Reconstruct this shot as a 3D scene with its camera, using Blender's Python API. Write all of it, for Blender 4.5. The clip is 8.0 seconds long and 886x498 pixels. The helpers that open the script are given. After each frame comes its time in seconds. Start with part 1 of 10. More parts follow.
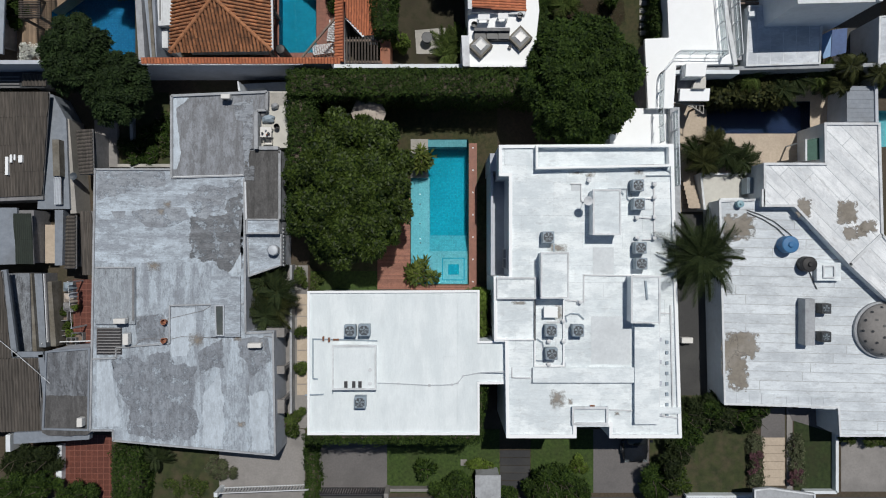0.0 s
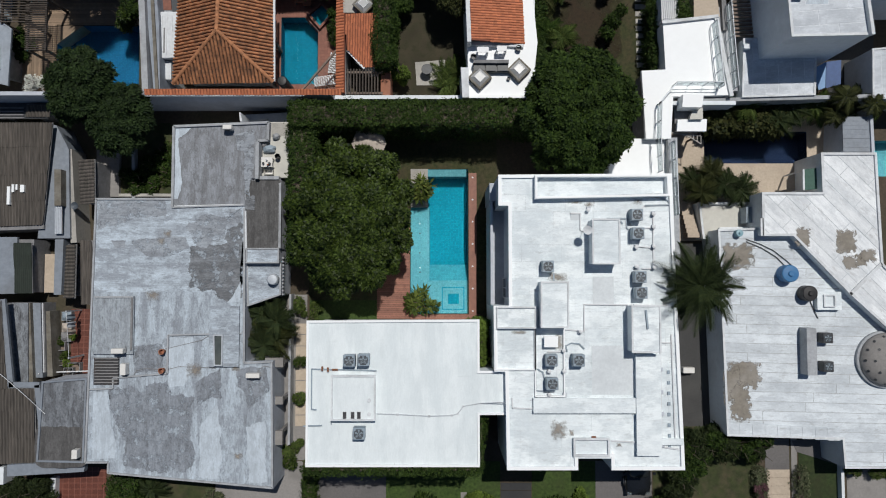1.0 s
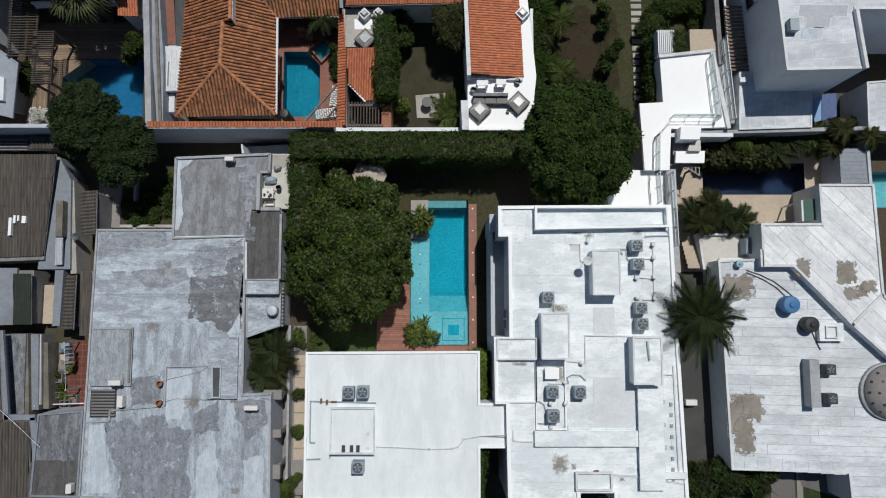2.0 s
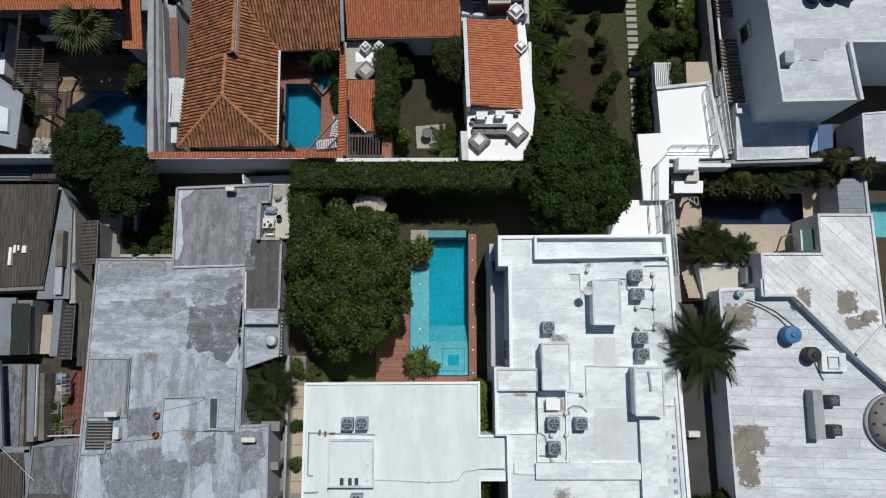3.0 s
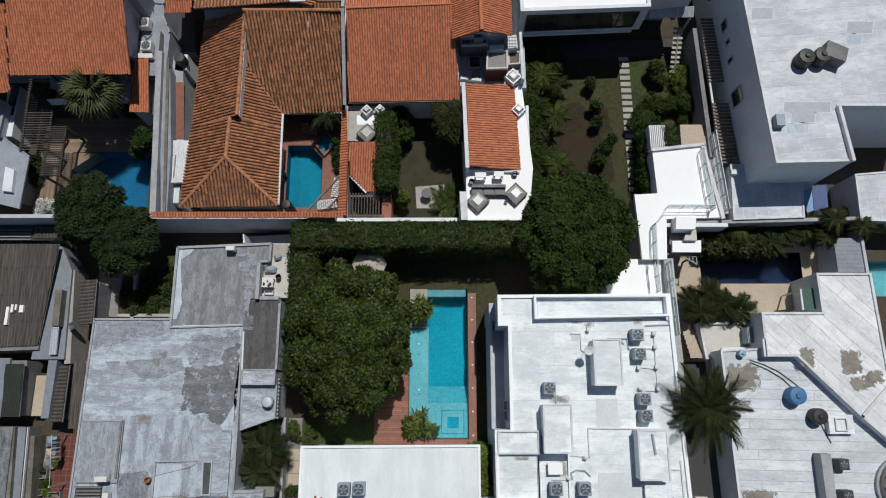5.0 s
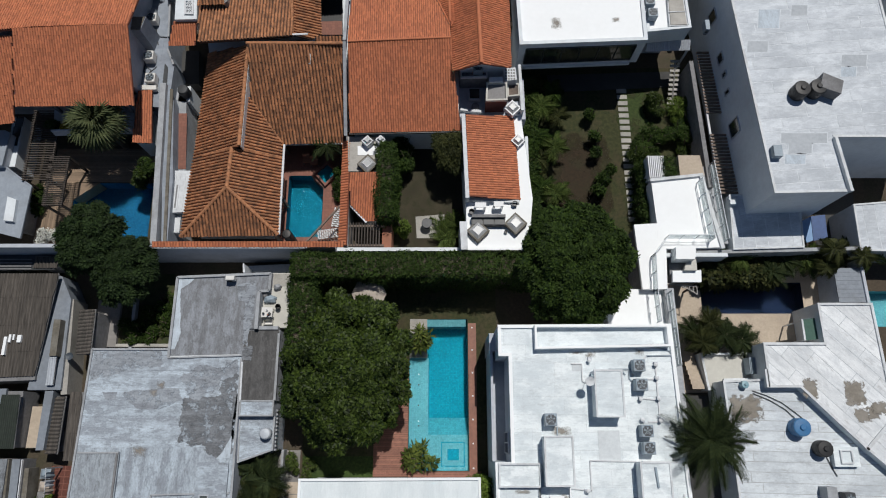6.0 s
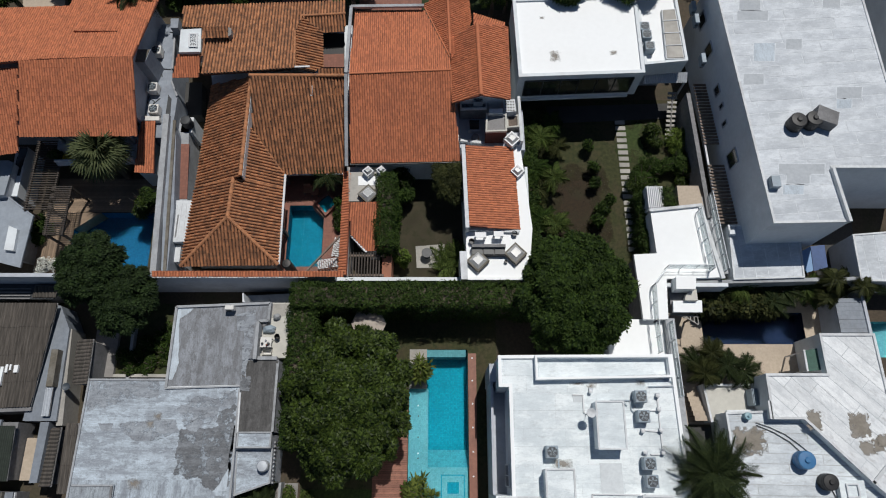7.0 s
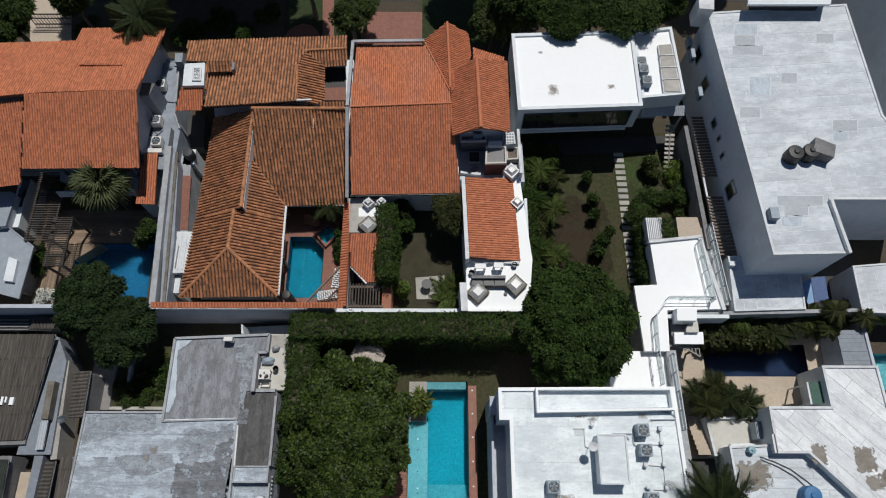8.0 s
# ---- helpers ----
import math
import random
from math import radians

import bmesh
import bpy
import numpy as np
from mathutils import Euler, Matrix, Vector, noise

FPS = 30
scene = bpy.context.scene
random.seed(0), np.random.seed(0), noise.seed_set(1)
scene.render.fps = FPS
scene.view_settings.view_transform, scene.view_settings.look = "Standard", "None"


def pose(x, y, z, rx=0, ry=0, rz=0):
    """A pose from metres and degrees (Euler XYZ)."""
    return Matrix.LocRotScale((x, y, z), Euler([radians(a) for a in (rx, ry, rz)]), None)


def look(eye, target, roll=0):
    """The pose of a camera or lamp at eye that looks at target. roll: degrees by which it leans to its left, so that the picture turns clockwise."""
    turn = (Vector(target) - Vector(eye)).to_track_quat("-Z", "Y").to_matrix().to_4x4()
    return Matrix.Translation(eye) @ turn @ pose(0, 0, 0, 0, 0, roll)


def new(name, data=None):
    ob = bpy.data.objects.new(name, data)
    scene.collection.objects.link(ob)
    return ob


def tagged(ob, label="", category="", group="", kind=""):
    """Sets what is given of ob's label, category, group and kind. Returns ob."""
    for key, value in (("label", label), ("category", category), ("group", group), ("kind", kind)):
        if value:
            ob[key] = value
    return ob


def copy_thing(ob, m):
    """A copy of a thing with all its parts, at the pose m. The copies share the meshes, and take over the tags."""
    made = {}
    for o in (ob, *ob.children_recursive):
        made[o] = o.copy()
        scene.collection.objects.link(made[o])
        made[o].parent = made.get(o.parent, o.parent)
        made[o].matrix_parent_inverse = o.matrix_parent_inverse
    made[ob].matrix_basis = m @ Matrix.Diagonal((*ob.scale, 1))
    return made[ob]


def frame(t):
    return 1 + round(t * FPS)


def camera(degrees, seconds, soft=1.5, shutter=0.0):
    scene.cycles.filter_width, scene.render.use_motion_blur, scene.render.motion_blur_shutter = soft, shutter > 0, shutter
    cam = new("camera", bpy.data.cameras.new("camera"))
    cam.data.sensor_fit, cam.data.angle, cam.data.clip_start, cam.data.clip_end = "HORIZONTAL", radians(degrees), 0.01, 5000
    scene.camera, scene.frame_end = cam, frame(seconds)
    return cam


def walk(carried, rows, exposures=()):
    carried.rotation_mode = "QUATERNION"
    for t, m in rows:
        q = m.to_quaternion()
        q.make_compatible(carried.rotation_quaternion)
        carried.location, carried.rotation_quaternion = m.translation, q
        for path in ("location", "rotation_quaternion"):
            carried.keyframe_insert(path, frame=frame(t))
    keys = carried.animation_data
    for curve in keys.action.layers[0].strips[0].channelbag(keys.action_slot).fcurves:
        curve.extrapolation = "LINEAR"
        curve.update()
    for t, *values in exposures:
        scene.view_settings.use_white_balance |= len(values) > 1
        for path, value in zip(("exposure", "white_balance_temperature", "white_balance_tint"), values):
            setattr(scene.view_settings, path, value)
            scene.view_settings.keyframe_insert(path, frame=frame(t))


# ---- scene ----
# ---- camera: hovers on one spot and tilts up from straight down ----
cam = camera(68.8, 8.0, soft=1.1)
EYE = 45.0
ROWS = [
    (0.0, 0.0, 0.0, 0.0),
    (0.5, 1.265, -0.015, -0.035),
    (1.0, 2.586, -0.022, -0.015),
    (1.5, 3.962, -0.010, -0.015),
    (3.0, 7.942, -0.026, -0.020),
    (3.5, 9.227, -0.046, -0.022),
    (4.0, 10.534, -0.070, -0.040),
    (4.5, 11.861, -0.085, -0.036),
    (6.0, 15.820, -0.080, 0.005),
    (6.5, 17.128, -0.088, 0.032),
    (7.0, 18.453, -0.078, 0.066),
    (7.5, 19.812, -0.075, 0.075),
    (8.0, 21.217, -0.077, 0.105),
]
walk(cam, [(t, pose(0, 0, EYE, tilt) @ pose(0, 0, 0, 0, side, turn)) for t, tilt, side, turn in ROWS],
     exposures=[(0.0, -0.13), (8.0, -0.13)])

# ---- sky and sun: clear midday, sun high in the north-east ----
SHADE = (-0.17, -0.41)  # metres of shadow for each metre of height
SUN_HIGH = math.atan2(1.0, math.hypot(*SHADE))
SUN_ROUND = math.atan2(-SHADE[0], -SHADE[1])
world = bpy.data.worlds.new("sky")
scene.world = world
world.use_nodes = True
sky = world.node_tree.nodes.new("ShaderNodeTexSky")
sky.sky_type, sky.sun_disc = "NISHITA", False
sky.sun_elevation, sky.sun_rotation = SUN_HIGH, SUN_ROUND
sky.dust_density, sky.ozone_density = 0.3, 3.0
world.node_tree.links.new(sky.outputs[0], world.node_tree.nodes["Background"].inputs[0])
world.node_tree.nodes["Background"].inputs[1].default_value = 0.040
sun = new("sun", bpy.data.lights.new("sun", "SUN"))
sun.data.energy, sun.data.angle, sun.data.color = 3.5, radians(0.53), (1.0, 0.968, 0.92)
sun.matrix_world = look((-SHADE[0] * 90, -SHADE[1] * 90, 90), (0, 0, 0))

# ---- materials ----
def mat(name, c1, c2=None, rough=0.8, grain=6.0, stain=0.35, c3=None, stain_amt=0.4, bump=0.15, bump_scale=None,
        island=0.0, metal=0.0, stretch=(1, 1, 1), piece=0.0):
    """Two-scale procedural surface: grain between c1 and c2, larger stains of c3, fine relief."""
    m = bpy.data.materials.new(name)
    m.use_nodes = True
    nt = m.node_tree
    n, l = nt.nodes, nt.links
    bsdf = n["Principled BSDF"]
    bsdf.inputs["Roughness"].default_value = rough
    bsdf.inputs["Metallic"].default_value = metal
    geo = n.new("ShaderNodeNewGeometry")
    mp = n.new("ShaderNodeVectorMath")
    mp.operation = "MULTIPLY"
    mp.inputs[1].default_value = stretch
    l.new(geo.outputs["Position"], mp.inputs[0])
    c2 = c2 or tuple(v * 0.8 for v in c1)
    c3 = c3 or tuple(v * 0.55 for v in c1)
    g = n.new("ShaderNodeTexNoise")
    g.inputs["Scale"].default_value, g.inputs["Detail"].default_value = grain, 6
    g.inputs["Roughness"].default_value = 0.65
    l.new(mp.outputs[0], g.inputs["Vector"])
    ramp = n.new("ShaderNodeValToRGB")
    ramp.color_ramp.elements[0].position, ramp.color_ramp.elements[1].position = 0.35, 0.65
    ramp.color_ramp.elements[0].color, ramp.color_ramp.elements[1].color = (*c2, 1), (*c1, 1)
    l.new(g.outputs[0], ramp.inputs[0])
    s = n.new("ShaderNodeTexNoise")
    s.inputs["Scale"].default_value, s.inputs["Detail"].default_value = stain, 7
    s.inputs["Roughness"].default_value = 0.6
    l.new(mp.outputs[0], s.inputs["Vector"])
    sr = n.new("ShaderNodeMapRange")
    sr.inputs["From Min"].default_value, sr.inputs["From Max"].default_value = 0.46, 0.68
    sr.inputs["To Max"].default_value = stain_amt
    l.new(s.outputs[0], sr.inputs["Value"])
    mx = n.new("ShaderNodeMixRGB")
    l.new(sr.outputs[0], mx.inputs[0])
    l.new(ramp.outputs[0], mx.inputs[1])
    mx.inputs[2].default_value = (*c3, 1)
    out = mx.outputs[0]
    if island or piece:
        hsv = n.new("ShaderNodeHueSaturation")
        r = n.new("ShaderNodeMapRange")
        amount = island or piece
        r.inputs["To Min"].default_value, r.inputs["To Max"].default_value = 1 - amount, 1 + amount
        if island:
            l.new(geo.outputs["Random Per Island"], r.inputs["Value"])
        else:
            info = n.new("ShaderNodeObjectInfo")
            l.new(info.outputs["Random"], r.inputs["Value"])
        l.new(r.outputs[0], hsv.inputs["Value"])
        l.new(out, hsv.inputs["Color"])
        out = hsv.outputs[0]
    l.new(out, bsdf.inputs["Base Color"])
    if bump:
        b = n.new("ShaderNodeBump")
        b.inputs["Strength"].default_value, b.inputs["Distance"].default_value = bump, 0.05
        f = n.new("ShaderNodeTexNoise")
        f.inputs["Scale"].default_value, f.inputs["Detail"].default_value = bump_scale or grain * 2.5, 4
        l.new(mp.outputs[0], f.inputs["Vector"])
        l.new(f.outputs[0], b.inputs["Height"])
        l.new(b.outputs[0], bsdf.inputs["Normal"])
    return m


def coating(name, pale, grey, dirt, turn=0.0, along=0.22, across=0.9, blotch=(0.42, 0.66), amount=0.8, spots=0.35, strokes=(0.93, 1.04), rough=0.7, tone=0.02, big=0.35, odd=0.0, flake=0.5, grit=0.0, crack=0.0):
    """Roof paint rolled on in long strokes: thin and thick areas that fade into each other, brush lines, dirt, grit and hairline cracks."""
    m = bpy.data.materials.new(name)
    m.use_nodes = True
    n, l = m.node_tree.nodes, m.node_tree.links
    bsdf = n["Principled BSDF"]
    bsdf.inputs["Roughness"].default_value = rough
    bsdf.inputs["Specular IOR Level"].default_value = 0.3
    geo = n.new("ShaderNodeNewGeometry")
    rot = n.new("ShaderNodeVectorRotate")
    rot.rotation_type = "Z_AXIS"
    rot.inputs["Angle"].default_value = radians(turn)
    l.new(geo.outputs["Position"], rot.inputs["Vector"])

    def grain(scale, stretch, detail, r):
        by = n.new("ShaderNodeVectorMath")
        by.operation = "MULTIPLY"
        by.inputs[1].default_value = (*stretch, 1)
        l.new(rot.outputs[0], by.inputs[0])
        t = n.new("ShaderNodeTexNoise")
        t.inputs["Scale"].default_value, t.inputs["Detail"].default_value, t.inputs["Roughness"].default_value = scale, detail, r
        l.new(by.outputs[0], t.inputs["Vector"])
        return t.outputs[0]

    def ranged(val, lo, hi, a, b):
        t = n.new("ShaderNodeMapRange")
        for key, v in (("From Min", lo), ("From Max", hi), ("To Min", a), ("To Max", b)):
            t.inputs[key].default_value = v
        l.new(val, t.inputs["Value"])
        return t.outputs[0]

    def mixed(fac, a, colour):
        t = n.new("ShaderNodeMixRGB")
        l.new(fac, t.inputs[0])
        if isinstance(a, tuple):
            t.inputs[1].default_value = (*a, 1)
        else:
            l.new(a, t.inputs[1])
        t.inputs[2].default_value = (*colour, 1)
        return t.outputs[0]

    def times(a, b):
        t = n.new("ShaderNodeMath")
        t.operation = "MULTIPLY"
        l.new(a, t.inputs[0])
        l.new(b, t.inputs[1])
        return t.outputs[0]

    col = mixed(ranged(grain(1.0, (along, across), 9, 0.62), blotch[0], blotch[1], 0, amount), pale, grey)
    col = mixed(ranged(grain(big, (1, 1.3), 8, 0.62), 0.47, 0.66, 0, amount * 0.75), col, grey)
    col = mixed(ranged(grain(1.3, (0.7, 1.4), 12, 0.74), 0.50, 0.545, 0, flake), col, grey)
    col = mixed(ranged(grain(1.7, (0.8, 1.3), 12, 0.74), 0.53, 0.57, 0, flake * 0.8), col, pale)
    info = n.new("ShaderNodeObjectInfo")
    if odd:
        col = mixed(ranged(info.outputs["Random"], 0.55, 0.95, 0, odd), col, grey)
    col = mixed(ranged(grain(2.3, (0.5, 1.6), 10, 0.72), 0.55, 0.66, 0, spots), col, dirt)
    col = mixed(ranged(grain(6.5, (1, 1), 6, 0.7), 0.66, 0.76, 0, spots * 1.3), col, dirt)
    if grit:
        col = mixed(ranged(grain(11.0, (0.8, 1.2), 5, 0.75), 0.60, 0.66, 0, grit), col, dirt)
        col = mixed(ranged(grain(8.0, (0.7, 1.3), 6, 0.75), 0.60, 0.66, 0, grit), col, pale)
    if crack:
        for size in (0.55, 1.3):
            off = n.new("ShaderNodeMath")
            off.operation = "SUBTRACT"
            off.inputs[1].default_value = 0.5
            l.new(grain(size, (1, 1), 9, 0.62), off.inputs[0])
            away = n.new("ShaderNodeMath")
            away.operation = "ABSOLUTE"
            l.new(off.outputs[0], away.inputs[0])
            col = mixed(ranged(away.outputs[0], 0.0015, 0.005, crack, 0), col, dirt)
    value = times(ranged(grain(1.0, (2.6, 12.0), 6, 0.75), 0.34, 0.66, *strokes), ranged(grain(9.0, (1, 1), 6, 0.8), 0.33, 0.67, *strokes))
    value = times(value, ranged(info.outputs["Random"], 0, 1, 1 - tone, 1 + tone))
    hsv = n.new("ShaderNodeHueSaturation")
    l.new(value, hsv.inputs["Value"])
    l.new(col, hsv.inputs["Color"])
    l.new(hsv.outputs[0], bsdf.inputs["Base Color"])
    b = n.new("ShaderNodeBump")
    b.inputs["Strength"].default_value, b.inputs["Distance"].default_value = 0.35, 0.02
    l.new(grain(5.0, (0.6, 1.5), 6, 0.65), b.inputs["Height"])
    l.new(b.outputs[0], bsdf.inputs["Normal"])
    return m


def grid_tiles(name, c1, c2, joint, size, rough=0.5, turn=0.0, gloss=0.5):
    """Square floor tiles too small to pick apart."""
    m = mat(name, c1, c2, rough=rough, grain=9, stain=0.6, stain_amt=0.3)
    nt = m.node_tree
    n, l = nt.nodes, nt.links
    bsdf = n["Principled BSDF"]
    bsdf.inputs["Specular IOR Level"].default_value = gloss
    src = bsdf.inputs["Base Color"].links[0].from_socket
    geo = n.new("ShaderNodeNewGeometry")
    rot = n.new("ShaderNodeVectorRotate")
    rot.rotation_type = "Z_AXIS"
    rot.inputs["Angle"].default_value = radians(turn)
    l.new(geo.outputs["Position"], rot.inputs["Vector"])
    br = n.new("ShaderNodeTexBrick")
    br.offset = 0.0
    br.inputs["Scale"].default_value = 1.0
    br.inputs["Brick Width"].default_value = br.inputs["Row Height"].default_value = size
    br.inputs["Mortar Size"].default_value, br.inputs["Mortar Smooth"].default_value = size * 0.06, 0.3
    br.inputs["Color1"].default_value, br.inputs["Color2"].default_value = (1, 1, 1, 1), (0.8, 0.8, 0.8, 1)
    br.inputs["Mortar"].default_value = (*joint, 1)
    l.new(rot.outputs[0], br.inputs["Vector"])
    mx = n.new("ShaderNodeMixRGB")
    mx.blend_type = "MULTIPLY"
    mx.inputs[0].default_value = 1.0
    l.new(src, mx.inputs[1])
    l.new(br.outputs[0], mx.inputs[2])
    l.new(mx.outputs[0], bsdf.inputs["Base Color"])
    return m


def leaf_mat(name, c1, c2, rough=0.7):
    """Leaves: two greens mixed leaf by leaf, some light through them."""
    m = bpy.data.materials.new(name)
    m.use_nodes = True
    nt = m.node_tree
    n, l = nt.nodes, nt.links
    bsdf = n["Principled BSDF"]
    bsdf.inputs["Roughness"].default_value = rough
    bsdf.inputs["Specular IOR Level"].default_value = 0.2
    geo = n.new("ShaderNodeNewGeometry")
    ramp = n.new("ShaderNodeValToRGB")
    ramp.color_ramp.elements[0].color, ramp.color_ramp.elements[1].color = (*c1, 1), (*c2, 1)
    l.new(geo.outputs["Random Per Island"], ramp.inputs[0])
    no = n.new("ShaderNodeTexNoise")
    no.inputs["Scale"].default_value, no.inputs["Detail"].default_value = 0.9, 3
    l.new(geo.outputs["Position"], no.inputs["Vector"])
    hsv = n.new("ShaderNodeHueSaturation")
    mr = n.new("ShaderNodeMapRange")
    mr.inputs["From Min"].default_value, mr.inputs["From Max"].default_value = 0.3, 0.7
    mr.inputs["To Min"].default_value, mr.inputs["To Max"].default_value = 0.7, 1.3
    l.new(no.outputs[0], mr.inputs["Value"])
    l.new(mr.outputs[0], hsv.inputs["Value"])
    l.new(ramp.outputs[0], hsv.inputs["Color"])
    l.new(hsv.outputs[0], bsdf.inputs["Base Color"])
    tr = n.new("ShaderNodeBsdfTranslucent")
    l.new(hsv.outputs[0], tr.inputs["Color"])
    mix = n.new("ShaderNodeMixShader")
    mix.inputs[0].default_value = 0.22
    l.new(bsdf.outputs[0], mix.inputs[1])
    l.new(tr.outputs[0], mix.inputs[2])
    l.new(mix.outputs[0], n["Material Output"].inputs["Surface"])
    return m


def water_mat(name, tint, scale=2.5):
    m = bpy.data.materials.new(name)
    m.use_nodes = True
    n, l = m.node_tree.nodes, m.node_tree.links
    b = n["Principled BSDF"]
    b.inputs["Base Color"].default_value = (*tint, 1)
    b.inputs["Roughness"].default_value = 0.03
    b.inputs["IOR"].default_value = 1.33
    b.inputs["Transmission Weight"].default_value = 1.0
    no = n.new("ShaderNodeTexNoise")
    no.inputs["Scale"].default_value, no.inputs["Detail"].default_value = scale, 4
    bu = n.new("ShaderNodeBump")
    bu.inputs["Strength"].default_value, bu.inputs["Distance"].default_value = 0.35, 0.05
    l.new(no.outputs[0], bu.inputs["Height"])
    l.new(bu.outputs[0], b.inputs["Normal"])
    return m


def glass_mat(name, tint, rough=0.05):
    m = bpy.data.materials.new(name)
    m.use_nodes = True
    b = m.node_tree.nodes["Principled BSDF"]
    b.inputs["Base Color"].default_value = (*tint, 1)
    b.inputs["Roughness"].default_value = rough
    b.inputs["Transmission Weight"].default_value = 0.85
    return m


M = {}
M["white_roof"] = coating("white_roof", (0.83, 0.885, 0.90), (0.56, 0.62, 0.65), (0.30, 0.305, 0.30), 0, 0.45, 0.8, (0.47, 0.55), 0.62, 0.24, (0.94, 1.04), tone=0.04, odd=0.35, flake=0.40, grit=0.12)
M["garage_roof"] = coating("garage_roof", (0.755, 0.81, 0.825), (0.62, 0.68, 0.70), (0.42, 0.44, 0.44), 90, 0.25, 0.9, (0.45, 0.58), 0.6, 0.08, (0.965, 1.025), tone=0.02, odd=0.25, flake=0.2)
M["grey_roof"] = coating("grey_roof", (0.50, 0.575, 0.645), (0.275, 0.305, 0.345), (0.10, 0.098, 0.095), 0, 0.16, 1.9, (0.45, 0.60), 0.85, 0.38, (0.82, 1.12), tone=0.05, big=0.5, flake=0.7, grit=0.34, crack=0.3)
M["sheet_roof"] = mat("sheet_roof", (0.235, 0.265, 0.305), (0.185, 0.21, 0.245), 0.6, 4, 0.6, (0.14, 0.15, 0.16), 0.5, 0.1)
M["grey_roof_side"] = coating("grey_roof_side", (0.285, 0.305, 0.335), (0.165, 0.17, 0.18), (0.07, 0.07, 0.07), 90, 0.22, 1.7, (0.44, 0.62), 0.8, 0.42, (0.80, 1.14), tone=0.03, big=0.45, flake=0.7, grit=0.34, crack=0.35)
M["grey_roof_south"] = coating("grey_roof_south", (0.47, 0.54, 0.605), (0.265, 0.295, 0.335), (0.10, 0.098, 0.095), 90, 0.16, 1.6, (0.44, 0.62), 0.85, 0.38, (0.82, 1.12), tone=0.04, big=0.5, flake=0.7, grit=0.34, crack=0.3)
M["block_seam"] = mat("block_seam", (0.74, 0.775, 0.805), (0.52, 0.555, 0.59), 0.85, 3, 1.6, (0.50, 0.53, 0.56), 0.7, 0.1)
M["seam_strip"] = mat("seam_strip", (0.50, 0.525, 0.545), (0.37, 0.39, 0.405), 0.9, 4, 1.5, (0.25, 0.245, 0.24), 0.6, 0.1)
M["seam_pale"] = mat("seam_pale", (0.55, 0.59, 0.615), (0.44, 0.475, 0.50), 0.9, 6, 1, (0.36, 0.37, 0.38), 0.5, 0.1)
M["grey_lip"] = mat("grey_lip", (0.40, 0.42, 0.44), (0.32, 0.335, 0.355), 0.85, 6, 0.9, (0.19, 0.195, 0.2), 0.6, 0.15)
M["dark_roof"] = coating("dark_roof", (0.115, 0.113, 0.113), (0.06, 0.059, 0.058), (0.19, 0.19, 0.19), 90, 0.2, 2.0, (0.45, 0.62), 0.8, 0.3, (0.75, 1.2), tone=0.03)
M["dark_felt"] = coating("dark_felt", (0.225, 0.245, 0.27), (0.10, 0.105, 0.115), (0.022, 0.022, 0.024), 90, 0.3, 1.5, (0.45, 0.58), 0.8, 0.75, (0.78, 1.18), tone=0.02, flake=0.7, grit=0.4, crack=0.3)

M["strip_roof"] = coating("strip_roof", (0.68, 0.73, 0.765), (0.47, 0.51, 0.545), (0.23, 0.22, 0.205), 1.5, 0.3, 0.9, (0.45, 0.62), 0.75, 0.36, (0.92, 1.06), tone=0.06, flake=0.42, grit=0.22)
M["diagonal_roof"] = coating("diagonal_roof", (0.81, 0.835, 0.85), (0.56, 0.59, 0.615), (0.30, 0.285, 0.27), 45, 0.25, 1.1, (0.45, 0.62), 0.75, 0.34, (0.92, 1.05), tone=0.06, flake=0.45, grit=0.18)
M["block_roof"] = coating("block_roof", (0.66, 0.70, 0.74), (0.46, 0.495, 0.535), (0.33, 0.35, 0.375), -4, 0.35, 0.9, (0.44, 0.58), 0.8, 0.26, (0.92, 1.05), tone=0.07, flake=0.45, grit=0.15)
M["annex_roof"] = M["block_roof"]
M["bright_roof"] = mat("bright_roof", (0.865, 0.89, 0.90), (0.84, 0.865, 0.875), 0.6, 3, 0.3, (0.7, 0.7, 0.69), 0.15, 0.05)
M["white_wall"] = mat("white_wall", (0.72, 0.77, 0.80), (0.66, 0.705, 0.735), 0.75, 3, 0.5, (0.45, 0.45, 0.45), 0.35, 0.08)
M["grey_wall"] = mat("grey_wall", (0.50, 0.53, 0.58), (0.44, 0.47, 0.52), 0.8, 3, 0.5, (0.25, 0.26, 0.28), 0.45, 0.1)
M["block_wall"] = mat("block_wall", (0.76, 0.81, 0.86), (0.70, 0.75, 0.80), 0.8, 3, 0.5, (0.5, 0.53, 0.57), 0.4, 0.1)
M["old_wall"] = mat("old_wall", (0.25, 0.25, 0.255), (0.18, 0.18, 0.185), 0.9, 4, 0.6, (0.12, 0.12, 0.12), 0.6, 0.2)
M["parapet"] = mat("parapet", (0.69, 0.72, 0.74), (0.59, 0.615, 0.635), 0.75, 5, 0.8, (0.28, 0.28, 0.28), 0.45, 0.1)
M["concrete"] = mat("concrete", (0.275, 0.262, 0.250), (0.222, 0.212, 0.203), 0.9, 8, 0.5, (0.13, 0.125, 0.12), 0.55, 0.2)
M["wing_sheet"] = mat("wing_sheet", (0.31, 0.35, 0.40), (0.26, 0.295, 0.34), 0.6, 4, 0.6, (0.2, 0.22, 0.24), 0.5, 0.1)
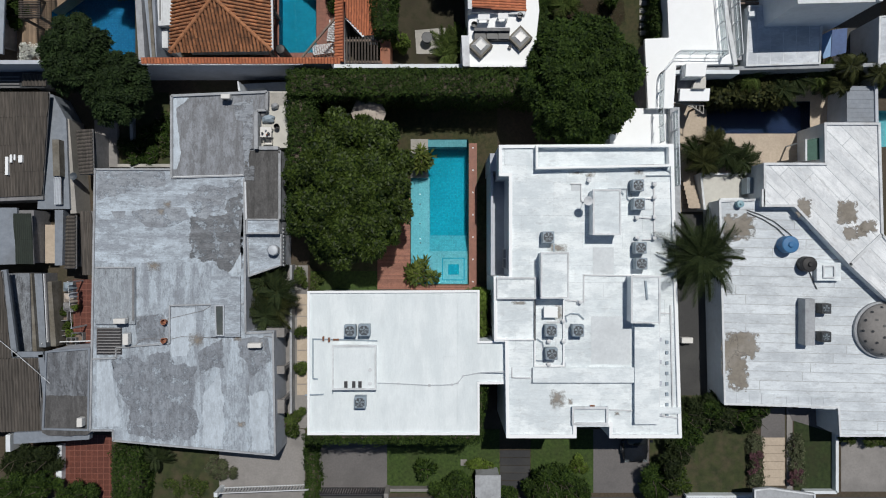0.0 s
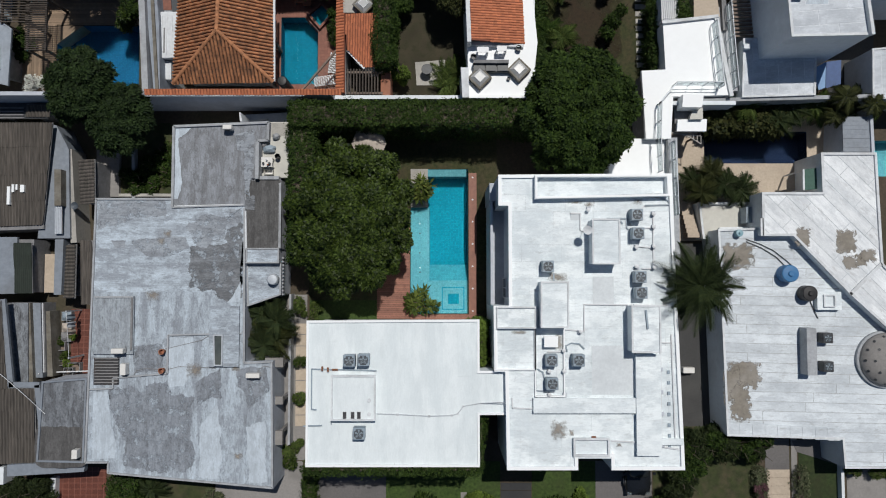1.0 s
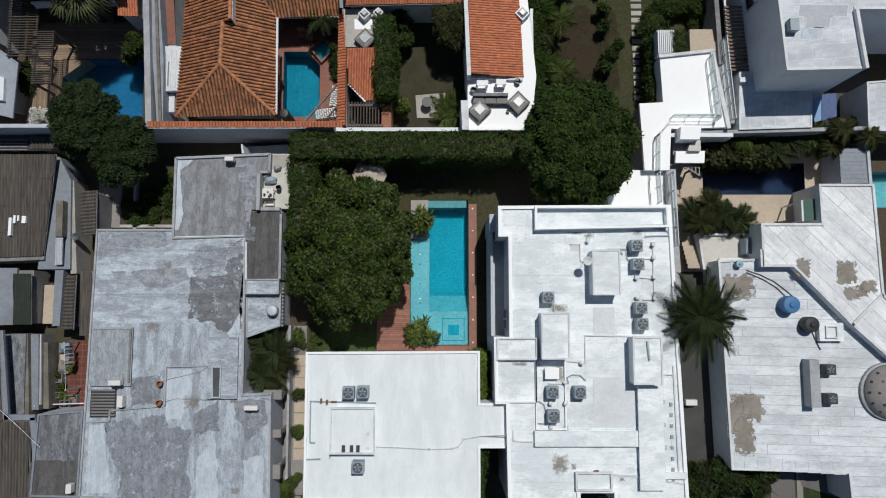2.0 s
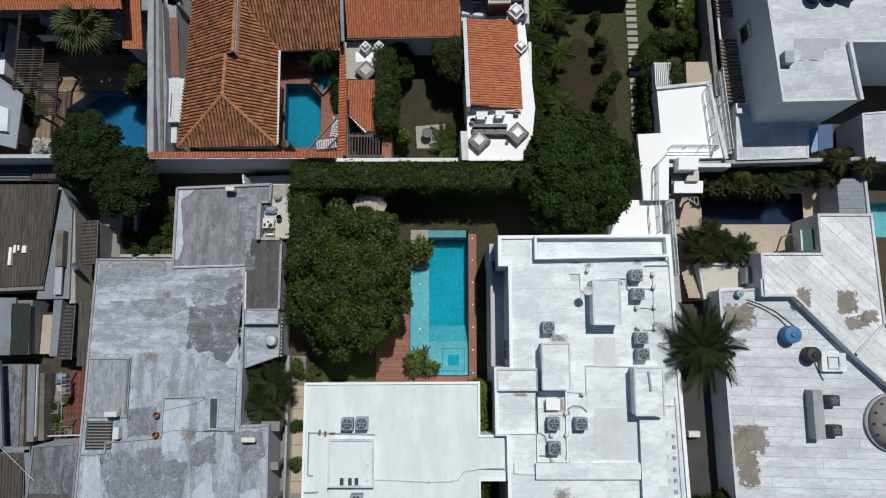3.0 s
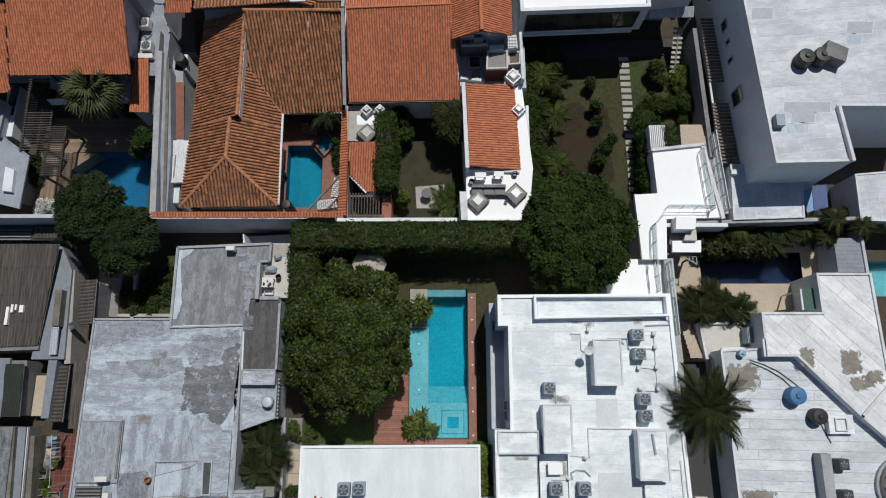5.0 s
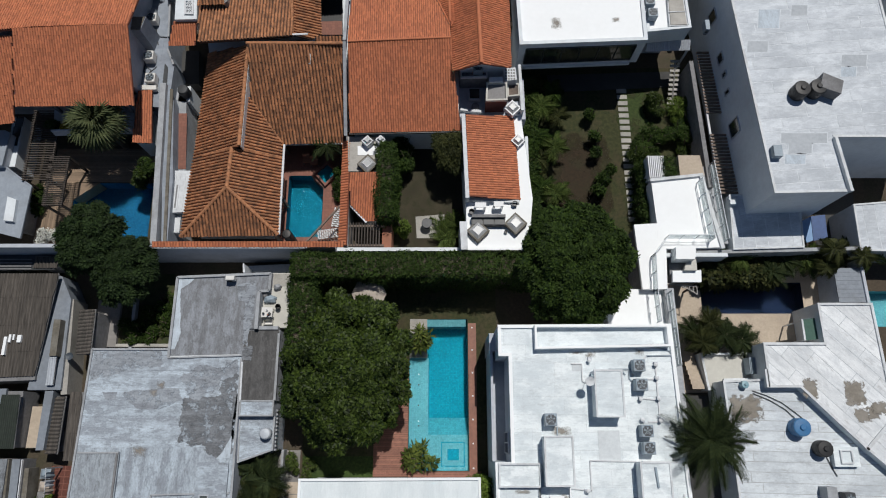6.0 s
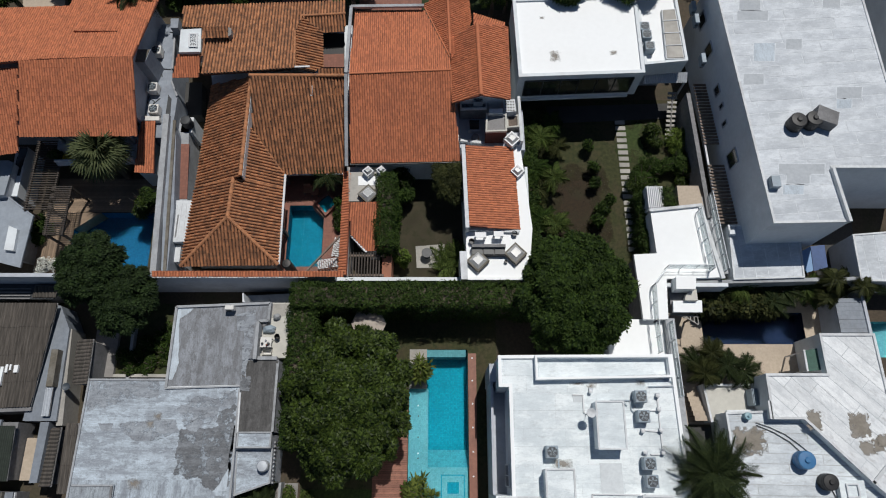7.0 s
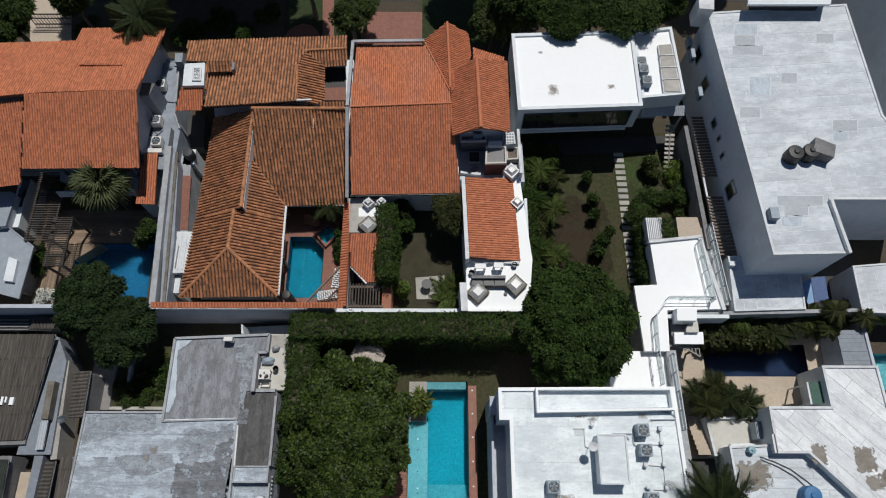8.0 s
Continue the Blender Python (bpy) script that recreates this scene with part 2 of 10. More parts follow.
M["ledge_grey"] = mat("ledge_grey", (0.30, 0.335, 0.385), (0.24, 0.27, 0.315), 0.85, 3, 0.6, (0.16, 0.17, 0.19), 0.55, 0.1)
# Lawn green darkened to stand for grass lying in shadow.
M["shaded_grass"] = mat("shaded_grass", (0.034, 0.052, 0.014), (0.015, 0.028, 0.007), 0.95, 4, 0.6, (0.03, 0.03, 0.012), 0.6, 0.6, 30)
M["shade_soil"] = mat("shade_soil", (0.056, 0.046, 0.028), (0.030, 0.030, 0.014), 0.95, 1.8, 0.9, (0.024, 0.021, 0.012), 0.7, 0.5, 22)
M["patchy_grass"] = mat("patchy_grass", (0.046, 0.056, 0.018), (0.022, 0.031, 0.010), 0.95, 1.6, 0.9, (0.088, 0.066, 0.042), 0.75, 0.6, 25)
M["paver"] = mat("paver", (0.24, 0.235, 0.235), (0.19, 0.185, 0.185), 0.9, 12, 0.5, (0.13, 0.13, 0.13), 0.5, 0.2, piece=0.15)
M["driveway"] = mat("driveway", (0.150, 0.142, 0.140), (0.120, 0.114, 0.113), 0.9, 10, 0.45, (0.085, 0.083, 0.082), 0.55, 0.2)
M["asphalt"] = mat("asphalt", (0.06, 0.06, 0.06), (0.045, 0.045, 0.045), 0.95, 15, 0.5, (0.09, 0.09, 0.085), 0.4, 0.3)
M["sandstone"] = mat("sandstone", (0.50, 0.42, 0.33), (0.42, 0.35, 0.275), 0.85, 6, 0.6, (0.34, 0.28, 0.22), 0.45, 0.15)
M["slab_dark"] = mat("slab_dark", (0.032, 0.033, 0.035), (0.024, 0.025, 0.027), 0.7, 8, 0.7, (0.055, 0.055, 0.05), 0.4, 0.1, piece=0.2)
M["stone_pale"] = mat("stone_pale", (0.42, 0.40, 0.37), (0.34, 0.33, 0.30), 0.9, 8, 0.8, (0.2, 0.2, 0.18), 0.5, 0.2, piece=0.12)
M["soil"] = mat("soil", (0.085, 0.065, 0.045), (0.055, 0.043, 0.030), 0.95, 5, 0.4, (0.035, 0.042, 0.018), 0.6, 0.4)
M["cream_roof"] = mat("cream_roof", (0.56, 0.55, 0.50), (0.50, 0.49, 0.445), 0.85, 3, 0.5, (0.4, 0.39, 0.36), 0.4, 0.1)
M["grass"] = mat("grass", (0.056, 0.094, 0.018), (0.020, 0.042, 0.007), 0.95, 5, 0.6, (0.034, 0.045, 0.014), 0.6, 0.6, 30)
M["dry_grass"] = mat("dry_grass", (0.055, 0.056, 0.020), (0.023, 0.031, 0.010), 0.95, 4, 0.5, (0.066, 0.048, 0.029), 0.7, 0.6, 30)
M["deck"] = mat("deck", (0.30, 0.13, 0.085), (0.22, 0.09, 0.06), 0.6, 4, 0.5, (0.14, 0.06, 0.045), 0.5, 0.1, island=0.18)
M["grey_deck"] = mat("grey_deck", (0.30, 0.215, 0.145), (0.22, 0.158, 0.108), 0.7, 4, 0.5, (0.12, 0.088, 0.062), 0.5, 0.1, island=0.2)
M["timber"] = mat("timber", (0.20, 0.15, 0.12), (0.13, 0.10, 0.08), 0.8, 6, 1, (0.07, 0.06, 0.05), 0.5, 0.2, piece=0.2)
M["dark_timber"] = mat("dark_timber", (0.085, 0.068, 0.056), (0.055, 0.045, 0.038), 0.8, 6, 1, (0.035, 0.03, 0.026), 0.5, 0.2, piece=0.2)
M["pool_tile"] = grid_tiles("pool_tile", (0.004, 0.225, 0.315), (0.006, 0.28, 0.36), (0.55, 0.75, 0.8), 0.12, 0.9, 0.0, 0.1)
M["pool_shelf"] = grid_tiles("pool_shelf", (0.11, 0.34, 0.39), (0.14, 0.38, 0.43), (0.7, 0.8, 0.8), 0.12, 0.9, 0.0, 0.1)
M["pool_step"] = grid_tiles("pool_step", (0.045, 0.30, 0.37), (0.06, 0.335, 0.405), (0.7, 0.8, 0.8), 0.12, 0.9, 0.0, 0.1)
M["pool_blue"] = grid_tiles("pool_blue", (0.008, 0.10, 0.20), (0.012, 0.12, 0.235), (0.5, 0.6, 0.8), 0.12, 0.9, 0.0, 0.1)
M["pool_navy"] = grid_tiles("pool_navy", (0.012, 0.022, 0.055), (0.018, 0.030, 0.068), (0.4, 0.45, 0.6), 0.12, 0.9, 0.0, 0.1)
M["pool_lagoon"] = grid_tiles("pool_lagoon", (0.004, 0.16, 0.235), (0.006, 0.185, 0.27), (0.5, 0.7, 0.8), 0.12, 0.9, 0.0, 0.1)
M["water"] = water_mat("water", (0.75, 0.96, 1.0))
M["brick_floor"] = grid_tiles("brick_floor", (0.28, 0.115, 0.078), (0.22, 0.09, 0.062), (0.75, 0.7, 0.7), 0.22, 0.7)
M["red_floor"] = grid_tiles("red_floor", (0.155, 0.048, 0.030), (0.105, 0.033, 0.022), (1.6, 2.0, 2.2), 0.40, 0.55)
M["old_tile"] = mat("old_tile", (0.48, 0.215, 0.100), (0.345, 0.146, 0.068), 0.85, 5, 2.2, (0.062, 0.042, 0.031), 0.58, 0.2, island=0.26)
# Deck colours are darker than their tiles, to deepen the grooves between them.
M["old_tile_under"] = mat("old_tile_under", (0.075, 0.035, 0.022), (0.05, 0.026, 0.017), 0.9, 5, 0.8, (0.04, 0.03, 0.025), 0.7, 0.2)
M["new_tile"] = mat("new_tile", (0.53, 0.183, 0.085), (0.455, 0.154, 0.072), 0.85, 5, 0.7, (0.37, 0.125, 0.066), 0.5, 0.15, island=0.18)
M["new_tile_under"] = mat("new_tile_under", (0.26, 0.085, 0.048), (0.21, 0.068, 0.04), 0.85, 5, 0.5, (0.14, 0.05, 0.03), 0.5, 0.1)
# Dark streaks along y in the colour make the ribs stand out.
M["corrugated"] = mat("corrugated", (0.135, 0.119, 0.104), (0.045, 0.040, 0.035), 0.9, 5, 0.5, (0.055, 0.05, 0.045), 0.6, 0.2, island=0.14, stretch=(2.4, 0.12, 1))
M["zinc"] = mat("zinc", (0.52, 0.56, 0.6), (0.45, 0.48, 0.52), 0.5, 5, 0.6, (0.3, 0.3, 0.3), 0.4, 0.05, metal=0.3)
M["rail_metal"] = mat("rail_metal", (0.60, 0.64, 0.68), (0.52, 0.56, 0.60), 0.45, 6, 1, (0.4, 0.42, 0.44), 0.3, 0.02)
M["rust"] = mat("rust", (0.25, 0.11, 0.06), (0.16, 0.07, 0.04), 0.9, 8, 1, (0.07, 0.04, 0.03), 0.5, 0.2)
M["ac_body"] = mat("ac_body", (0.29, 0.36, 0.42), (0.25, 0.31, 0.36), 0.5, 6, 1, (0.2, 0.22, 0.24), 0.4, 0.02)
M["ac_grille"] = mat("ac_grille", (0.085, 0.105, 0.125), (0.065, 0.08, 0.10), 0.5, 6, 1, (0.05, 0.05, 0.05), 0.4, 0.02)
M["ac_white"] = mat("ac_white", (0.72, 0.71, 0.68), (0.66, 0.65, 0.62), 0.5, 6, 1, (0.42, 0.4, 0.36), 0.4, 0.02)
M["ac_dark"] = mat("ac_dark", (0.045, 0.05, 0.055), (0.03, 0.033, 0.036), 0.5, 6, 1, (0.08, 0.08, 0.08), 0.3, 0.02)
M["dark_metal"] = mat("dark_metal", (0.05, 0.05, 0.055), (0.035, 0.035, 0.04), 0.5, 6, 1, (0.1, 0.07, 0.05), 0.3, 0.02)
M["white_metal"] = mat("white_metal", (0.66, 0.68, 0.70), (0.60, 0.62, 0.64), 0.45, 6, 1, (0.4, 0.38, 0.36), 0.3, 0.02)
M["blue_tank"] = mat("blue_tank", (0.04, 0.17, 0.36), (0.035, 0.14, 0.31), 0.45, 5, 1, (0.1, 0.2, 0.3), 0.4, 0.02)
M["black_tank"] = mat("black_tank", (0.016, 0.016, 0.017), (0.011, 0.011, 0.012), 0.5, 5, 1, (0.03, 0.03, 0.03), 0.4, 0.02)
M["glass"] = glass_mat("glass", (0.55, 0.62, 0.64))
M["dark_glass"] = mat("dark_glass", (0.025, 0.03, 0.033), (0.018, 0.02, 0.022), 0.08, 2, 0.5, (0.04, 0.05, 0.05), 0.3, 0)
M["skylight"] = mat("skylight", (0.075, 0.088, 0.088), (0.055, 0.066, 0.066), 0.35, 3, 0.8, (0.11, 0.12, 0.11), 0.5, 0)
M["bark"] = mat("bark", (0.14, 0.11, 0.085), (0.09, 0.07, 0.055), 0.95, 9, 1, (0.05, 0.045, 0.04), 0.5, 0.4)
M["cloth"] = mat("cloth", (0.50, 0.44, 0.38), (0.44, 0.38, 0.33), 0.9, 10, 1, (0.3, 0.26, 0.22), 0.3, 0.1)
M["car_paint"] = mat("car_paint", (0.012, 0.014, 0.018), (0.01, 0.012, 0.015), 0.18, 3, 1, (0.02, 0.02, 0.022), 0.2, 0)
M["clay"] = mat("clay", (0.36, 0.15, 0.09), (0.28, 0.12, 0.07), 0.85, 8, 1, (0.2, 0.1, 0.07), 0.4, 0.1)
M["stain"] = mat("stain", (0.30, 0.265, 0.225), (0.22, 0.195, 0.165), 0.9, 4, 0.9, (0.42, 0.41, 0.39), 0.6, 0.1)


def soft_edged(m, lo=1.02, hi=0.78, scale=2.2):
    """Lets a stain fade out raggedly towards its rim."""
    n, l = m.node_tree.nodes, m.node_tree.links
    tc = n.new("ShaderNodeTexCoord")
    mid = n.new("ShaderNodeVectorMath")
    mid.operation = "SUBTRACT"
    mid.inputs[1].default_value = (0.5, 0.5, 0.5)
    l.new(tc.outputs["Generated"], mid.inputs[0])
    side = n.new("ShaderNodeVectorMath")
    side.operation = "ABSOLUTE"
    l.new(mid.outputs[0], side.inputs[0])
    axes = n.new("ShaderNodeSeparateXYZ")
    l.new(side.outputs[0], axes.inputs[0])
    d = n.new("ShaderNodeMath")
    d.operation = "SMOOTH_MAX"
    d.inputs[2].default_value = 0.12
    l.new(axes.outputs[0], d.inputs[0])
    l.new(axes.outputs[1], d.inputs[1])
    no = n.new("ShaderNodeTexNoise")
    no.inputs["Scale"].default_value, no.inputs["Detail"].default_value, no.inputs["Roughness"].default_value = scale, 9, 0.68
    geo = n.new("ShaderNodeNewGeometry")
    l.new(geo.outputs["Position"], no.inputs["Vector"])
    s = n.new("ShaderNodeMath")
    s.operation = "MULTIPLY_ADD"
    s.inputs[1].default_value = 1.1
    l.new(no.outputs[0], s.inputs[0])
    l.new(d.outputs[0], s.inputs[2])
    r = n.new("ShaderNodeMapRange")
    r.inputs["From Min"].default_value, r.inputs["From Max"].default_value = lo, hi
    r.inputs["To Max"].default_value = 0.95
    l.new(s.outputs[0], r.inputs["Value"])
    clear = n.new("ShaderNodeBsdfTransparent")
    mix = n.new("ShaderNodeMixShader")
    l.new(r.outputs[0], mix.inputs[0])
    l.new(clear.outputs[0], mix.inputs[1])
    l.new(n["Principled BSDF"].outputs[0], mix.inputs[2])
    l.new(mix.outputs[0], n["Material Output"].inputs["Surface"])
    return m


soft_edged(M["stain"], 1.0, 0.52, 3.5)
def flaked(m, lo=0.50, hi=0.56, scale=1.6):
    """Lets a worn patch break up into flakes over the coat below."""
    n, l = m.node_tree.nodes, m.node_tree.links
    geo = n.new("ShaderNodeNewGeometry")
    no = n.new("ShaderNodeTexNoise")
    no.inputs["Scale"].default_value, no.inputs["Detail"].default_value, no.inputs["Roughness"].default_value = scale, 12, 0.70
    l.new(geo.outputs["Position"], no.inputs["Vector"])
    r = n.new("ShaderNodeMapRange")
    for key, v in (("From Min", lo), ("From Max", hi), ("To Min", 1.0), ("To Max", 0.12)):
        r.inputs[key].default_value = v
    l.new(no.outputs[0], r.inputs["Value"])
    clear = n.new("ShaderNodeBsdfTransparent")
    mix = n.new("ShaderNodeMixShader")
    l.new(r.outputs[0], mix.inputs[0])
    l.new(clear.outputs[0], mix.inputs[1])
    l.new(n["Principled BSDF"].outputs[0], mix.inputs[2])
    l.new(mix.outputs[0], n["Material Output"].inputs["Surface"])
    return m


M["bare_felt"] = soft_edged(mat("bare_felt", (0.265, 0.240, 0.203), (0.200, 0.180, 0.152), 0.9, 4, 0.9, (0.38, 0.36, 0.33), 0.5, 0.1), 1.0, 0.86, 2.6)
M["lawn_green"] = soft_edged(mat("lawn_green", (0.052, 0.078, 0.020), (0.026, 0.044, 0.010), 0.95, 5, 0.6, (0.05, 0.05, 0.02), 0.6, 0.6, 30), 1.05, 0.8, 1.2)
M["soil_patch"] = soft_edged(mat("soil_patch", (0.042, 0.027, 0.014), (0.024, 0.017, 0.009), 0.95, 5, 0.5, (0.03, 0.032, 0.014), 0.6, 0.5), 1.08, 0.75, 0.9)
M["dull_felt"] = mat("dull_felt", (0.44, 0.47, 0.50), (0.37, 0.40, 0.43), 0.9, 5, 0.9, (0.52, 0.55, 0.58), 0.5, 0.1)
M["pale_seam"] = mat("pale_seam", (0.66, 0.70, 0.735), (0.56, 0.595, 0.63), 0.9, 6, 1.2, (0.48, 0.51, 0.54), 0.6, 0.1)
M["pale_felt"] = mat("pale_felt", (0.66, 0.70, 0.72), (0.58, 0.62, 0.64), 0.9, 5, 0.9, (0.50, 0.53, 0.55), 0.5, 0.1)
M["dusty_pane"] = mat("dusty_pane", (0.30, 0.285, 0.255), (0.22, 0.21, 0.19), 0.45, 2.5, 0.8, (0.42, 0.40, 0.36), 0.5, 0)
M["pale_pane"] = mat("pale_pane", (0.40, 0.41, 0.41), (0.31, 0.32, 0.325), 0.35, 3, 0.9, (0.52, 0.52, 0.51), 0.5, 0)
M["red_wall"] = mat("red_wall", (0.16, 0.05, 0.04), (0.12, 0.037, 0.03), 0.85, 6, 0.8, (0.06, 0.03, 0.03), 0.5, 0.1)
M["worn_grey"] = flaked(coating("worn_grey", (0.285, 0.315, 0.355), (0.185, 0.202, 0.228), (0.085, 0.085, 0.085), 90, 0.25, 2.0, (0.44, 0.62), 0.8, 0.4, (0.82, 1.14), tone=0.0, flake=0.7, grit=0.35, crack=0.4), 0.50, 0.60)
M["worn_felt"] = flaked(coating("worn_felt", (0.215, 0.23, 0.25), (0.118, 0.124, 0.133), (0.34, 0.37, 0.40), 0, 0.2, 2.2, (0.44, 0.60), 0.85, 0.35, (0.78, 1.18), tone=0.0, flake=0.7, grit=0.25, crack=0.2), 0.49, 0.60)
M["worn_pale"] = coating("worn_pale", (0.52, 0.59, 0.655), (0.40, 0.45, 0.50), (0.24, 0.255, 0.27), 90, 0.2, 1.6, (0.45, 0.64), 0.8, 0.25, (0.88, 1.08), tone=0.0, flake=0.7)
M["box_felt"] = coating("box_felt", (0.37, 0.415, 0.455), (0.245, 0.268, 0.295), (0.07, 0.07, 0.072), 90, 0.2, 1.6, (0.44, 0.60), 0.8, 0.6, (0.82, 1.14), tone=0.0, flake=0.7, grit=0.35, crack=0.3)
M["worn_mid"] = flaked(coating("worn_mid", (0.35, 0.385, 0.425), (0.235, 0.255, 0.285), (0.12, 0.12, 0.12), 0, 0.2, 2.2, (0.44, 0.60), 0.85, 0.35, (0.82, 1.14), tone=0.0, flake=0.7, grit=0.32, crack=0.3), 0.50, 0.60)
M["awning_green"] = mat("awning_green", (0.03, 0.10, 0.075), (0.022, 0.075, 0.055), 0.6, 5, 1, (0.05, 0.12, 0.09), 0.4, 0.05)
M["pale_drum"] = mat("pale_drum", (0.22, 0.38, 0.44), (0.18, 0.32, 0.38), 0.4, 5, 1, (0.3, 0.4, 0.42), 0.4, 0.02)
M["green_sheet"] = mat("green_sheet", (0.020, 0.030, 0.021), (0.012, 0.018, 0.013), 0.7, 5, 1, (0.035, 0.045, 0.036), 0.5, 0.05)
# Darker copy of the canopy blue, for its shaded side.
M["blue_shaded"] = mat("blue_shaded", (0.05, 0.10, 0.24), (0.04, 0.08, 0.2), 0.6, 5, 1, (0.04, 0.07, 0.14), 0.4, 0.05)
M["blue_sheet"] = mat("blue_sheet", (0.20, 0.34, 0.55), (0.17, 0.30, 0.5), 0.6, 5, 1, (0.12, 0.2, 0.34), 0.4, 0.05)
M["moss"] = mat("moss", (0.165, 0.15, 0.12), (0.105, 0.095, 0.078), 0.95, 5, 0.9, (0.27, 0.26, 0.235), 0.6, 0.3)
M["olive_leaf"] = leaf_mat("olive_leaf", (0.014, 0.022, 0.007), (0.072, 0.078, 0.024))
M["mango_leaf"] = leaf_mat("mango_leaf", (0.004, 0.013, 0.003), (0.070, 0.105, 0.018), 0.5)
M["yard_leaf"] = leaf_mat("yard_leaf", (0.006, 0.016, 0.005), (0.036, 0.062, 0.018))
M["dark_leaf"] = leaf_mat("dark_leaf", (0.006, 0.019, 0.003), (0.050, 0.086, 0.014))
M["hedge_leaf"] = leaf_mat("hedge_leaf", (0.011, 0.028, 0.005), (0.054, 0.090, 0.016))
M["palm_leaf"] = leaf_mat("palm_leaf", (0.026, 0.050, 0.011), (0.105, 0.140, 0.034))
M["dark_palm"] = leaf_mat("dark_palm", (0.014, 0.026, 0.010), (0.052, 0.070, 0.024))
M["date_leaf"] = leaf_mat("date_leaf", (0.030, 0.045, 0.018), (0.12, 0.14, 0.062))
# Leaf green darkened to stand for shrubs in shadow.
M["shade_leaf"] = leaf_mat("shade_leaf", (0.008, 0.016, 0.005), (0.036, 0.050, 0.015))
M["silver_leaf"] = leaf_mat("silver_leaf", (0.045, 0.06, 0.028), (0.13, 0.14, 0.08))
M["garden_palm_leaf"] = leaf_mat("garden_palm_leaf", (0.035, 0.062, 0.012), (0.145, 0.175, 0.036))
M["lime_leaf"] = leaf_mat("lime_leaf", (0.06, 0.10, 0.015), (0.14, 0.20, 0.035))
M["yellow_leaf"] = leaf_mat("yellow_leaf", (0.3, 0.24, 0.02), (0.5, 0.38, 0.03))
M["white_flower"] = leaf_mat("white_flower", (0.5, 0.52, 0.48), (0.75, 0.76, 0.72))
M["pink_flower"] = leaf_mat("pink_flower", (0.08, 0.045, 0.045), (0.19, 0.09, 0.11))

# ---- building kit ----
from mathutils import geometry

def thing(name, label, category, at=(0, 0, 0), group="", kind=""):
    ob = new(name)
    ob.empty_display_size = 0.3
    ob.location = at
    return tagged(ob, label, category, group, kind)


def finish(bm, name, material, smooth=False):
    bmesh.ops.recalc_face_normals(bm, faces=bm.faces)
    me = bpy.data.meshes.new(name)
    bm.to_mesh(me)
    bm.free()
    me.materials.append(M[material])
    if smooth:
        for p in me.polygons:
            p.use_smooth = True
    return me


def part(name, bm, material, parent, label="", smooth=False, kind=""):
    """Links a bmesh in world metres as one mesh under a thing or a part."""
    ob = new(name, finish(bm, name, material, smooth))
    if parent is not None:
        ob.parent = parent
        if parent.parent is None:
            ob.matrix_parent_inverse = Matrix.Translation(-parent.location)
    return tagged(ob, label, "", "", kind)


def setting(name, bm, material, label, category, smooth=False):
    ob = new(name, finish(bm, name, material, smooth))
    return tagged(ob, label, category, "", "structure")


def box(bm, x0, y0, x1, y1, z0, z1):
    v = [bm.verts.new(p) for p in ((x0, y0, z0), (x1, y0, z0), (x1, y1, z0), (x0, y1, z0),
                                   (x0, y0, z1), (x1, y0, z1), (x1, y1, z1), (x0, y1, z1))]
    for f in ((3, 2, 1, 0), (4, 5, 6, 7), (0, 1, 5, 4), (1, 2, 6, 5), (2, 3, 7, 6), (3, 0, 4, 7)):
        bm.faces.new([v[i] for i in f])
    return bm


def bar(bm, a, b, w, h):
    """A straight bar of width w and height h from a to b (centre line at its foot)."""
    a, b = Vector(a), Vector(b)
    d = (b - a).normalized()
    s = d.cross(Vector((0, 0, 1)))
    s = Vector((1, 0, 0)) if s.length < 1e-4 else s.normalized()
    u = s.cross(d)
    v = [bm.verts.new(p + s * i * w / 2 + u * k * h) for p in (a, b) for i, k in ((-1, 0), (1, 0), (1, 1), (-1, 1))]
    for f in ((0, 1, 2, 3), (7, 6, 5, 4), (0, 4, 5, 1), (1, 5, 6, 2), (2, 6, 7, 3), (3, 7, 4, 0)):
        bm.faces.new([v[i] for i in f])
    return bm


def prism(bm, pts, z0, z1):
    lo = [bm.verts.new((x, y, z0)) for x, y in pts]
    hi = [bm.verts.new((x, y, z1)) for x, y in pts]
    bm.faces.new(lo[::-1])
    bm.faces.new(hi)
    for i in range(len(pts)):
        k = (i + 1) % len(pts)
        bm.faces.new((lo[i], lo[k], hi[k], hi[i]))
    return bm


def area2(pts):
    return sum(a[0] * b[1] - b[0] * a[1] for a, b in zip(pts, pts[1:] + pts[:1]))


def inset(pts, d):
    """The outline drawn in by d metres, mitred."""
    if area2(pts) < 0:
        pts = pts[::-1]
    res, n = [], len(pts)
    for i in range(n):
        p, q, r = Vector(pts[i - 1]), Vector(pts[i]), Vector(pts[(i + 1) % n])
        a, b = (q - p).normalized(), (r - q).normalized()
        na, nb = Vector((-a.y, a.x)), Vector((-b.y, b.x))
        k = na + nb
        k = k / max(0.3, k.dot(na)) if k.length > 1e-6 else na
        res.append(tuple(q + k * d))
    return res


def ring(bm, pts, d, z0, z1):
    """A wall of thickness d along the inside of an outline."""
    out = pts if area2(pts) > 0 else pts[::-1]
    ins = inset(out, d)
    n = len(out)
    v = [[bm.verts.new((*p, z)) for p in o] for o, z in ((out, z0), (out, z1), (ins, z1), (ins, z0))]
    for i in range(n):
        k = (i + 1) % n
        for a in range(4):
            b = (a + 1) % 4
            bm.faces.new((v[a][i], v[a][k], v[b][k], v[b][i]))
    return bm


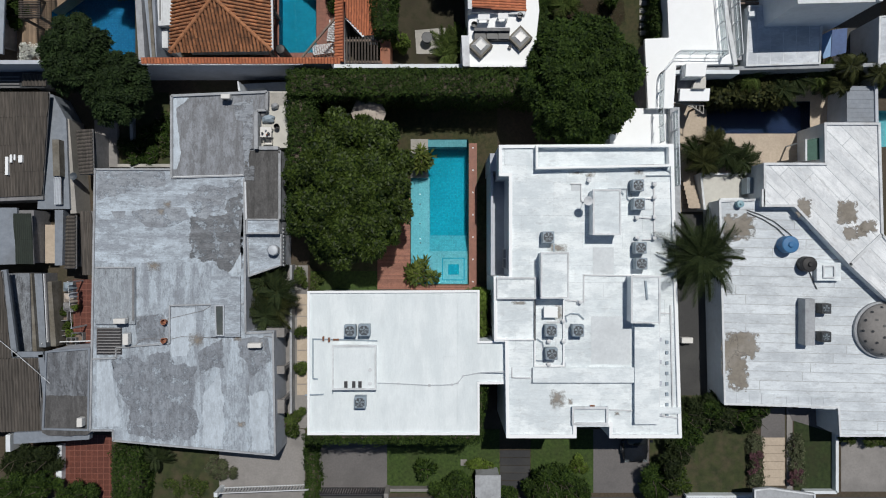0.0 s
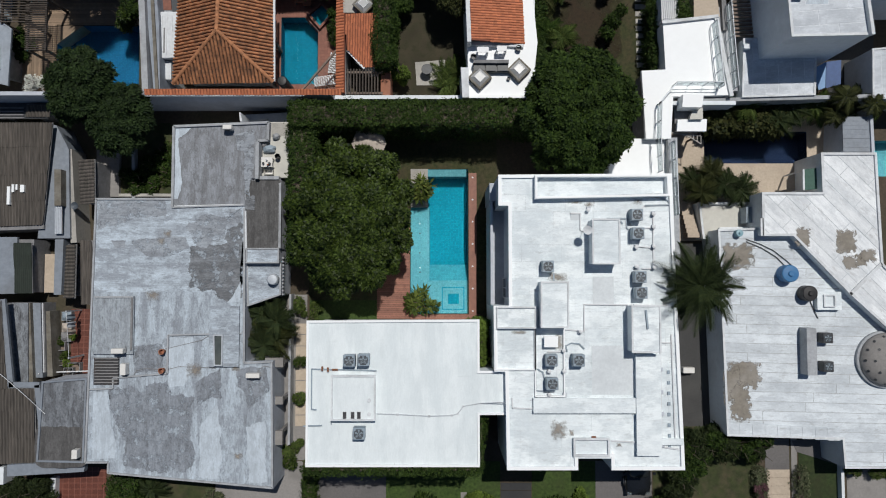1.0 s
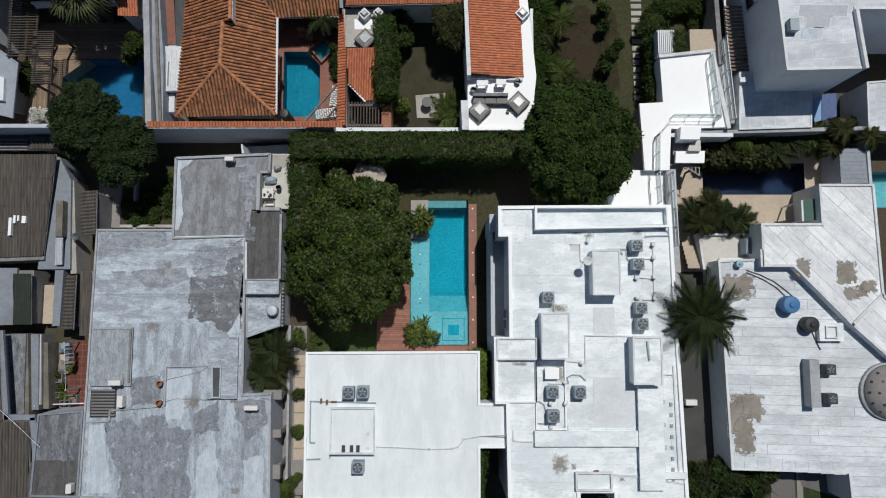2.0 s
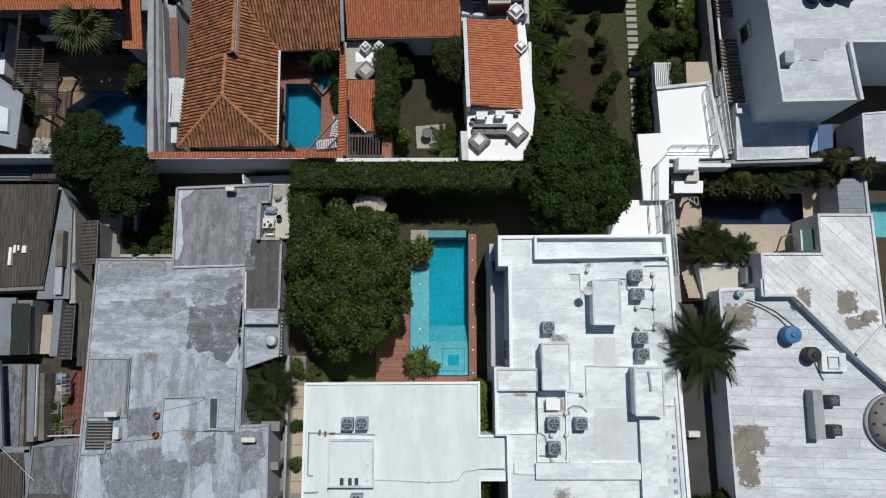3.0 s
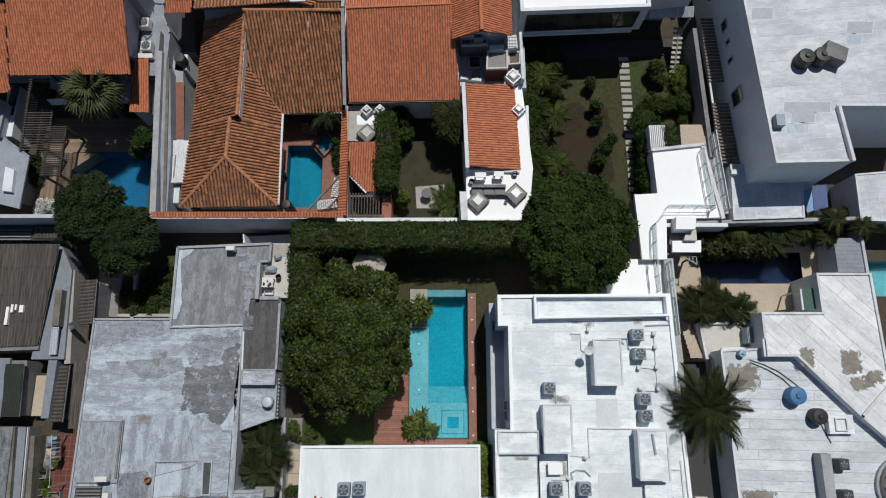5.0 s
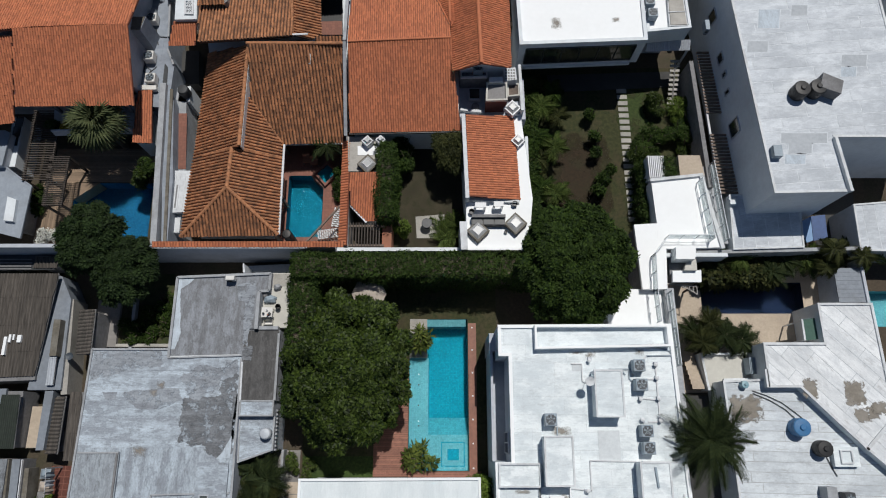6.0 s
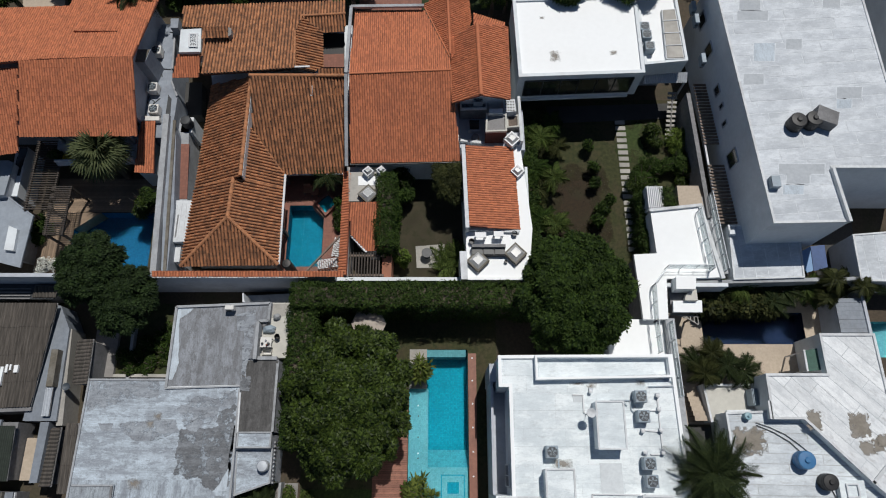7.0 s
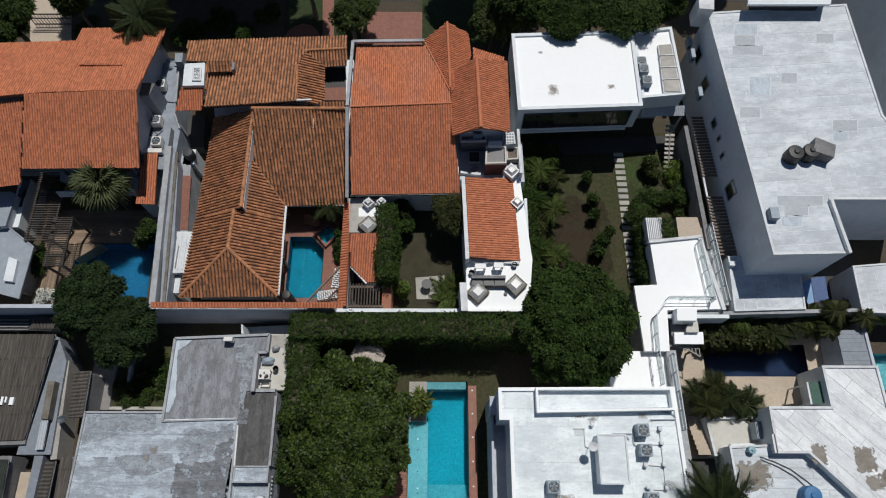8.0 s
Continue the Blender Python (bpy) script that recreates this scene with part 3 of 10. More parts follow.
def tube(bm, pts, radii, sides=7):
    rows = []
    pts = [Vector(p) for p in pts]
    for i, p in enumerate(pts):
        d = (pts[min(i + 1, len(pts) - 1)] - pts[max(i - 1, 0)]).normalized()
        s = d.cross(Vector((0.31, 0.17, 0.93)))
        s = (s if s.length > 0.05 else d.cross(Vector((1, 0, 0)))).normalized()
        u = d.cross(s)
        rows.append([bm.verts.new(p + (s * math.cos(a) + u * math.sin(a)) * radii[i])
                     for a in (k * math.tau / sides for k in range(sides))])
    for a, b in zip(rows, rows[1:]):
        for k in range(sides):
            bm.faces.new((a[k], a[(k + 1) % sides], b[(k + 1) % sides], b[k]))
    bm.faces.new(rows[0][::-1])
    bm.faces.new(rows[-1])
    return bm


def lathe(bm, x, y, profile, sides=24):
    """Turned shape: profile is (radius, z) from the foot up."""
    rows = [[bm.verts.new((x + r * math.cos(k * math.tau / sides), y + r * math.sin(k * math.tau / sides), z)) for k in range(sides)]
            for r, z in profile]
    for a, b in zip(rows, rows[1:]):
        for k in range(sides):
            bm.faces.new((a[k], a[(k + 1) % sides], b[(k + 1) % sides], b[k]))
    bm.faces.new(rows[0][::-1])
    bm.faces.new(rows[-1])
    return bm


def B():
    return bmesh.new()


def mesh_part(name, verts, faces, material, parent, label="", kind=""):
    """Links arrays of vertices and faces as one mesh part."""
    me = bpy.data.meshes.new(name)
    me.from_pydata(verts, [], faces)
    me.materials.append(M[material])
    ob = new(name, me)
    if parent is not None:
        ob.parent = parent
        if parent.parent is None:
            ob.matrix_parent_inverse = Matrix.Translation(-parent.location)
    return tagged(ob, label, "", "", kind)


def slope_axes(pts):
    p = [Vector(q) for q in pts]
    c = sum(p, Vector()) / len(p)
    nrm = Vector()
    for a, b in zip(p, p[1:] + p[:1]):
        nrm += (a - c).cross(b - c)
    nrm.normalize()
    if nrm.z < 0:
        nrm.negate()
    u = Vector((0, 0, 1)).cross(nrm)
    u = Vector((1, 0, 0)) if u.length < 1e-3 else u.normalized()
    return c, u, nrm.cross(u), nrm


def inside(x, y, poly):
    hit = np.zeros(x.shape, bool)
    for (x1, y1), (x2, y2) in zip(poly, poly[1:] + poly[:1]):
        if y1 != y2:
            hit ^= ((y1 > y) != (y2 > y)) & (x < (x2 - x1) * (y - y1) / (y2 - y1) + x1)
    return hit


def tile_slope(parent, pts, material, wide=0.0, long=0.0, rise=0.0, axis=None, name="tile_slope"):
    """One roof slope of overlapping clay tiles laid in rows, over a deck, inside the outline pts."""
    size = (0.225, 0.46, 0.115) if material == "old_tile" else (0.17, 0.27, 0.06)
    wide, long, rise = wide or size[0], long or size[1], rise or size[2]
    c, u, v, nrm = slope_axes(pts)
    flat = [((Vector(p) - c).dot(u), (Vector(p) - c).dot(v)) for p in pts]
    us, vs = [f[0] for f in flat], [f[1] for f in flat]
    cols = np.arange(min(us) + wide / 2, max(us), wide)
    rng = np.random.default_rng(len(cols) * 7 + int(max(vs) * 10))
    spans = []
    for x in cols:
        hits = [y1 + (x - x1) * (y2 - y1) / (x2 - x1) for (x1, y1), (x2, y2) in zip(flat, flat[1:] + flat[:1]) if (x1 > x) != (x2 > x)]
        if len(hits) > 1:
            y = min(hits)
            while y < max(hits) - 0.04:
                spans.append((x, y - 0.06 * long, min(y + long * 1.05, max(hits))))
                y += long
    spans = np.array(spans)
    n = len(spans)
    gu = spans[:, 0] + rng.normal(0, 0.007, n)
    ends = spans[:, 1:] + rng.normal(0, 0.008, (n, 1))
    c, u, v, nrm = (np.array(q) for q in (c, u, v, nrm))
    seg = 4
    step = 0.004
    ang = np.linspace(0, np.pi, seg + 1)
    full = 0.40 if material == "old_tile" else 0.44
    side = np.concatenate([-np.cos(ang) * wide * full, -np.cos(ang) * wide * (full - 0.05), -np.cos(ang) * wide * full])
    up = np.concatenate([np.sin(ang) * rise + step, np.sin(ang) * rise * 0.96 + 0.002, np.maximum(0, np.sin(ang) * rise) - 0.006])
    which = np.repeat([0, 1, 0], seg + 1)
    skew = rng.normal(0, 0.02, n)[:, None]
    pv = ends[:, which]
    pu = gu[:, None] + side[None, :] + skew * (pv - ends[:, :1])
    pn = up[None, :] + rng.normal(0, 0.005, n)[:, None] + 0.02
    xyz = c + pu[..., None] * u + pv[..., None] * v + pn[..., None] * nrm
    faces = []
    k = seg + 1
    for i in range(n):
        o = i * 3 * k
        for s in range(seg):
            faces.append((o + s, o + s + 1, o + k + s + 1, o + k + s))
            faces.append((o + 2 * k + s, o + 2 * k + s + 1, o + s + 1, o + s))
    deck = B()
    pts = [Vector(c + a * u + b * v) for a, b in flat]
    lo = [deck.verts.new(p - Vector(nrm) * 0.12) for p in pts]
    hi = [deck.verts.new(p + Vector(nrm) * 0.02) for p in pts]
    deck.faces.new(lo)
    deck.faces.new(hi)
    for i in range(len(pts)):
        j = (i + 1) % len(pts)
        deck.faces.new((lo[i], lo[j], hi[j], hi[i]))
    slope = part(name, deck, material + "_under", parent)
    mesh_part("roof_tiles", xyz.reshape(-1, 3).tolist(), faces, material, slope, kind="stuff")
    return slope


def ridge_caps(parent, a, b, material, r=0.14):
    """A row of half-round clay caps from a to b, each a part."""
    a, b = Vector(a), Vector(b)
    n = max(1, round((b - a).length / 0.42))
    d = (b - a) / n
    s = d.cross(Vector((0, 0, 1))).normalized()
    u = s.cross(d).normalized()
    for i in range(n):
        verts = []
        for e, rr in ((0.0, r), (1.12, r * 0.86)):
            for k in range(6):
                t = math.pi * k / 5
                verts.append(tuple(a + d * (i + e) + s * math.cos(t) * rr + u * (math.sin(t) * rr + 0.03)))
        mesh_part("ridge_cap", verts, [(k, k + 1, 7 + k, 6 + k) for k in range(5)], material, parent)


def corrugated_slope(parent, pts, material, pitch=0.29, depth=0.20, sheet=1.8):
    """Rows of corrugated sheets laid along the fall inside a convex outline, each sheet a part."""
    c, u, v, nrm = slope_axes(pts)
    flat = [((Vector(p) - c).dot(u), (Vector(p) - c).dot(v)) for p in pts]
    us = [f[0] for f in flat]
    cols = np.arange(min(us) + 0.005, max(us) - 0.005, pitch / 4)
    cut = []
    for x in cols:
        hits = []
        for (x1, y1), (x2, y2) in zip(flat, flat[1:] + flat[:1]):
            if (x1 > x) != (x2 > x):
                hits.append(y1 + (x - x1) * (y2 - y1) / (x2 - x1))
        cut.append((min(hits), max(hits)) if len(hits) > 1 else None)
    low, high = min(q[0] for q in cut if q), max(q[1] for q in cut if q)
    deck = B()
    flat3 = [c + u * a + v * b for a, b in flat]
    lo = [deck.verts.new(p - nrm * 0.06) for p in flat3]
    hi = [deck.verts.new(p) for p in flat3]
    deck.faces.new(lo)
    deck.faces.new(hi)
    for i in range(len(pts)):
        j = (i + 1) % len(pts)
        deck.faces.new((lo[i], lo[j], hi[j], hi[i]))
    under = part("roof_deck", deck, "old_wall", parent)
    across = 6 * 4
    y = low
    while y < high:
        for s in range(0, len(cols) - 1, across):
            verts, faces, prev = [], [], None
            jig = random.uniform(-0.05, 0.05)
            for i in range(s, min(s + across + 1, len(cols))):
                a, b = (max(y - 0.12 + jig, cut[i][0]), min(y + sheet, cut[i][1])) if cut[i] else (0, 0)
                if b <= a:
                    prev = None
                    continue
                w = depth * (0.5 + 0.5 * math.sin(math.tau * cols[i] / pitch))
                o = len(verts)
                for q, k in ((a, 0.03), (b, 0.0)):
                    verts.append(tuple(c + u * cols[i] + v * q + nrm * (w + k + 0.02)))
                if prev is not None:
                    faces.append((prev, o, o + 1, prev + 1))
                prev = o
            if faces:
                mesh_part("corrugated_sheet", verts, faces, material, under)
        y += sheet
    return under


# lay of the roofing felt: strip width, strip length, turn in degrees, what shows in the joints
FELT = {"strip_roof": (0.62, 11.0, 1.5, "seam_strip"), "diagonal_roof": (0.85, 5.0, 45.0, "seam_pale"), "grey_roof": (0.95, 9.0, 0.0, "grey_roof"), "grey_roof_side": (0.95, 8.0, 90.0, "grey_roof_side"),
        "grey_roof_south": (0.9, 7.0, 90.0, "grey_roof_south"), "white_roof": (1.0, 2.4, 0.0, "seam_pale"), "garage_roof": (0.87, 5.0, 90.0, "seam_pale"), "block_roof": (0.9, 3.6, -4.0, "block_seam"), "annex_roof": (0.85, 5.0, 90.0, "block_seam"), "dark_roof": (1.0, 6.0, 90.0, "dark_roof")}


def half_plane(poly, k, limit, keep):
    """The part of an outline whose k-th coordinate is above (keep 1) or below (keep -1) a limit."""
    res = []
    for p, q in zip(poly, poly[1:] + poly[:1]):
        dp, dq = (p[k] - limit) * keep, (q[k] - limit) * keep
        if dp >= 0:
            res.append(p)
        if (dp >= 0) != (dq >= 0):
            t = dp / (dp - dq)
            res.append((p[0] + (q[0] - p[0]) * t, p[1] + (q[1] - p[1]) * t))
    return res


def felt_strips(parent, pts, z, material):
    """Overlapping strips of roofing felt inside an outline, each a part with its own thickness and shade."""
    strip, long, turn, _ = FELT[material]
    c, s = math.cos(radians(turn)), math.sin(radians(turn))
    flat = [(c * x - s * y, s * x + c * y) for x, y in pts]
    gap = 0.028 if material in ("block_roof", "annex_roof") else 0.02 if material in ("strip_roof", "diagonal_roof") else 0.005
    rng = random.Random(int(abs(flat[0][0]) * 100))
    corners = [Vector((u, v, 0)) for u, v in flat]
    tris = [[flat[k] for k in t] for t in geometry.tessellate_polygon([corners])]
    for row in range(math.floor(min(p[1] for p in flat) / strip), math.ceil(max(p[1] for p in flat) / strip)):
        shift = rng.uniform(0.0, long)
        for col in range(math.floor((min(p[0] for p in flat) + shift) / long), math.ceil((max(p[0] for p in flat) + shift) / long)):
            verts, faces = [], []
            top = z + 0.008 + rng.uniform(0, 0.004)
            for t in tris:
                bit = half_plane(half_plane(t, 1, row * strip + gap, 1), 1, (row + 1) * strip - gap, -1)
                bit = half_plane(half_plane(bit, 0, col * long - shift + gap, 1), 0, (col + 1) * long - shift - gap, -1)
                bit = [p for k, p in enumerate(bit) if math.dist(p, bit[k - 1]) > 0.002]
                if len(bit) < 3 or abs(area2(bit)) < 0.004:
                    continue
                if area2(bit) < 0:
                    bit.reverse()
                n, o = len(bit), len(verts)
                xy = [(c * u + s * v, -s * u + c * v) for u, v in bit]
                verts += [(*p, z) for p in xy] + [(*p, top) for p in xy]
                faces.append(tuple(range(o + n, o + 2 * n)))
                faces += [(o + k, o + (k + 1) % n, o + n + (k + 1) % n, o + n + k) for k in range(n)]
            if faces:
                mesh_part("felt_strip", verts, faces, material, parent)


def flat_block(parent, pts, z0, z1, wall="white_wall", roof="white_roof", lip=0.25, lip_w=0.22, lip_mat="parapet", names=("outer_wall", "roof", "parapet")):
    """Walls up to z1, a felted roof inside and a parapet round it."""
    part(names[0], prism(B(), pts, z0, z1 - 0.05), wall, parent)
    if roof in FELT:
        part(names[1], prism(B(), inset(pts, 0.02), z1 - 0.046, z1 - 0.012), FELT[roof][3], parent)
        felt_strips(parent, inset(pts, 0.03), z1 - 0.012, roof)
    else:
        part(names[1], prism(B(), inset(pts, 0.02), z1 - 0.046, z1), roof, parent)
    if lip:
        part(names[2], ring(B(), inset(pts, -0.02), lip_w, z1 - 0.06, z1 + lip), lip_mat, parent)


def window(parent, a, b, z0, z1, name="window", frame_mat="white_metal", pane_mat="dark_glass", bars=1):
    """A window on a wall that runs from a to b (seen with its outside to the right of a->b)."""
    a, b = Vector((*a, 0)), Vector((*b, 0))
    d = (b - a).normalized()
    o = Vector((d.y, -d.x, 0))
    bm = B()
    for p, q, k0, k1 in ((a, b, z0, z0 + 0.07), (a, b, z1 - 0.07, z1)):
        bar(bm, p + Vector((0, 0, k0)) + o * 0.03, q + Vector((0, 0, k0)) + o * 0.03, 0.09, k1 - k0)
    for i in range(bars + 2):
        p = a.lerp(b, i / (bars + 1))
        bar(bm, p + o * 0.03 - d * 0.03 + Vector((0, 0, z0 + 0.07)), p + o * 0.03 + d * 0.03 + Vector((0, 0, z0 + 0.07)), 0.09, z1 - z0 - 0.14)
    w = part(name, bm, frame_mat, parent)
    pane = bar(B(), a + o * 0.01 + Vector((0, 0, z0 + 0.02)), b + o * 0.01 + Vector((0, 0, z0 + 0.02)), 0.03, z1 - z0 - 0.04)
    part("pane", pane, pane_mat, w)
    return w


def ragged(rect, n, amp, seed):
    """A ragged outline round a rectangle, for worn patches."""
    x0, y0, x1, y1 = rect
    cx, cy, hx, hy = (x0 + x1) / 2, (y0 + y1) / 2, (x1 - x0) / 2, (y1 - y0) / 2
    pts, m = [], n * 20
    for i in range(m):
        a = math.tau * i / m
        c, s = math.cos(a), math.sin(a)
        k = (abs(c) ** 6 + abs(s) ** 6) ** (-1 / 6)
        x, y = cx + hx * c * k, cy + hy * s * k
        f = noise.fractal((x * 0.9 + seed * 3.7, y * 0.9, seed * 1.7), 0.5, 2.3, 7) * 0.8 * amp
        q = max(0.5, 1 + f / max(0.2, math.hypot(hx * c * k, hy * s * k)))
        pts.append((cx + (x - cx) * q, cy + (y - cy) * q))
    return pts


def worn_edge(pts, amp, seed, stroke=(0.7, 0.7), step=0.05):
    """An outline whose sides are broken up as by brush strokes and flaking."""
    res = []
    if area2(pts) < 0:
        pts = pts[::-1]
    for (x0, y0), (x1, y1) in zip(pts, pts[1:] + pts[:1]):
        n = max(2, int(math.dist((x0, y0), (x1, y1)) / step))
        for k in range(n):
            x, y = x0 + (x1 - x0) * k / n, y0 + (y1 - y0) * k / n
            dx = noise.fractal((x * stroke[0], y / stroke[0], seed * 3.1), 0.6, 2.2, 6)
            dy = noise.fractal((x / stroke[1] + 9.0, y * stroke[1], seed * 5.3), 0.6, 2.2, 6)
            res.append((x + dx * amp, y + dy * amp))
    return res


# ---- ground, pools, lawns, paving, boundary walls ----
POOLS = [  # x0, y0, x1, y1 of the basins
    (-2.24, -2.44, 1.77, 7.62),
    (-11.40, 13.65, -8.80, 18.43),
    (-27.20, 13.44, -21.40, 17.83),
    (18.31, 8.02, 25.51, 10.26),
    (30.18, 7.11, 33.64, 9.63),
]


def holed_sheet(bm, x0, y0, x1, y1, z, holes):
    xs = sorted({x0, x1, *[h[0] for h in holes], *[h[2] for h in holes]})
    ys = sorted({y0, y1, *[h[1] for h in holes], *[h[3] for h in holes]})
    v = {(i, j): bm.verts.new((x, y, z)) for i, x in enumerate(xs) for j, y in enumerate(ys)}
    for i in range(len(xs) - 1):
        for j in range(len(ys) - 1):
            mx, my = (xs[i] + xs[i + 1]) / 2, (ys[j] + ys[j + 1]) / 2
            if not any(h[0] < mx < h[2] and h[1] < my < h[3] for h in holes):
                bm.faces.new((v[i, j], v[i + 1, j], v[i + 1, j + 1], v[i, j + 1]))
    return bm


def cut_sheet(name, rect, z, material, label, category):
    x0, y0, x1, y1 = rect
    holes = [h for h in POOLS if h[0] < x1 and h[2] > x0 and h[1] < y1 and h[3] > y0]
    holes = [(max(h[0], x0), max(h[1], y0), min(h[2], x1), min(h[3], y1)) for h in holes]
    return setting(name, holed_sheet(B(), x0, y0, x1, y1, z, holes), material, label, category)


cut_sheet("ground", (-2600, -2600, 2600, 2600), 0.0, "soil", "bare brown soil with sparse weeds between the plots", "ground")


def slab(name, pts, material, label, category, z1=0.03, z0=-0.02):
    return setting(name, prism(B(), pts, z0, z1), material, label, category)


def basin(name, rect, depth, tile, label, lip="stone_pale", lip_w=0.0, water_z=-0.12, cut=None):
    """A pool: tiled floor and walls below the ground, and water in it."""
    x0, y0, x1, y1 = rect
    pool = thing(name, label, "swimming pool", ((x0 + x1) / 2, (y0 + y1) / 2, 0))
    bm = B()
    t = 0.12
    box(bm, x0 - t, y0 - t, x1 + t, y1 + t, -depth - 0.1, -depth)
    for r in ((x0 - t, y0 - t, x0, y1 + t), (x1, y0 - t, x1 + t, y1 + t), (x0, y0 - t, x1, y0), (x0, y1, x1, y1 + t)):
        box(bm, *r, -depth, -0.004)
    part("basin", bm, tile, pool)
    return pool


# main pool with a shallow shelf, a spa corner and an overflow ledge
def fill(pool, pts, z0, z1, material, name, label=""):
    return part(name, prism(B(), pts, z0, z1), material, pool, label)


def rect_pts(x0, y0, x1, y1):
    return [(x0, y0), (x1, y0), (x1, y1), (x0, y1)]


def water_over(pool, pts, z=-0.10):
    bm = B()
    bm.faces.new([bm.verts.new((x, y, z)) for x, y in pts])
    w = part("water", bm, "water", pool, "clear rippled water")
    w.visible_shadow = False
    return w


r = POOLS[0]
pool = basin("swimming_pool", r, 1.5, "pool_tile", "turquoise mosaic garden pool with shallow shelf and spa")
fill(pool, rect_pts(r[0], -0.16, -0.94, 4.95), -1.5, -0.32, "pool_shelf", "tanning_shelf", "pale mosaic shelf under shallow water")
fill(pool, rect_pts(r[0], 4.95, -1.04, r[3]), -1.5, 0.12, "stone_pale", "planter_box", "stone planter box in the pool corner")
fill(pool, rect_pts(r[0], r[1], r[2], -0.16), -1.5, -0.34, "pool_shelf", "spa_floor", "pale mosaic floor")
for k in range(4):
    fill(pool, rect_pts(-0.94, -0.16 + k * 0.28, r[2], 0.12 + k * 0.28), -1.5, -0.55 - k * 0.22, "pool_step", "entry_step", "mosaic entry step")
part("spa_wall", ring(B(), rect_pts(-0.07, -2.20, 1.51, -0.61), 0.07, -0.34, -0.325), "pool_tile", pool, "dark mosaic line round the spa")
fill(pool, rect_pts(0.36, -1.79, 1.13, -1.07), -0.34, -0.32, "pool_tile", "spa_well")
for k, (x, y) in enumerate(((-1.61, 3.84), (-1.60, 3.14), (-1.60, 1.77), (-1.59, 0.73), (-1.59, 0.42))):
    part("floor_inlet", lathe(B(), x, y, [(0.05, -0.32), (0.05, -0.30), (0.03, -0.295)], 10), "white_metal" if k in (0, 3) else "ac_dark", pool)
fill(pool, rect_pts(-1.04, 7.11, 1.65, r[3]), -1.5, -0.02, "pool_shelf", "overflow_ledge", "pale mosaic overflow ledge")
water_over(pool, rect_pts(r[0] + 0.01, r[1] + 0.01, r[2] - 0.01, r[3] - 0.01))

r = POOLS[1]
pool = basin("swimming_pool", r, 1.4, "pool_lagoon", "blue tiled pool in a red brick patio")
fill(pool, [(r[2] - 0.95, r[3]), (r[2], r[3] - 0.95), (r[2], r[3])], -1.4, 0.04, "brick_floor", "corner_block")
water_over(pool, rect_pts(r[0] + 0.01, r[1] + 0.01, r[2] - 0.01, r[3] - 0.01))
r = POOLS[2]
pool = basin("swimming_pool", r, 1.6, "pool_blue", "deep blue pool beside a weathered timber deck")
fill(pool, [(r[0], r[3]), (r[0], r[3] - 1.3), (r[0] + 1.75, r[3])], -1.6, 0.04, "grey_deck", "corner_block")
water_over(pool, rect_pts(r[0] + 0.01, r[1] + 0.01, r[2] - 0.01, r[3] - 0.01))
r = POOLS[3]
pool = basin("swimming_pool", r, 1.5, "pool_navy", "dark navy tiled pool in a sandstone court")
water_over(pool, rect_pts(r[0] + 0.01, r[1] + 0.01, r[2] - 0.01, r[3] - 0.01))
r = POOLS[4]
pool = basin("swimming_pool", r, 1.3, "pool_shelf", "pale turquoise pool behind a white wall")
water_over(pool, rect_pts(r[0] + 0.01, r[1] + 0.01, r[2] - 0.01, r[3] - 0.01))

# small raised spa in the brick patio
tub = thing("plunge_tub", "small raised blue tiled plunge tub", "spa", (-8.7, 18.55, 0))
rim = [(-9.55, 18.55), (-8.64, 17.50), (-7.65, 18.59), (-8.55, 19.45)]
part("tub_wall", ring(B(), rim, 0.16, 0, 0.32), "brick_floor", tub)
part("tub_floor", prism(B(), inset(rim, 0.16), 0.0, 0.08), "pool_tile", tub)
w = B()
w.faces.new([w.verts.new((x, y, 0.24)) for x, y in inset(rim, 0.165)])
w = part("water", w, "water", tub)
w.visible_shadow = False


def planks(name, rect, material, label, along="y", wide=0.14, z=0.05, cut=()):
    """Timber boards side by side with open joints, in one piece of decking."""
    x0, y0, x1, y1 = rect
    bm = B()
    box(bm, x0, y0, x1, y1, -0.02, z - 0.03)
    lo, hi = (x0, x1) if along == "y" else (y0, y1)
    a = lo
    while a < hi - 0.02:
        b = min(a + wide - 0.012, hi)
        if along == "y":
            box(bm, a, y0, b, y1, z - 0.026, z + random.uniform(-0.004, 0.004))
        else:
            box(bm, x0, a, x1, b, z - 0.026, z + random.uniform(-0.004, 0.004))
        a += wide
    return setting(name, bm, material, label, "deck")


# main garden
cut_sheet("lawn_main", (-9.27, -2.79, 3.77, 11.44), 0.022, "dry_grass", "thin dry garden lawn round the pool", "lawn")
slab("lawn_corner", [(-9.20, -1.53), (-4.56, -1.53), (-4.56, -2.95), (-9.20, -2.95)], "grass", "short green lawn beside the deck", "lawn", 0.04)
planks("deck_west", (-4.56, -2.79, -2.28, 3.97), "deck", "red-brown hardwood pool deck", "x")
planks("deck_south", (-2.24, -2.95, 2.59, -2.48), "deck", "red-brown hardwood deck strip", "x")
strip = (1.81, -2.79, 2.36, 7.35)
slab("coping_east", rect_pts(*strip), "deck", "red-brown stone strip along the pool", "paving", 0.045)
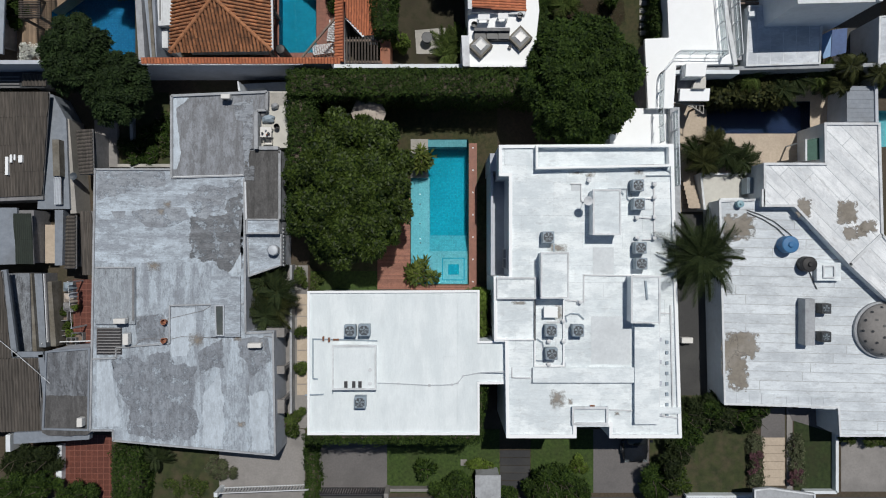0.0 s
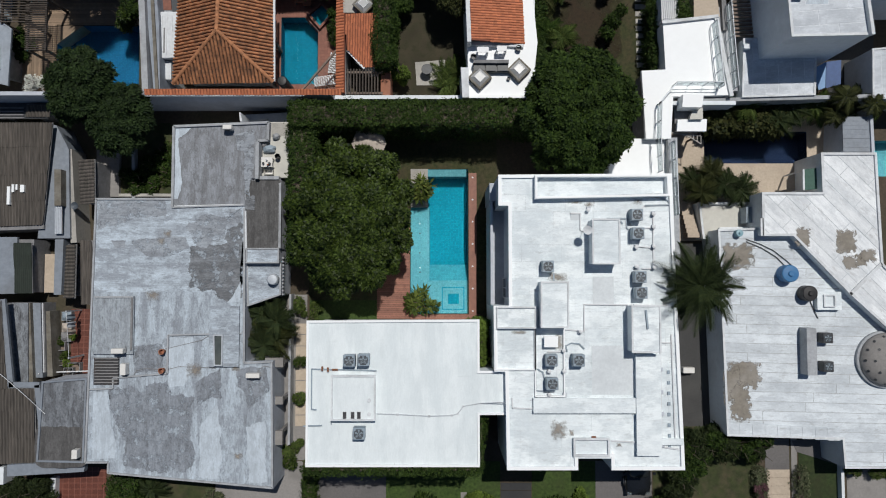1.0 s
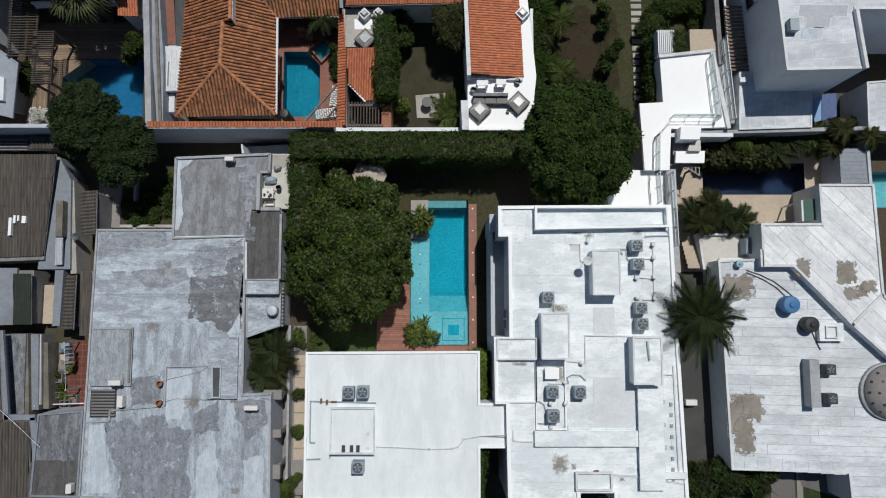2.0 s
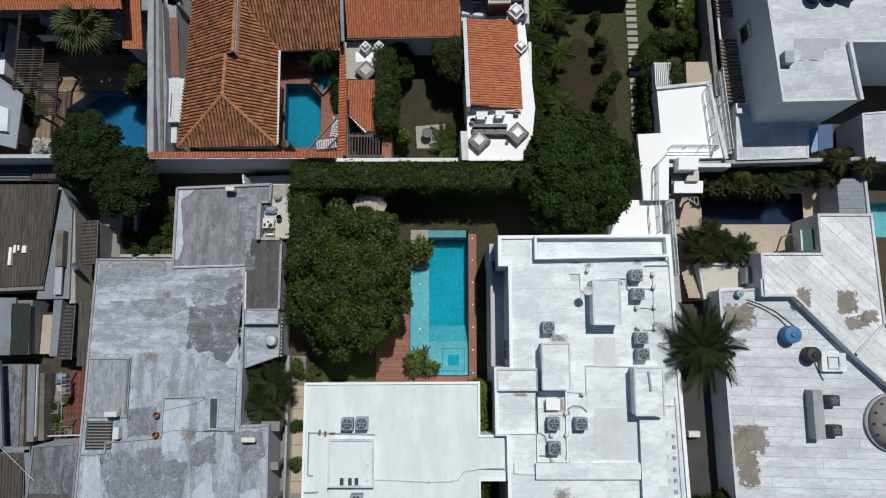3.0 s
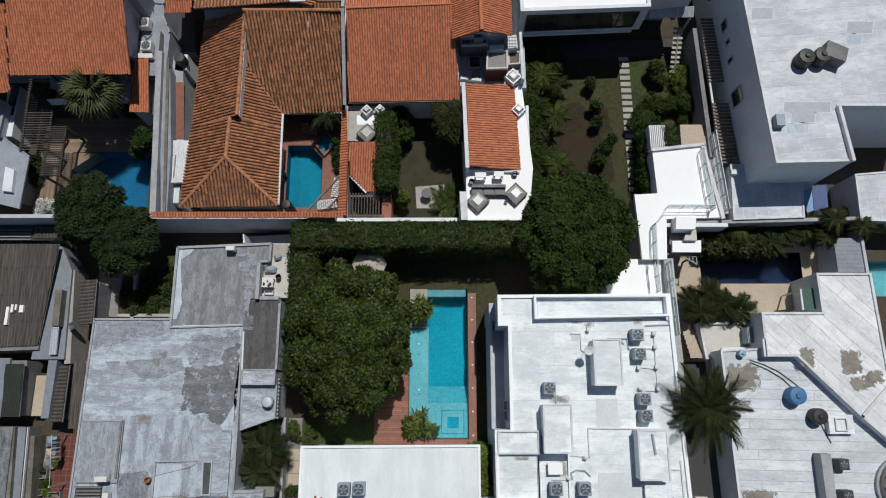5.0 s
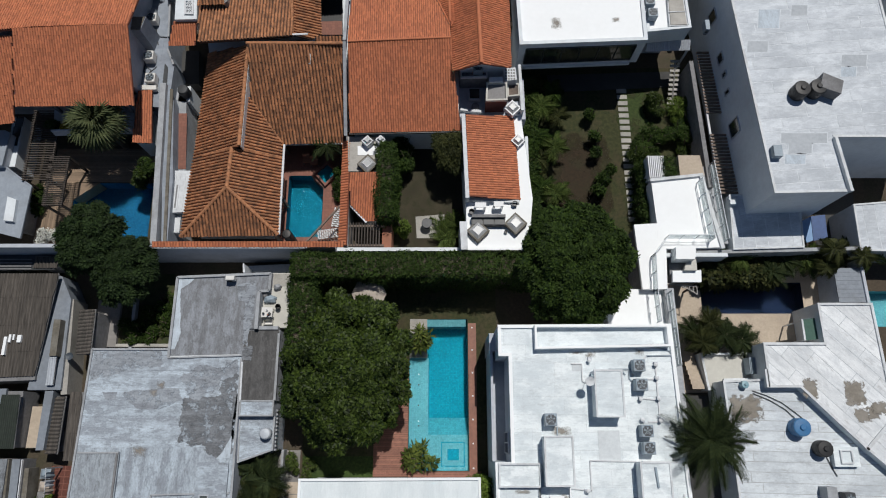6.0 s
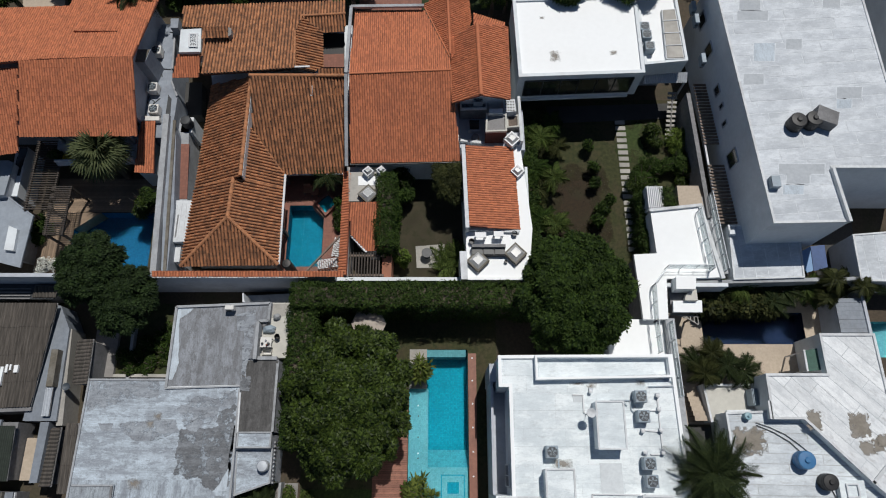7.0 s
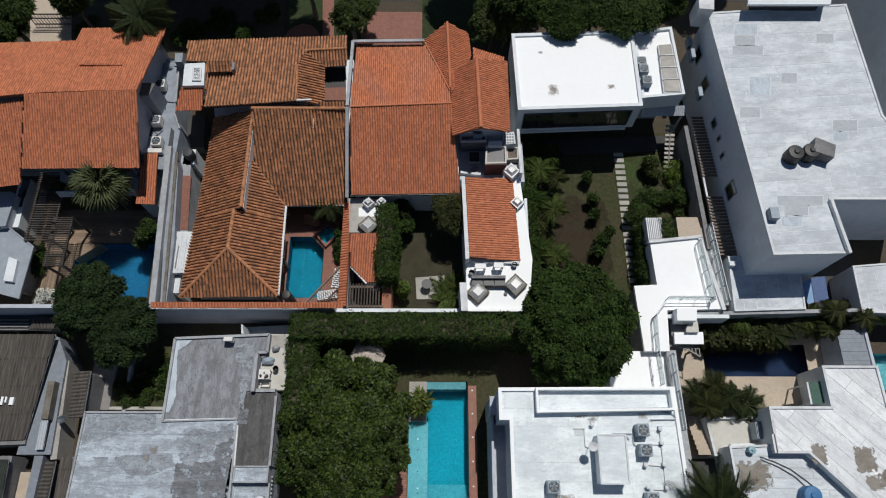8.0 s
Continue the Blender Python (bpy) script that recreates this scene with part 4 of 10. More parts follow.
for k in range(8):
    lamp = thing("deck_light", "small round white light set in the pool edge", "light", (2.08, 7.03, 0.045), "pool edge lights")
    lamp.location.y -= k * 1.55
    y = lamp.location.y
    part("lens", lathe(B(), lamp.location.x, y, [(0.06, 0.045), (0.06, 0.06), (0.045, 0.065)], 10), "white_metal", lamp)
cut_sheet("court_floor", (15.96, 2.59, 29.91, 11.83), 0.03, "sandstone", "pale sandstone court round the navy pool", "paving")

# side passage west of the garage
slab("passage", [(-11.16, -1.14), (-9.39, -1.14), (-9.39, -12.46), (-11.16, -12.46)], "concrete", "worn concrete side passage", "paving", 0.02)
for k in range(9):
    x0, y0, x1, y1 = -10.14, -10.18, -9.43, -3.10
    h = (y1 - y0) / 9
    st = new("stepping_tile", finish(box(B(), x0, y0 + k * h + 0.03, x1, y0 + (k + 1) * h - 0.03, 0, 0.05), "stepping_tile", "sandstone"))
    tagged(st, "pale yellow sandstone stepping tile in the side passage", "paving stone", "side passage tiles")

# front yards
slab("drive_west", [(-15.56, -12.54), (-9.59, -12.54), (-9.59, -18.04), (-15.56, -18.04)], "concrete", "worn grey concrete driveway", "driveway", 0.02)
slab("garden_west", [(-20.99, -12.93), (-15.56, -12.93), (-15.56, -18.04), (-20.99, -18.04)], "patchy_grass", "dry front garden with bare soil", "lawn", 0.02)
slab("drive_garage", [(-8.61, -13.01), (-3.89, -13.01), (-3.89, -16.94), (-8.61, -16.94)], "driveway", "dark grey paved garage driveway", "driveway", 0.03)
# Black strip on the ground stands for the shade at the gate.
slab("gate_shade", [(-8.80, -16.94), (-3.85, -16.94), (-3.85, -18.04), (-8.80, -18.04)], "asphalt", "black strip for the shade at the gate", "paving", 0.025)
slab("lawn_front", [(-3.89, -12.54), (3.93, -12.54), (3.93, -16.94), (-3.89, -16.94)], "grass", "short green front lawn", "lawn", 0.035)
slab("lawn_mid", [(6.09, -12.54), (10.45, -12.54), (10.45, -16.94), (6.09, -16.94)], "grass", "short green front lawn", "lawn", 0.035)
slab("drive_east", [(10.45, -12.54), (14.31, -12.54), (14.31, -16.94), (10.45, -16.94)], "driveway", "grey paved driveway", "driveway", 0.03)
slab("lawn_east", [(14.38, -10.18), (21.46, -10.18), (21.46, -16.94), (14.38, -16.94)], "patchy_grass", "patchy green front lawn", "lawn", 0.03)
slab("lawn_far_east", [(24.4, -11.75), (27.43, -11.75), (27.43, -16.78), (24.4, -16.78)], "shaded_grass", "short green lawn behind a white wall", "lawn", 0.03)
# Pale porch given the darker driveway colour as the shadow of the house.
slab("porch_floor", [(23.95, -11.15), (27.44, -10.84), (27.44, -12.88), (24.26, -11.90)], "driveway", "grey porch paving coloured dark for the house shade", "paving", 0.05)
slab("entry_path", [(22.10, -11.03), (23.75, -11.03), (23.75, -13.54), (22.10, -13.54)], "driveway", "grey paved entry path", "paving", 0.045)
slab("path_east", [(23.89, -10.96), (24.29, -10.96), (24.29, -16.78), (23.89, -16.78)], "concrete", "narrow grey kerb path", "paving", 0.04)
slab("drive_far_east", [(27.67, -12.93), (33.64, -12.93), (33.64, -16.86), (27.67, -16.86)], "concrete", "pale concrete driveway", "driveway", 0.03)
slab("red_path", [(-26.57, -12.93), (-23.03, -12.93), (-23.03, -18.04), (-26.57, -18.04)], "red_floor", "red clay tiled front path", "paving", 0.03)
slab("alley_east", [(14.38, 2.40), (20.28, 2.40), (20.28, -10.65), (14.38, -10.65)], "asphalt", "dark concrete alley between the houses", "paving", 0.02)
slab("laundry_floor", [(-25.70, -2.12), (-24.41, -2.12), (-24.41, -7.03), (-25.70, -7.03)], "red_floor", "red clay tiled laundry yard", "paving", 0.04)
# Dark soil colour stands for the shade between the sheds.
slab("yard_west", [(-33.17, 3.18), (-25.70, 3.18), (-25.70, -7.03), (-33.17, -7.03)], "soil", "back yard concrete coloured dark for the shaded gaps", "paving", 0.02)
slab("yard_slab", [(-24.09, 9.21), (-22.49, 9.21), (-22.49, 5.66), (-24.09, 5.66)], "concrete", "bare concrete slab in the back yard", "paving", 0.3)
slab("garden_rear_west", [(-22.75, 10.26), (-18.82, 10.26), (-18.82, 5.66), (-22.75, 5.66)], "dry_grass", "shaded weedy rear garden", "lawn", 0.02)

for row in range(5):
    y0 = -13.99 - row * 0.53
    st = new("path_slab", finish(box(B(), 3.97, y0 - 0.49, 6.05, y0, 0, 0.06), "path_slab", "slab_dark"))
    tagged(st, "dark grey stone slab of the front path", "paving stone", "front path slabs")
for row in range(6):
    y0 = -13.1 - row * 0.56
    st = new("path_slab", finish(box(B(), 22.2, y0 - 0.54, 23.75, y0, 0, 0.05), "path_slab", "sandstone"))
    tagged(st, "pale sandstone slab of the front path", "paving stone", "sandstone path slabs")

# rear plots across the boundary
slab("lawn_north", [(6.39, 27.49), (19.53, 27.49), (19.48, 13.56), (5.97, 13.56)], "dry_grass", "dry brown-green rear lawn with stepping stones", "lawn", 0.02)
setting("lawn_patch", prism(B(), ragged((13.47, 21.96, 15.95, 25.68), 6, 0.3, 33), 0.0, 0.035), "lawn_green", "greener patch of the rear lawn", "lawn")
setting("soil_patch", prism(B(), ragged((7.87, 14.85, 12.73, 21.72), 6, 0.4, 34), 0.0, 0.028), "soil_patch", "bare brown soil patch of the rear lawn", "soil")
# Veranda paving coloured asphalt-dark, which puts its shade into the floor.
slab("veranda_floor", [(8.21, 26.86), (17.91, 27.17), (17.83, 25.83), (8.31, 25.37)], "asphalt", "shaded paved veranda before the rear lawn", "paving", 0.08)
cut_sheet("brick_patio", (-12.46, 12.93, -7.00, 21.96), 0.03, "brick_floor", "red brick pool patio", "paving")
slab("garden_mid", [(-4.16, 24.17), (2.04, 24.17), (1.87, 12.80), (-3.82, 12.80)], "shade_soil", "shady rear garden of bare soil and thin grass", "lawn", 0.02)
slab("garden_terrace", [(-1.95, 15.20), (0.17, 15.38), (0.16, 13.56), (-1.84, 13.56)], "stone_pale", "pale stone garden terrace", "paving", 0.05)
planks("deck_blue_pool", (-29.0, 17.9, -21.4, 20.6), "grey_deck", "weathered brown timber deck by the blue pool", "x", 0.16)
planks("deck_blue_pool_side", (-29.6, 12.4, -27.25, 17.9), "grey_deck", "weathered brown timber deck by the blue pool", "y", 0.16)
slab("patio_front", [(-7.08, 39.56), (-1.77, 39.56), (-1.73, 36.07), (-6.92, 36.07)], "brick_floor", "red brick front patio", "paving", 0.03)
slab("front_path_red", [(-10.51, 40.92), (-9.52, 40.92), (-9.26, 36.66), (-10.22, 36.66)], "brick_floor", "narrow red brick garden path", "paving", 0.04)
slab("front_lawn_north", [(-13.83, 40.92), (-7.14, 40.92), (-6.94, 36.54), (-13.44, 36.54)], "shaded_grass", "shaded green front garden", "lawn", 0.02)
slab("front_path_round", [(-13.56, 36.78), (-13.28, 37.43), (-12.74, 37.97), (-11.99, 38.28), (-11.29, 38.10), (-10.77, 37.61), (-10.38, 36.78)], "brick_floor", "rounded red brick garden path", "paving", 0.04)
slab("front_lawn_mid", [(-1.78, 40.92), (6.00, 40.92), (5.81, 36.07), (-1.73, 36.07)], "shaded_grass", "green front garden", "lawn", 0.02)
slab("front_drive_north", [(-36.14, 40.92), (-32.52, 40.92), (-31.54, 36.19), (-35.05, 36.19)], "sandstone", "pale front driveway", "driveway", 0.03)
far_gate = thing("street_gate", "dark metal gate across the pale front driveway", "gate", (-34.82, 37.90, 0))
for h in (0.3, 1.0, 1.5):
    part("gate_rail", bar(B(), (-34.82, 37.90, h), (-31.03, 37.91, h), 0.08, 0.08), "dark_metal", far_gate)
for k in range(15):
    x = -34.82 + (3.79) * k / 14
    part("gate_bar", box(B(), x - 0.025, 37.88, x + 0.025, 37.92, 0.04, 1.5), "dark_metal", far_gate)
slab("street_south", [(-33.96, -17.25), (34.43, -17.25), (34.43, -24.33), (-33.96, -24.33)], "asphalt", "dark asphalt street before the houses", "road", 0.012)
slab("street_north", [(-43.88, 44.76), (43.47, 44.76), (42.40, 40.79), (-42.79, 40.79)], "asphalt", "dark asphalt street behind the gardens", "road", 0.015)

# stepping stones through the rear lawn
for k in range(22):
    t = k / 21
    x, y = 13.9 + 0.15 * t, 26.0 - 11.0 * t
    st = new("stepping_stone", finish(box(B(), x - 0.38, y - 0.17, x + 0.38, y + 0.17, 0, 0.07), "stepping_stone", "stone_pale"))
    st.rotation_euler.z = 0
    tagged(st, "pale rectangular stepping stone set in the lawn", "paving stone", "lawn stepping stones")


# ---- boundary walls ----
def wall(name, pts, z1, thick, material, label, z0=0.0):
    """A free-standing wall along a line of points."""
    bm = B()
    for (x0, y0), (x1, y1) in zip(pts, pts[1:]):
        bar(bm, (x0, y0, z0), (x1, y1, z0), thick, z1 - z0)
    return setting(name, bm, material, label, "wall")


wall("wall_north_west", [(-40, 11.83), (-7.15, 11.88)], 4.0, 0.25, "grey_wall", "tall grey rendered boundary wall")
wall("wall_north_mid", [(-7.15, 12.0), (5.9, 12.0)], 2.6, 0.25, "white_wall", "white boundary wall behind the hedge")
cop = thing("wall_coping", "row of clay tiles capping the boundary wall", "coping", (-13, 11.88, 4.0), kind="structure")
tile_slope(cop, [(-19.1, 11.76, 4.02), (-6.5, 11.76, 4.02), (-6.5, 12.10, 4.14), (-19.1, 12.10, 4.14)], "new_tile", 0.2, 0.28, name="coping_bed")
part("white_drip", bar(B(), (-19.1, 11.72, 3.9), (-8.9, 11.72, 3.9), 0.1, 0.1), "bright_roof", cop)
wall("wall_passage", [(-10.35, -1.08), (-10.35, -11.18)], 1.0, 0.15, "grey_lip", "white wall along the side passage")
wall("wall_garden_rear", [(-21.49, 10.06), (-21.38, 5.38)], 0.5, 0.2, "grey_lip", "grey rendered garden wall")
wall("wall_garden_foot", [(-22.39, 5.75), (-18.73, 5.75)], 0.5, 0.2, "stone_pale", "low pale garden kerb")
wall("wall_front_east", [(16.7, -17.0), (21.6, -17.0)], 0.6, 0.16, "white_wall", "low white front wall")
wall("wall_drive_east", [(27.12, -12.3), (27.12, -16.75), (24.9, -16.75)], 0.5, 0.2, "white_wall", "low white front wall")
wall("wall_th_east", [(-6.55, 12.1), (-6.75, 20.4)], 2.6, 0.3, "old_wall", "party wall between two rear patios")
wall("wall_th_west", [(-19.26, 11.89), (-20.00, 24.10)], 3.6, 0.4, "grey_lip", "stained grey party wall")
wall("wall_garden_west", [(6.1, 12.0), (6.1, 20.6)], 2.2, 0.2, "white_wall", "white garden wall under climbing plants")
wall("wall_garden_east", [(18.75, 16.43), (18.41, 26.42)], 2.8, 0.3, "old_wall", "mossy white garden wall")
wall("wall_pool_north", [(17.17, 11.70), (31.40, 12.07)], 2.9, 0.25, "grey_lip", "stained grey wall behind the navy pool")
wall("wall_pool_east", [(28.45, 11.89), (28.52, 8.33)], 2.5, 0.2, "grey_wall", "grey wall beside the pale pool")
pump = thing("pump_house", "low grey flat-roofed pump house beside the pool", "pump house", (27.5, 9.6, 0))
part("outer_wall", prism(B(), [(26.75, 10.65), (28.3, 10.65), (28.35, 8.45), (26.65, 8.45)], 0, 2.3), "grey_wall", pump)
for k in range(8):
    y0 = 8.39 + k * 0.294
    part("roof_panel", box(B(), 26.6, y0, 28.4, y0 + 0.285, 2.3, 2.38 + 0.012 * (k % 2)), "sheet_roof", pump)

# ---- white house with garage (south row) ----
def raised_box(parent, rect, z0, z1, name="roof_box", material="white_wall", top="white_roof", rim=0.0):
    x0, y0, x1, y1 = rect
    b = part(name, box(B(), x0, y0, x1, y1, z0, z1), material, parent)
    part("top", box(B(), x0 - 0.05, y0 - 0.05, x1 + 0.05, y1 + 0.05, z1, z1 + 0.06), top, b)
    if rim:
        part("rim", ring(B(), rect_pts(x0 - 0.05, y0 - 0.05, x1 + 0.05, y1 + 0.05), 0.1, z1 + 0.06, z1 + 0.06 + rim), "parapet", b)
    return b


ZG, ZR = 6.0, 6.4
garage = thing("garage_wing", "white garage wing with flat coated roof", "house", (-2.5, -7, 0))
outline = [(-8.14, -2.55), (2.18, -2.49), (2.18, -5.55), (3.75, -5.55), (3.75, -8.11), (2.18, -8.11), (2.18, -11.17), (-8.14, -11.17)]
part("outer_wall", prism(B(), [(x, min(y, -2.85)) for x, y in outline], 0, ZG - 0.3), "white_wall", garage)
part("roof_slab", prism(B(), outline, ZG - 0.3, ZG - 0.012), "garage_roof", garage)
felt_strips(garage, inset(outline, 0.03), ZG - 0.012, "garage_roof")
part("parapet", ring(B(), inset(outline, -0.02), 0.14, ZG - 0.06, ZG + 0.10), "bright_roof", garage)
hatch = raised_box(garage, (-6.54, -8.33, -4.01, -5.76), ZG, 6.42, "roof_hatch", "white_wall", "garage_roof", 0.10)
for x in (-5.78, -5.31, -4.94):
    part("hatch_vent", box(B(), x - 0.1, -8.25, x + 0.1, -7.87, 6.48, 6.54), "dark_metal", garage)
for p in ((-4.34, -7.20), (-4.34, -8.00)):
    part("hatch_drain", lathe(B(), *p, [(0.12, 6.48), (0.12, 6.52), (0.09, 6.53)], 14), "parapet", garage)
for a, b in ([(-7.87, -5.42), (-6.27, -5.45)], [(-7.83, -5.42), (-7.83, -7.80)], [(-7.83, -7.80), (-7.53, -7.83)], [(-8.31, -8.79), (-7.19, -8.75)], [(-6.27, -5.45), (-3.95, -5.52)], [(-6.64, -8.48), (-6.64, -8.69)]):
    part("roof_pipe", bar(B(), (*a, ZG + 0.02), (*b, ZG + 0.02), 0.07, 0.07), "ac_body", garage)
line = [(-3.95, -8.07), (-2.69, -8.11), (-0.82, -8.21), (0.54, -8.17), (0.89, -8.07), (1.23, -7.63), (2.18, -7.46), (3.71, -7.32), (5.52, -7.19)]
for a, b in zip(line, line[1:]):
    part("roof_cable", bar(B(), (*a, ZG + 0.02), (*b, ZG + (0.02 if b[0] < 3.7 else 0.44)), 0.045, 0.04), "zinc", garage)
for x, y in line[1:6]:
    part("cable_clip", box(B(), x - 0.07, y - 0.07, x + 0.07, y + 0.07, ZG, ZG + 0.05), "parapet", garage)
for x, y in [(-7.19, -5.38), (-6.85, -5.45)]:
    part("valve", box(B(), x - 0.05, y - 0.12, x + 0.05, y + 0.12, ZG + 0.02, ZG + 0.2), "rust", garage)
part("valve", box(B(), -6.61, -5.50, -6.27, -5.40, ZG + 0.02, ZG + 0.12), "rust", garage)

house = thing("white_house", "two-storey white house with patched flat roof", "house", (10, 0, 0))
outline = [(3.34, 6.17), (13.69, 6.24), (13.86, -0.64), (14.19, -11.23), (9.91, -11.23), (9.91, -10.48), (7.92, -10.48), (7.92, -11.23), (3.78, -11.23), (3.71, -5.49), (3.07, -5.49), (3.03, -1.65), (3.94, -1.65), (3.94, 4.35), (3.34, 4.35)]
flat_block(house, outline, 0, ZR, "white_wall", "white_roof", 0.14, 0.2, "bright_roof")
part("entrance_canopy", prism(B(), [(7.71, -9.43), (9.87, -9.43), (9.87, -10.58), (7.71, -10.58)], 6.38, 6.5), "white_roof", house)
# balcony in the west recess
part("balcony_floor", prism(B(), [(3.10, 4.71), (4.27, 4.71), (4.27, -1.79), (3.10, -1.79)], 3.0, 3.2), "grey_wall", house)
part("balcony_wall", prism(B(), [(3.02, -1.75), (3.17, -1.75), (3.17, 5.6), (3.02, 5.6)], 0, 4.15), "grey_wall", house)
part("balcony_end_wall", prism(B(), [(2.95, 4.9), (3.4, 4.9), (3.4, 6.0), (2.95, 6.0)], 0, 4.4), "grey_wall", house)
for y in (0.0,):
    window(house, (3.905, y), (3.905, y - 1.2), 3.3, 5.6, "balcony_door")
# north planter trough
part("planter_trough", ring(B(), [(5.47, 6.12), (13.40, 6.14), (13.43, 4.86), (5.47, 4.70)], 0.13, ZR, 6.95), "bright_roof", house)
part("trough_floor", prism(B(), [(5.72, 6.02), (13.45, 6.02), (13.45, 5.08), (5.72, 4.88)], ZR, 6.45), "white_roof", house)
# roof boxes
raised_box(house, (8.71, 0.85, 10.25, 3.41), ZR, 7.5, "duct_box", "white_wall", "white_roof", 0.05)
raised_box(house, (5.70, -2.82, 7.24, -0.23), ZR, 7.5, "duct_box", "white_wall", "white_roof", 0.05)
raised_box(house, (10.95, -4.26, 12.56, -1.61), ZR, 7.4, "lift_housing", "white_wall", "white_roof", 0.06)
part("lift_rail", bar(B(), (11.73, -1.84, 7.47), (11.83, -2.92, 7.47), 0.1, 0.1), "ac_body", house)
raised_box(house, (5.37, -7.87, 11.38, -7.07), ZR, 6.62, "raised_band", "white_wall", "white_roof")
raised_box(house, (11.38, -10.31, 12.74, -4.50), ZR, 6.72, "raised_band", "white_wall", "white_roof")
raised_box(house, (11.54, -9.71, 14.05, -9.44), ZR, 6.6, "raised_band", "white_wall", "white_roof")
raised_box(house, (3.22, -2.92, 5.50, -1.71), ZR, 6.55, "raised_band", "white_wall", "white_roof", 0.12)
raised_box(house, (6.00, -3.99, 6.71, -3.45), ZR, 6.8, "vent_box", "white_wall", "bright_roof")
part("low_parapet", ring(B(), [(5.42, -2.98), (7.22, -2.98), (7.22, -6.99), (5.42, -6.99)], 0.09, ZR, 6.58), "bright_roof", house)
part("low_parapet", ring(B(), [(3.09, -1.74), (5.50, -1.74), (5.50, -5.43), (3.09, -5.43)], 0.09, ZR, 6.58), "bright_roof", house)
part("low_parapet", ring(B(), [(7.65, -9.36), (9.79, -9.36), (9.79, -10.43), (7.65, -10.43)], 0.12, 6.5, 6.68), "parapet", house)
for a, b in ([(12.57, 4.01), (12.57, 0.54)], [(11.33, 3.00), (12.57, 3.00)], [(11.60, 1.89), (12.57, 1.82)], [(11.87, 0.57), (12.57, 0.57)], [(11.87, 4.15), (12.07, 4.35)], [(12.07, 4.35), (13.62, 4.42)], [(8.23, 3.88), (8.23, 2.87)], [(7.62, 3.88), (8.23, 3.88)], [(8.23, 2.87), (8.50, 2.80)], [(3.44, -1.89), (3.44, -2.93)], [(3.44, -2.93), (5.43, -3.03)], [(4.01, 4.38), (4.01, -1.65)], [(5.43, -3.03), (7.28, -3.03)], [(7.28, -3.03), (8.39, -3.14)], [(8.39, -1.55), (8.39, -3.17)], [(8.39, -1.55), (13.35, -1.62)], [(6.20, -4.35), (7.21, -4.35)], [(12.88, -4.42), (12.88, -9.91)], [(12.88, -9.91), (14.02, -10.08)], [(4.11, -7.05), (4.11, -7.65)], [(4.11, -7.65), (5.33, -7.69)], [(5.33, -7.69), (5.33, -7.05)], [(12.68, -3.81), (13.55, -3.84)], [(13.55, -3.34), (13.69, -9.74)], [(9.91, -9.57), (11.50, -9.64)]):
    part("roof_pipe", bar(B(), (*a, ZR + 0.01), (*b, ZR + 0.01), 0.07, 0.08), "white_metal", house)
for p in ([(12.54, 3.82), (12.54, 3.05), (12.54, 1.88), (12.54, 0.64), (11.50, 1.84), (11.50, 0.70), (8.65, 4.06), (8.15, -3.15), (6.27, -5.47), (7.14, -5.47), (6.27, -6.84), (7.14, -4.26)]):
    part("vent_cap", lathe(B(), *p, [(0.08, ZR), (0.08, ZR + 0.25), (0.12, ZR + 0.25), (0.12, ZR + 0.3), (0.04, ZR + 0.33)], 10), "white_metal", house)
for k in range(8):
    ax, ay = 13.35, -5.55
    part("roof_anchor", box(B(), ax - 0.08, ay - 0.1 - k * 0.62, ax + 0.08, ay + 0.1 - k * 0.62, ZR, ZR + 0.08), "ac_body", house)
for line_ in ([(9.81, 3.57), (10.99, 3.57), (10.99, 3.00), (11.26, 2.80)], [(12.07, 4.35), (13.62, 4.38), (13.48, 4.65), (13.01, 4.79)], [(7.38, -4.35), (7.28, -4.01), (7.62, -3.84), (8.09, -3.88), (8.39, -4.18)], [(5.50, -3.07), (5.50, -6.64), (6.00, -6.67)], [(7.21, -3.03), (7.21, -6.98)], [(6.61, 0.30), (6.61, -0.17)], [(5.60, -5.36), (5.93, -5.56), (6.00, -5.90)], [(10.52, 3.57), (10.75, 3.24)], [(11.33, -1.55), (11.39, -4.52)]):
    for a, b in zip(line_, line_[1:]):
        part("roof_pipe", bar(B(), (*a, ZR + 0.02), (*b, ZR + 0.02), 0.07, 0.07), "ac_body", house)
dish = part("satellite_dish", lathe(B(), 8.34, 2.76, [(0.05, 7.72), (0.2, 7.8), (0.27, 7.88), (0.26, 7.9), (0.1, 7.82), (0.02, 7.8)], 18), "parapet", house, "white dish on a mast")
part("mast", lathe(B(), 8.34, 2.76, [(0.015, ZR), (0.015, 7.74)], 8), "ac_dark", dish)
for p in [(12.57, 3.88), (12.57, 3.07), (11.53, 1.89), (12.57, 1.89), (11.56, 0.64), (12.57, 0.67), (12.88, -5.39), (12.88, -6.71), (12.91, -7.99), (12.91, -9.81), (6.27, -5.53), (7.18, -5.46), (7.18, -6.88), (6.27, -6.91), (8.09, -3.17), (8.70, 4.15)]:
    part("junction_box", box(B(), p[0] - 0.11, p[1] - 0.11, p[0] + 0.11, p[1] + 0.11, ZR, ZR + 0.16), "grey_wall", house)
for rc in ((8.93, -1.55, 10.18, 0.10), (7.65, 3.47, 8.19, 3.84), (8.83, -6.88, 11.26, -4.01)):
    part("felt_panel", box(B(), *rc, ZR - 0.01, ZR + 0.016), "pale_felt", house, "greyer rectangle of roofing felt")
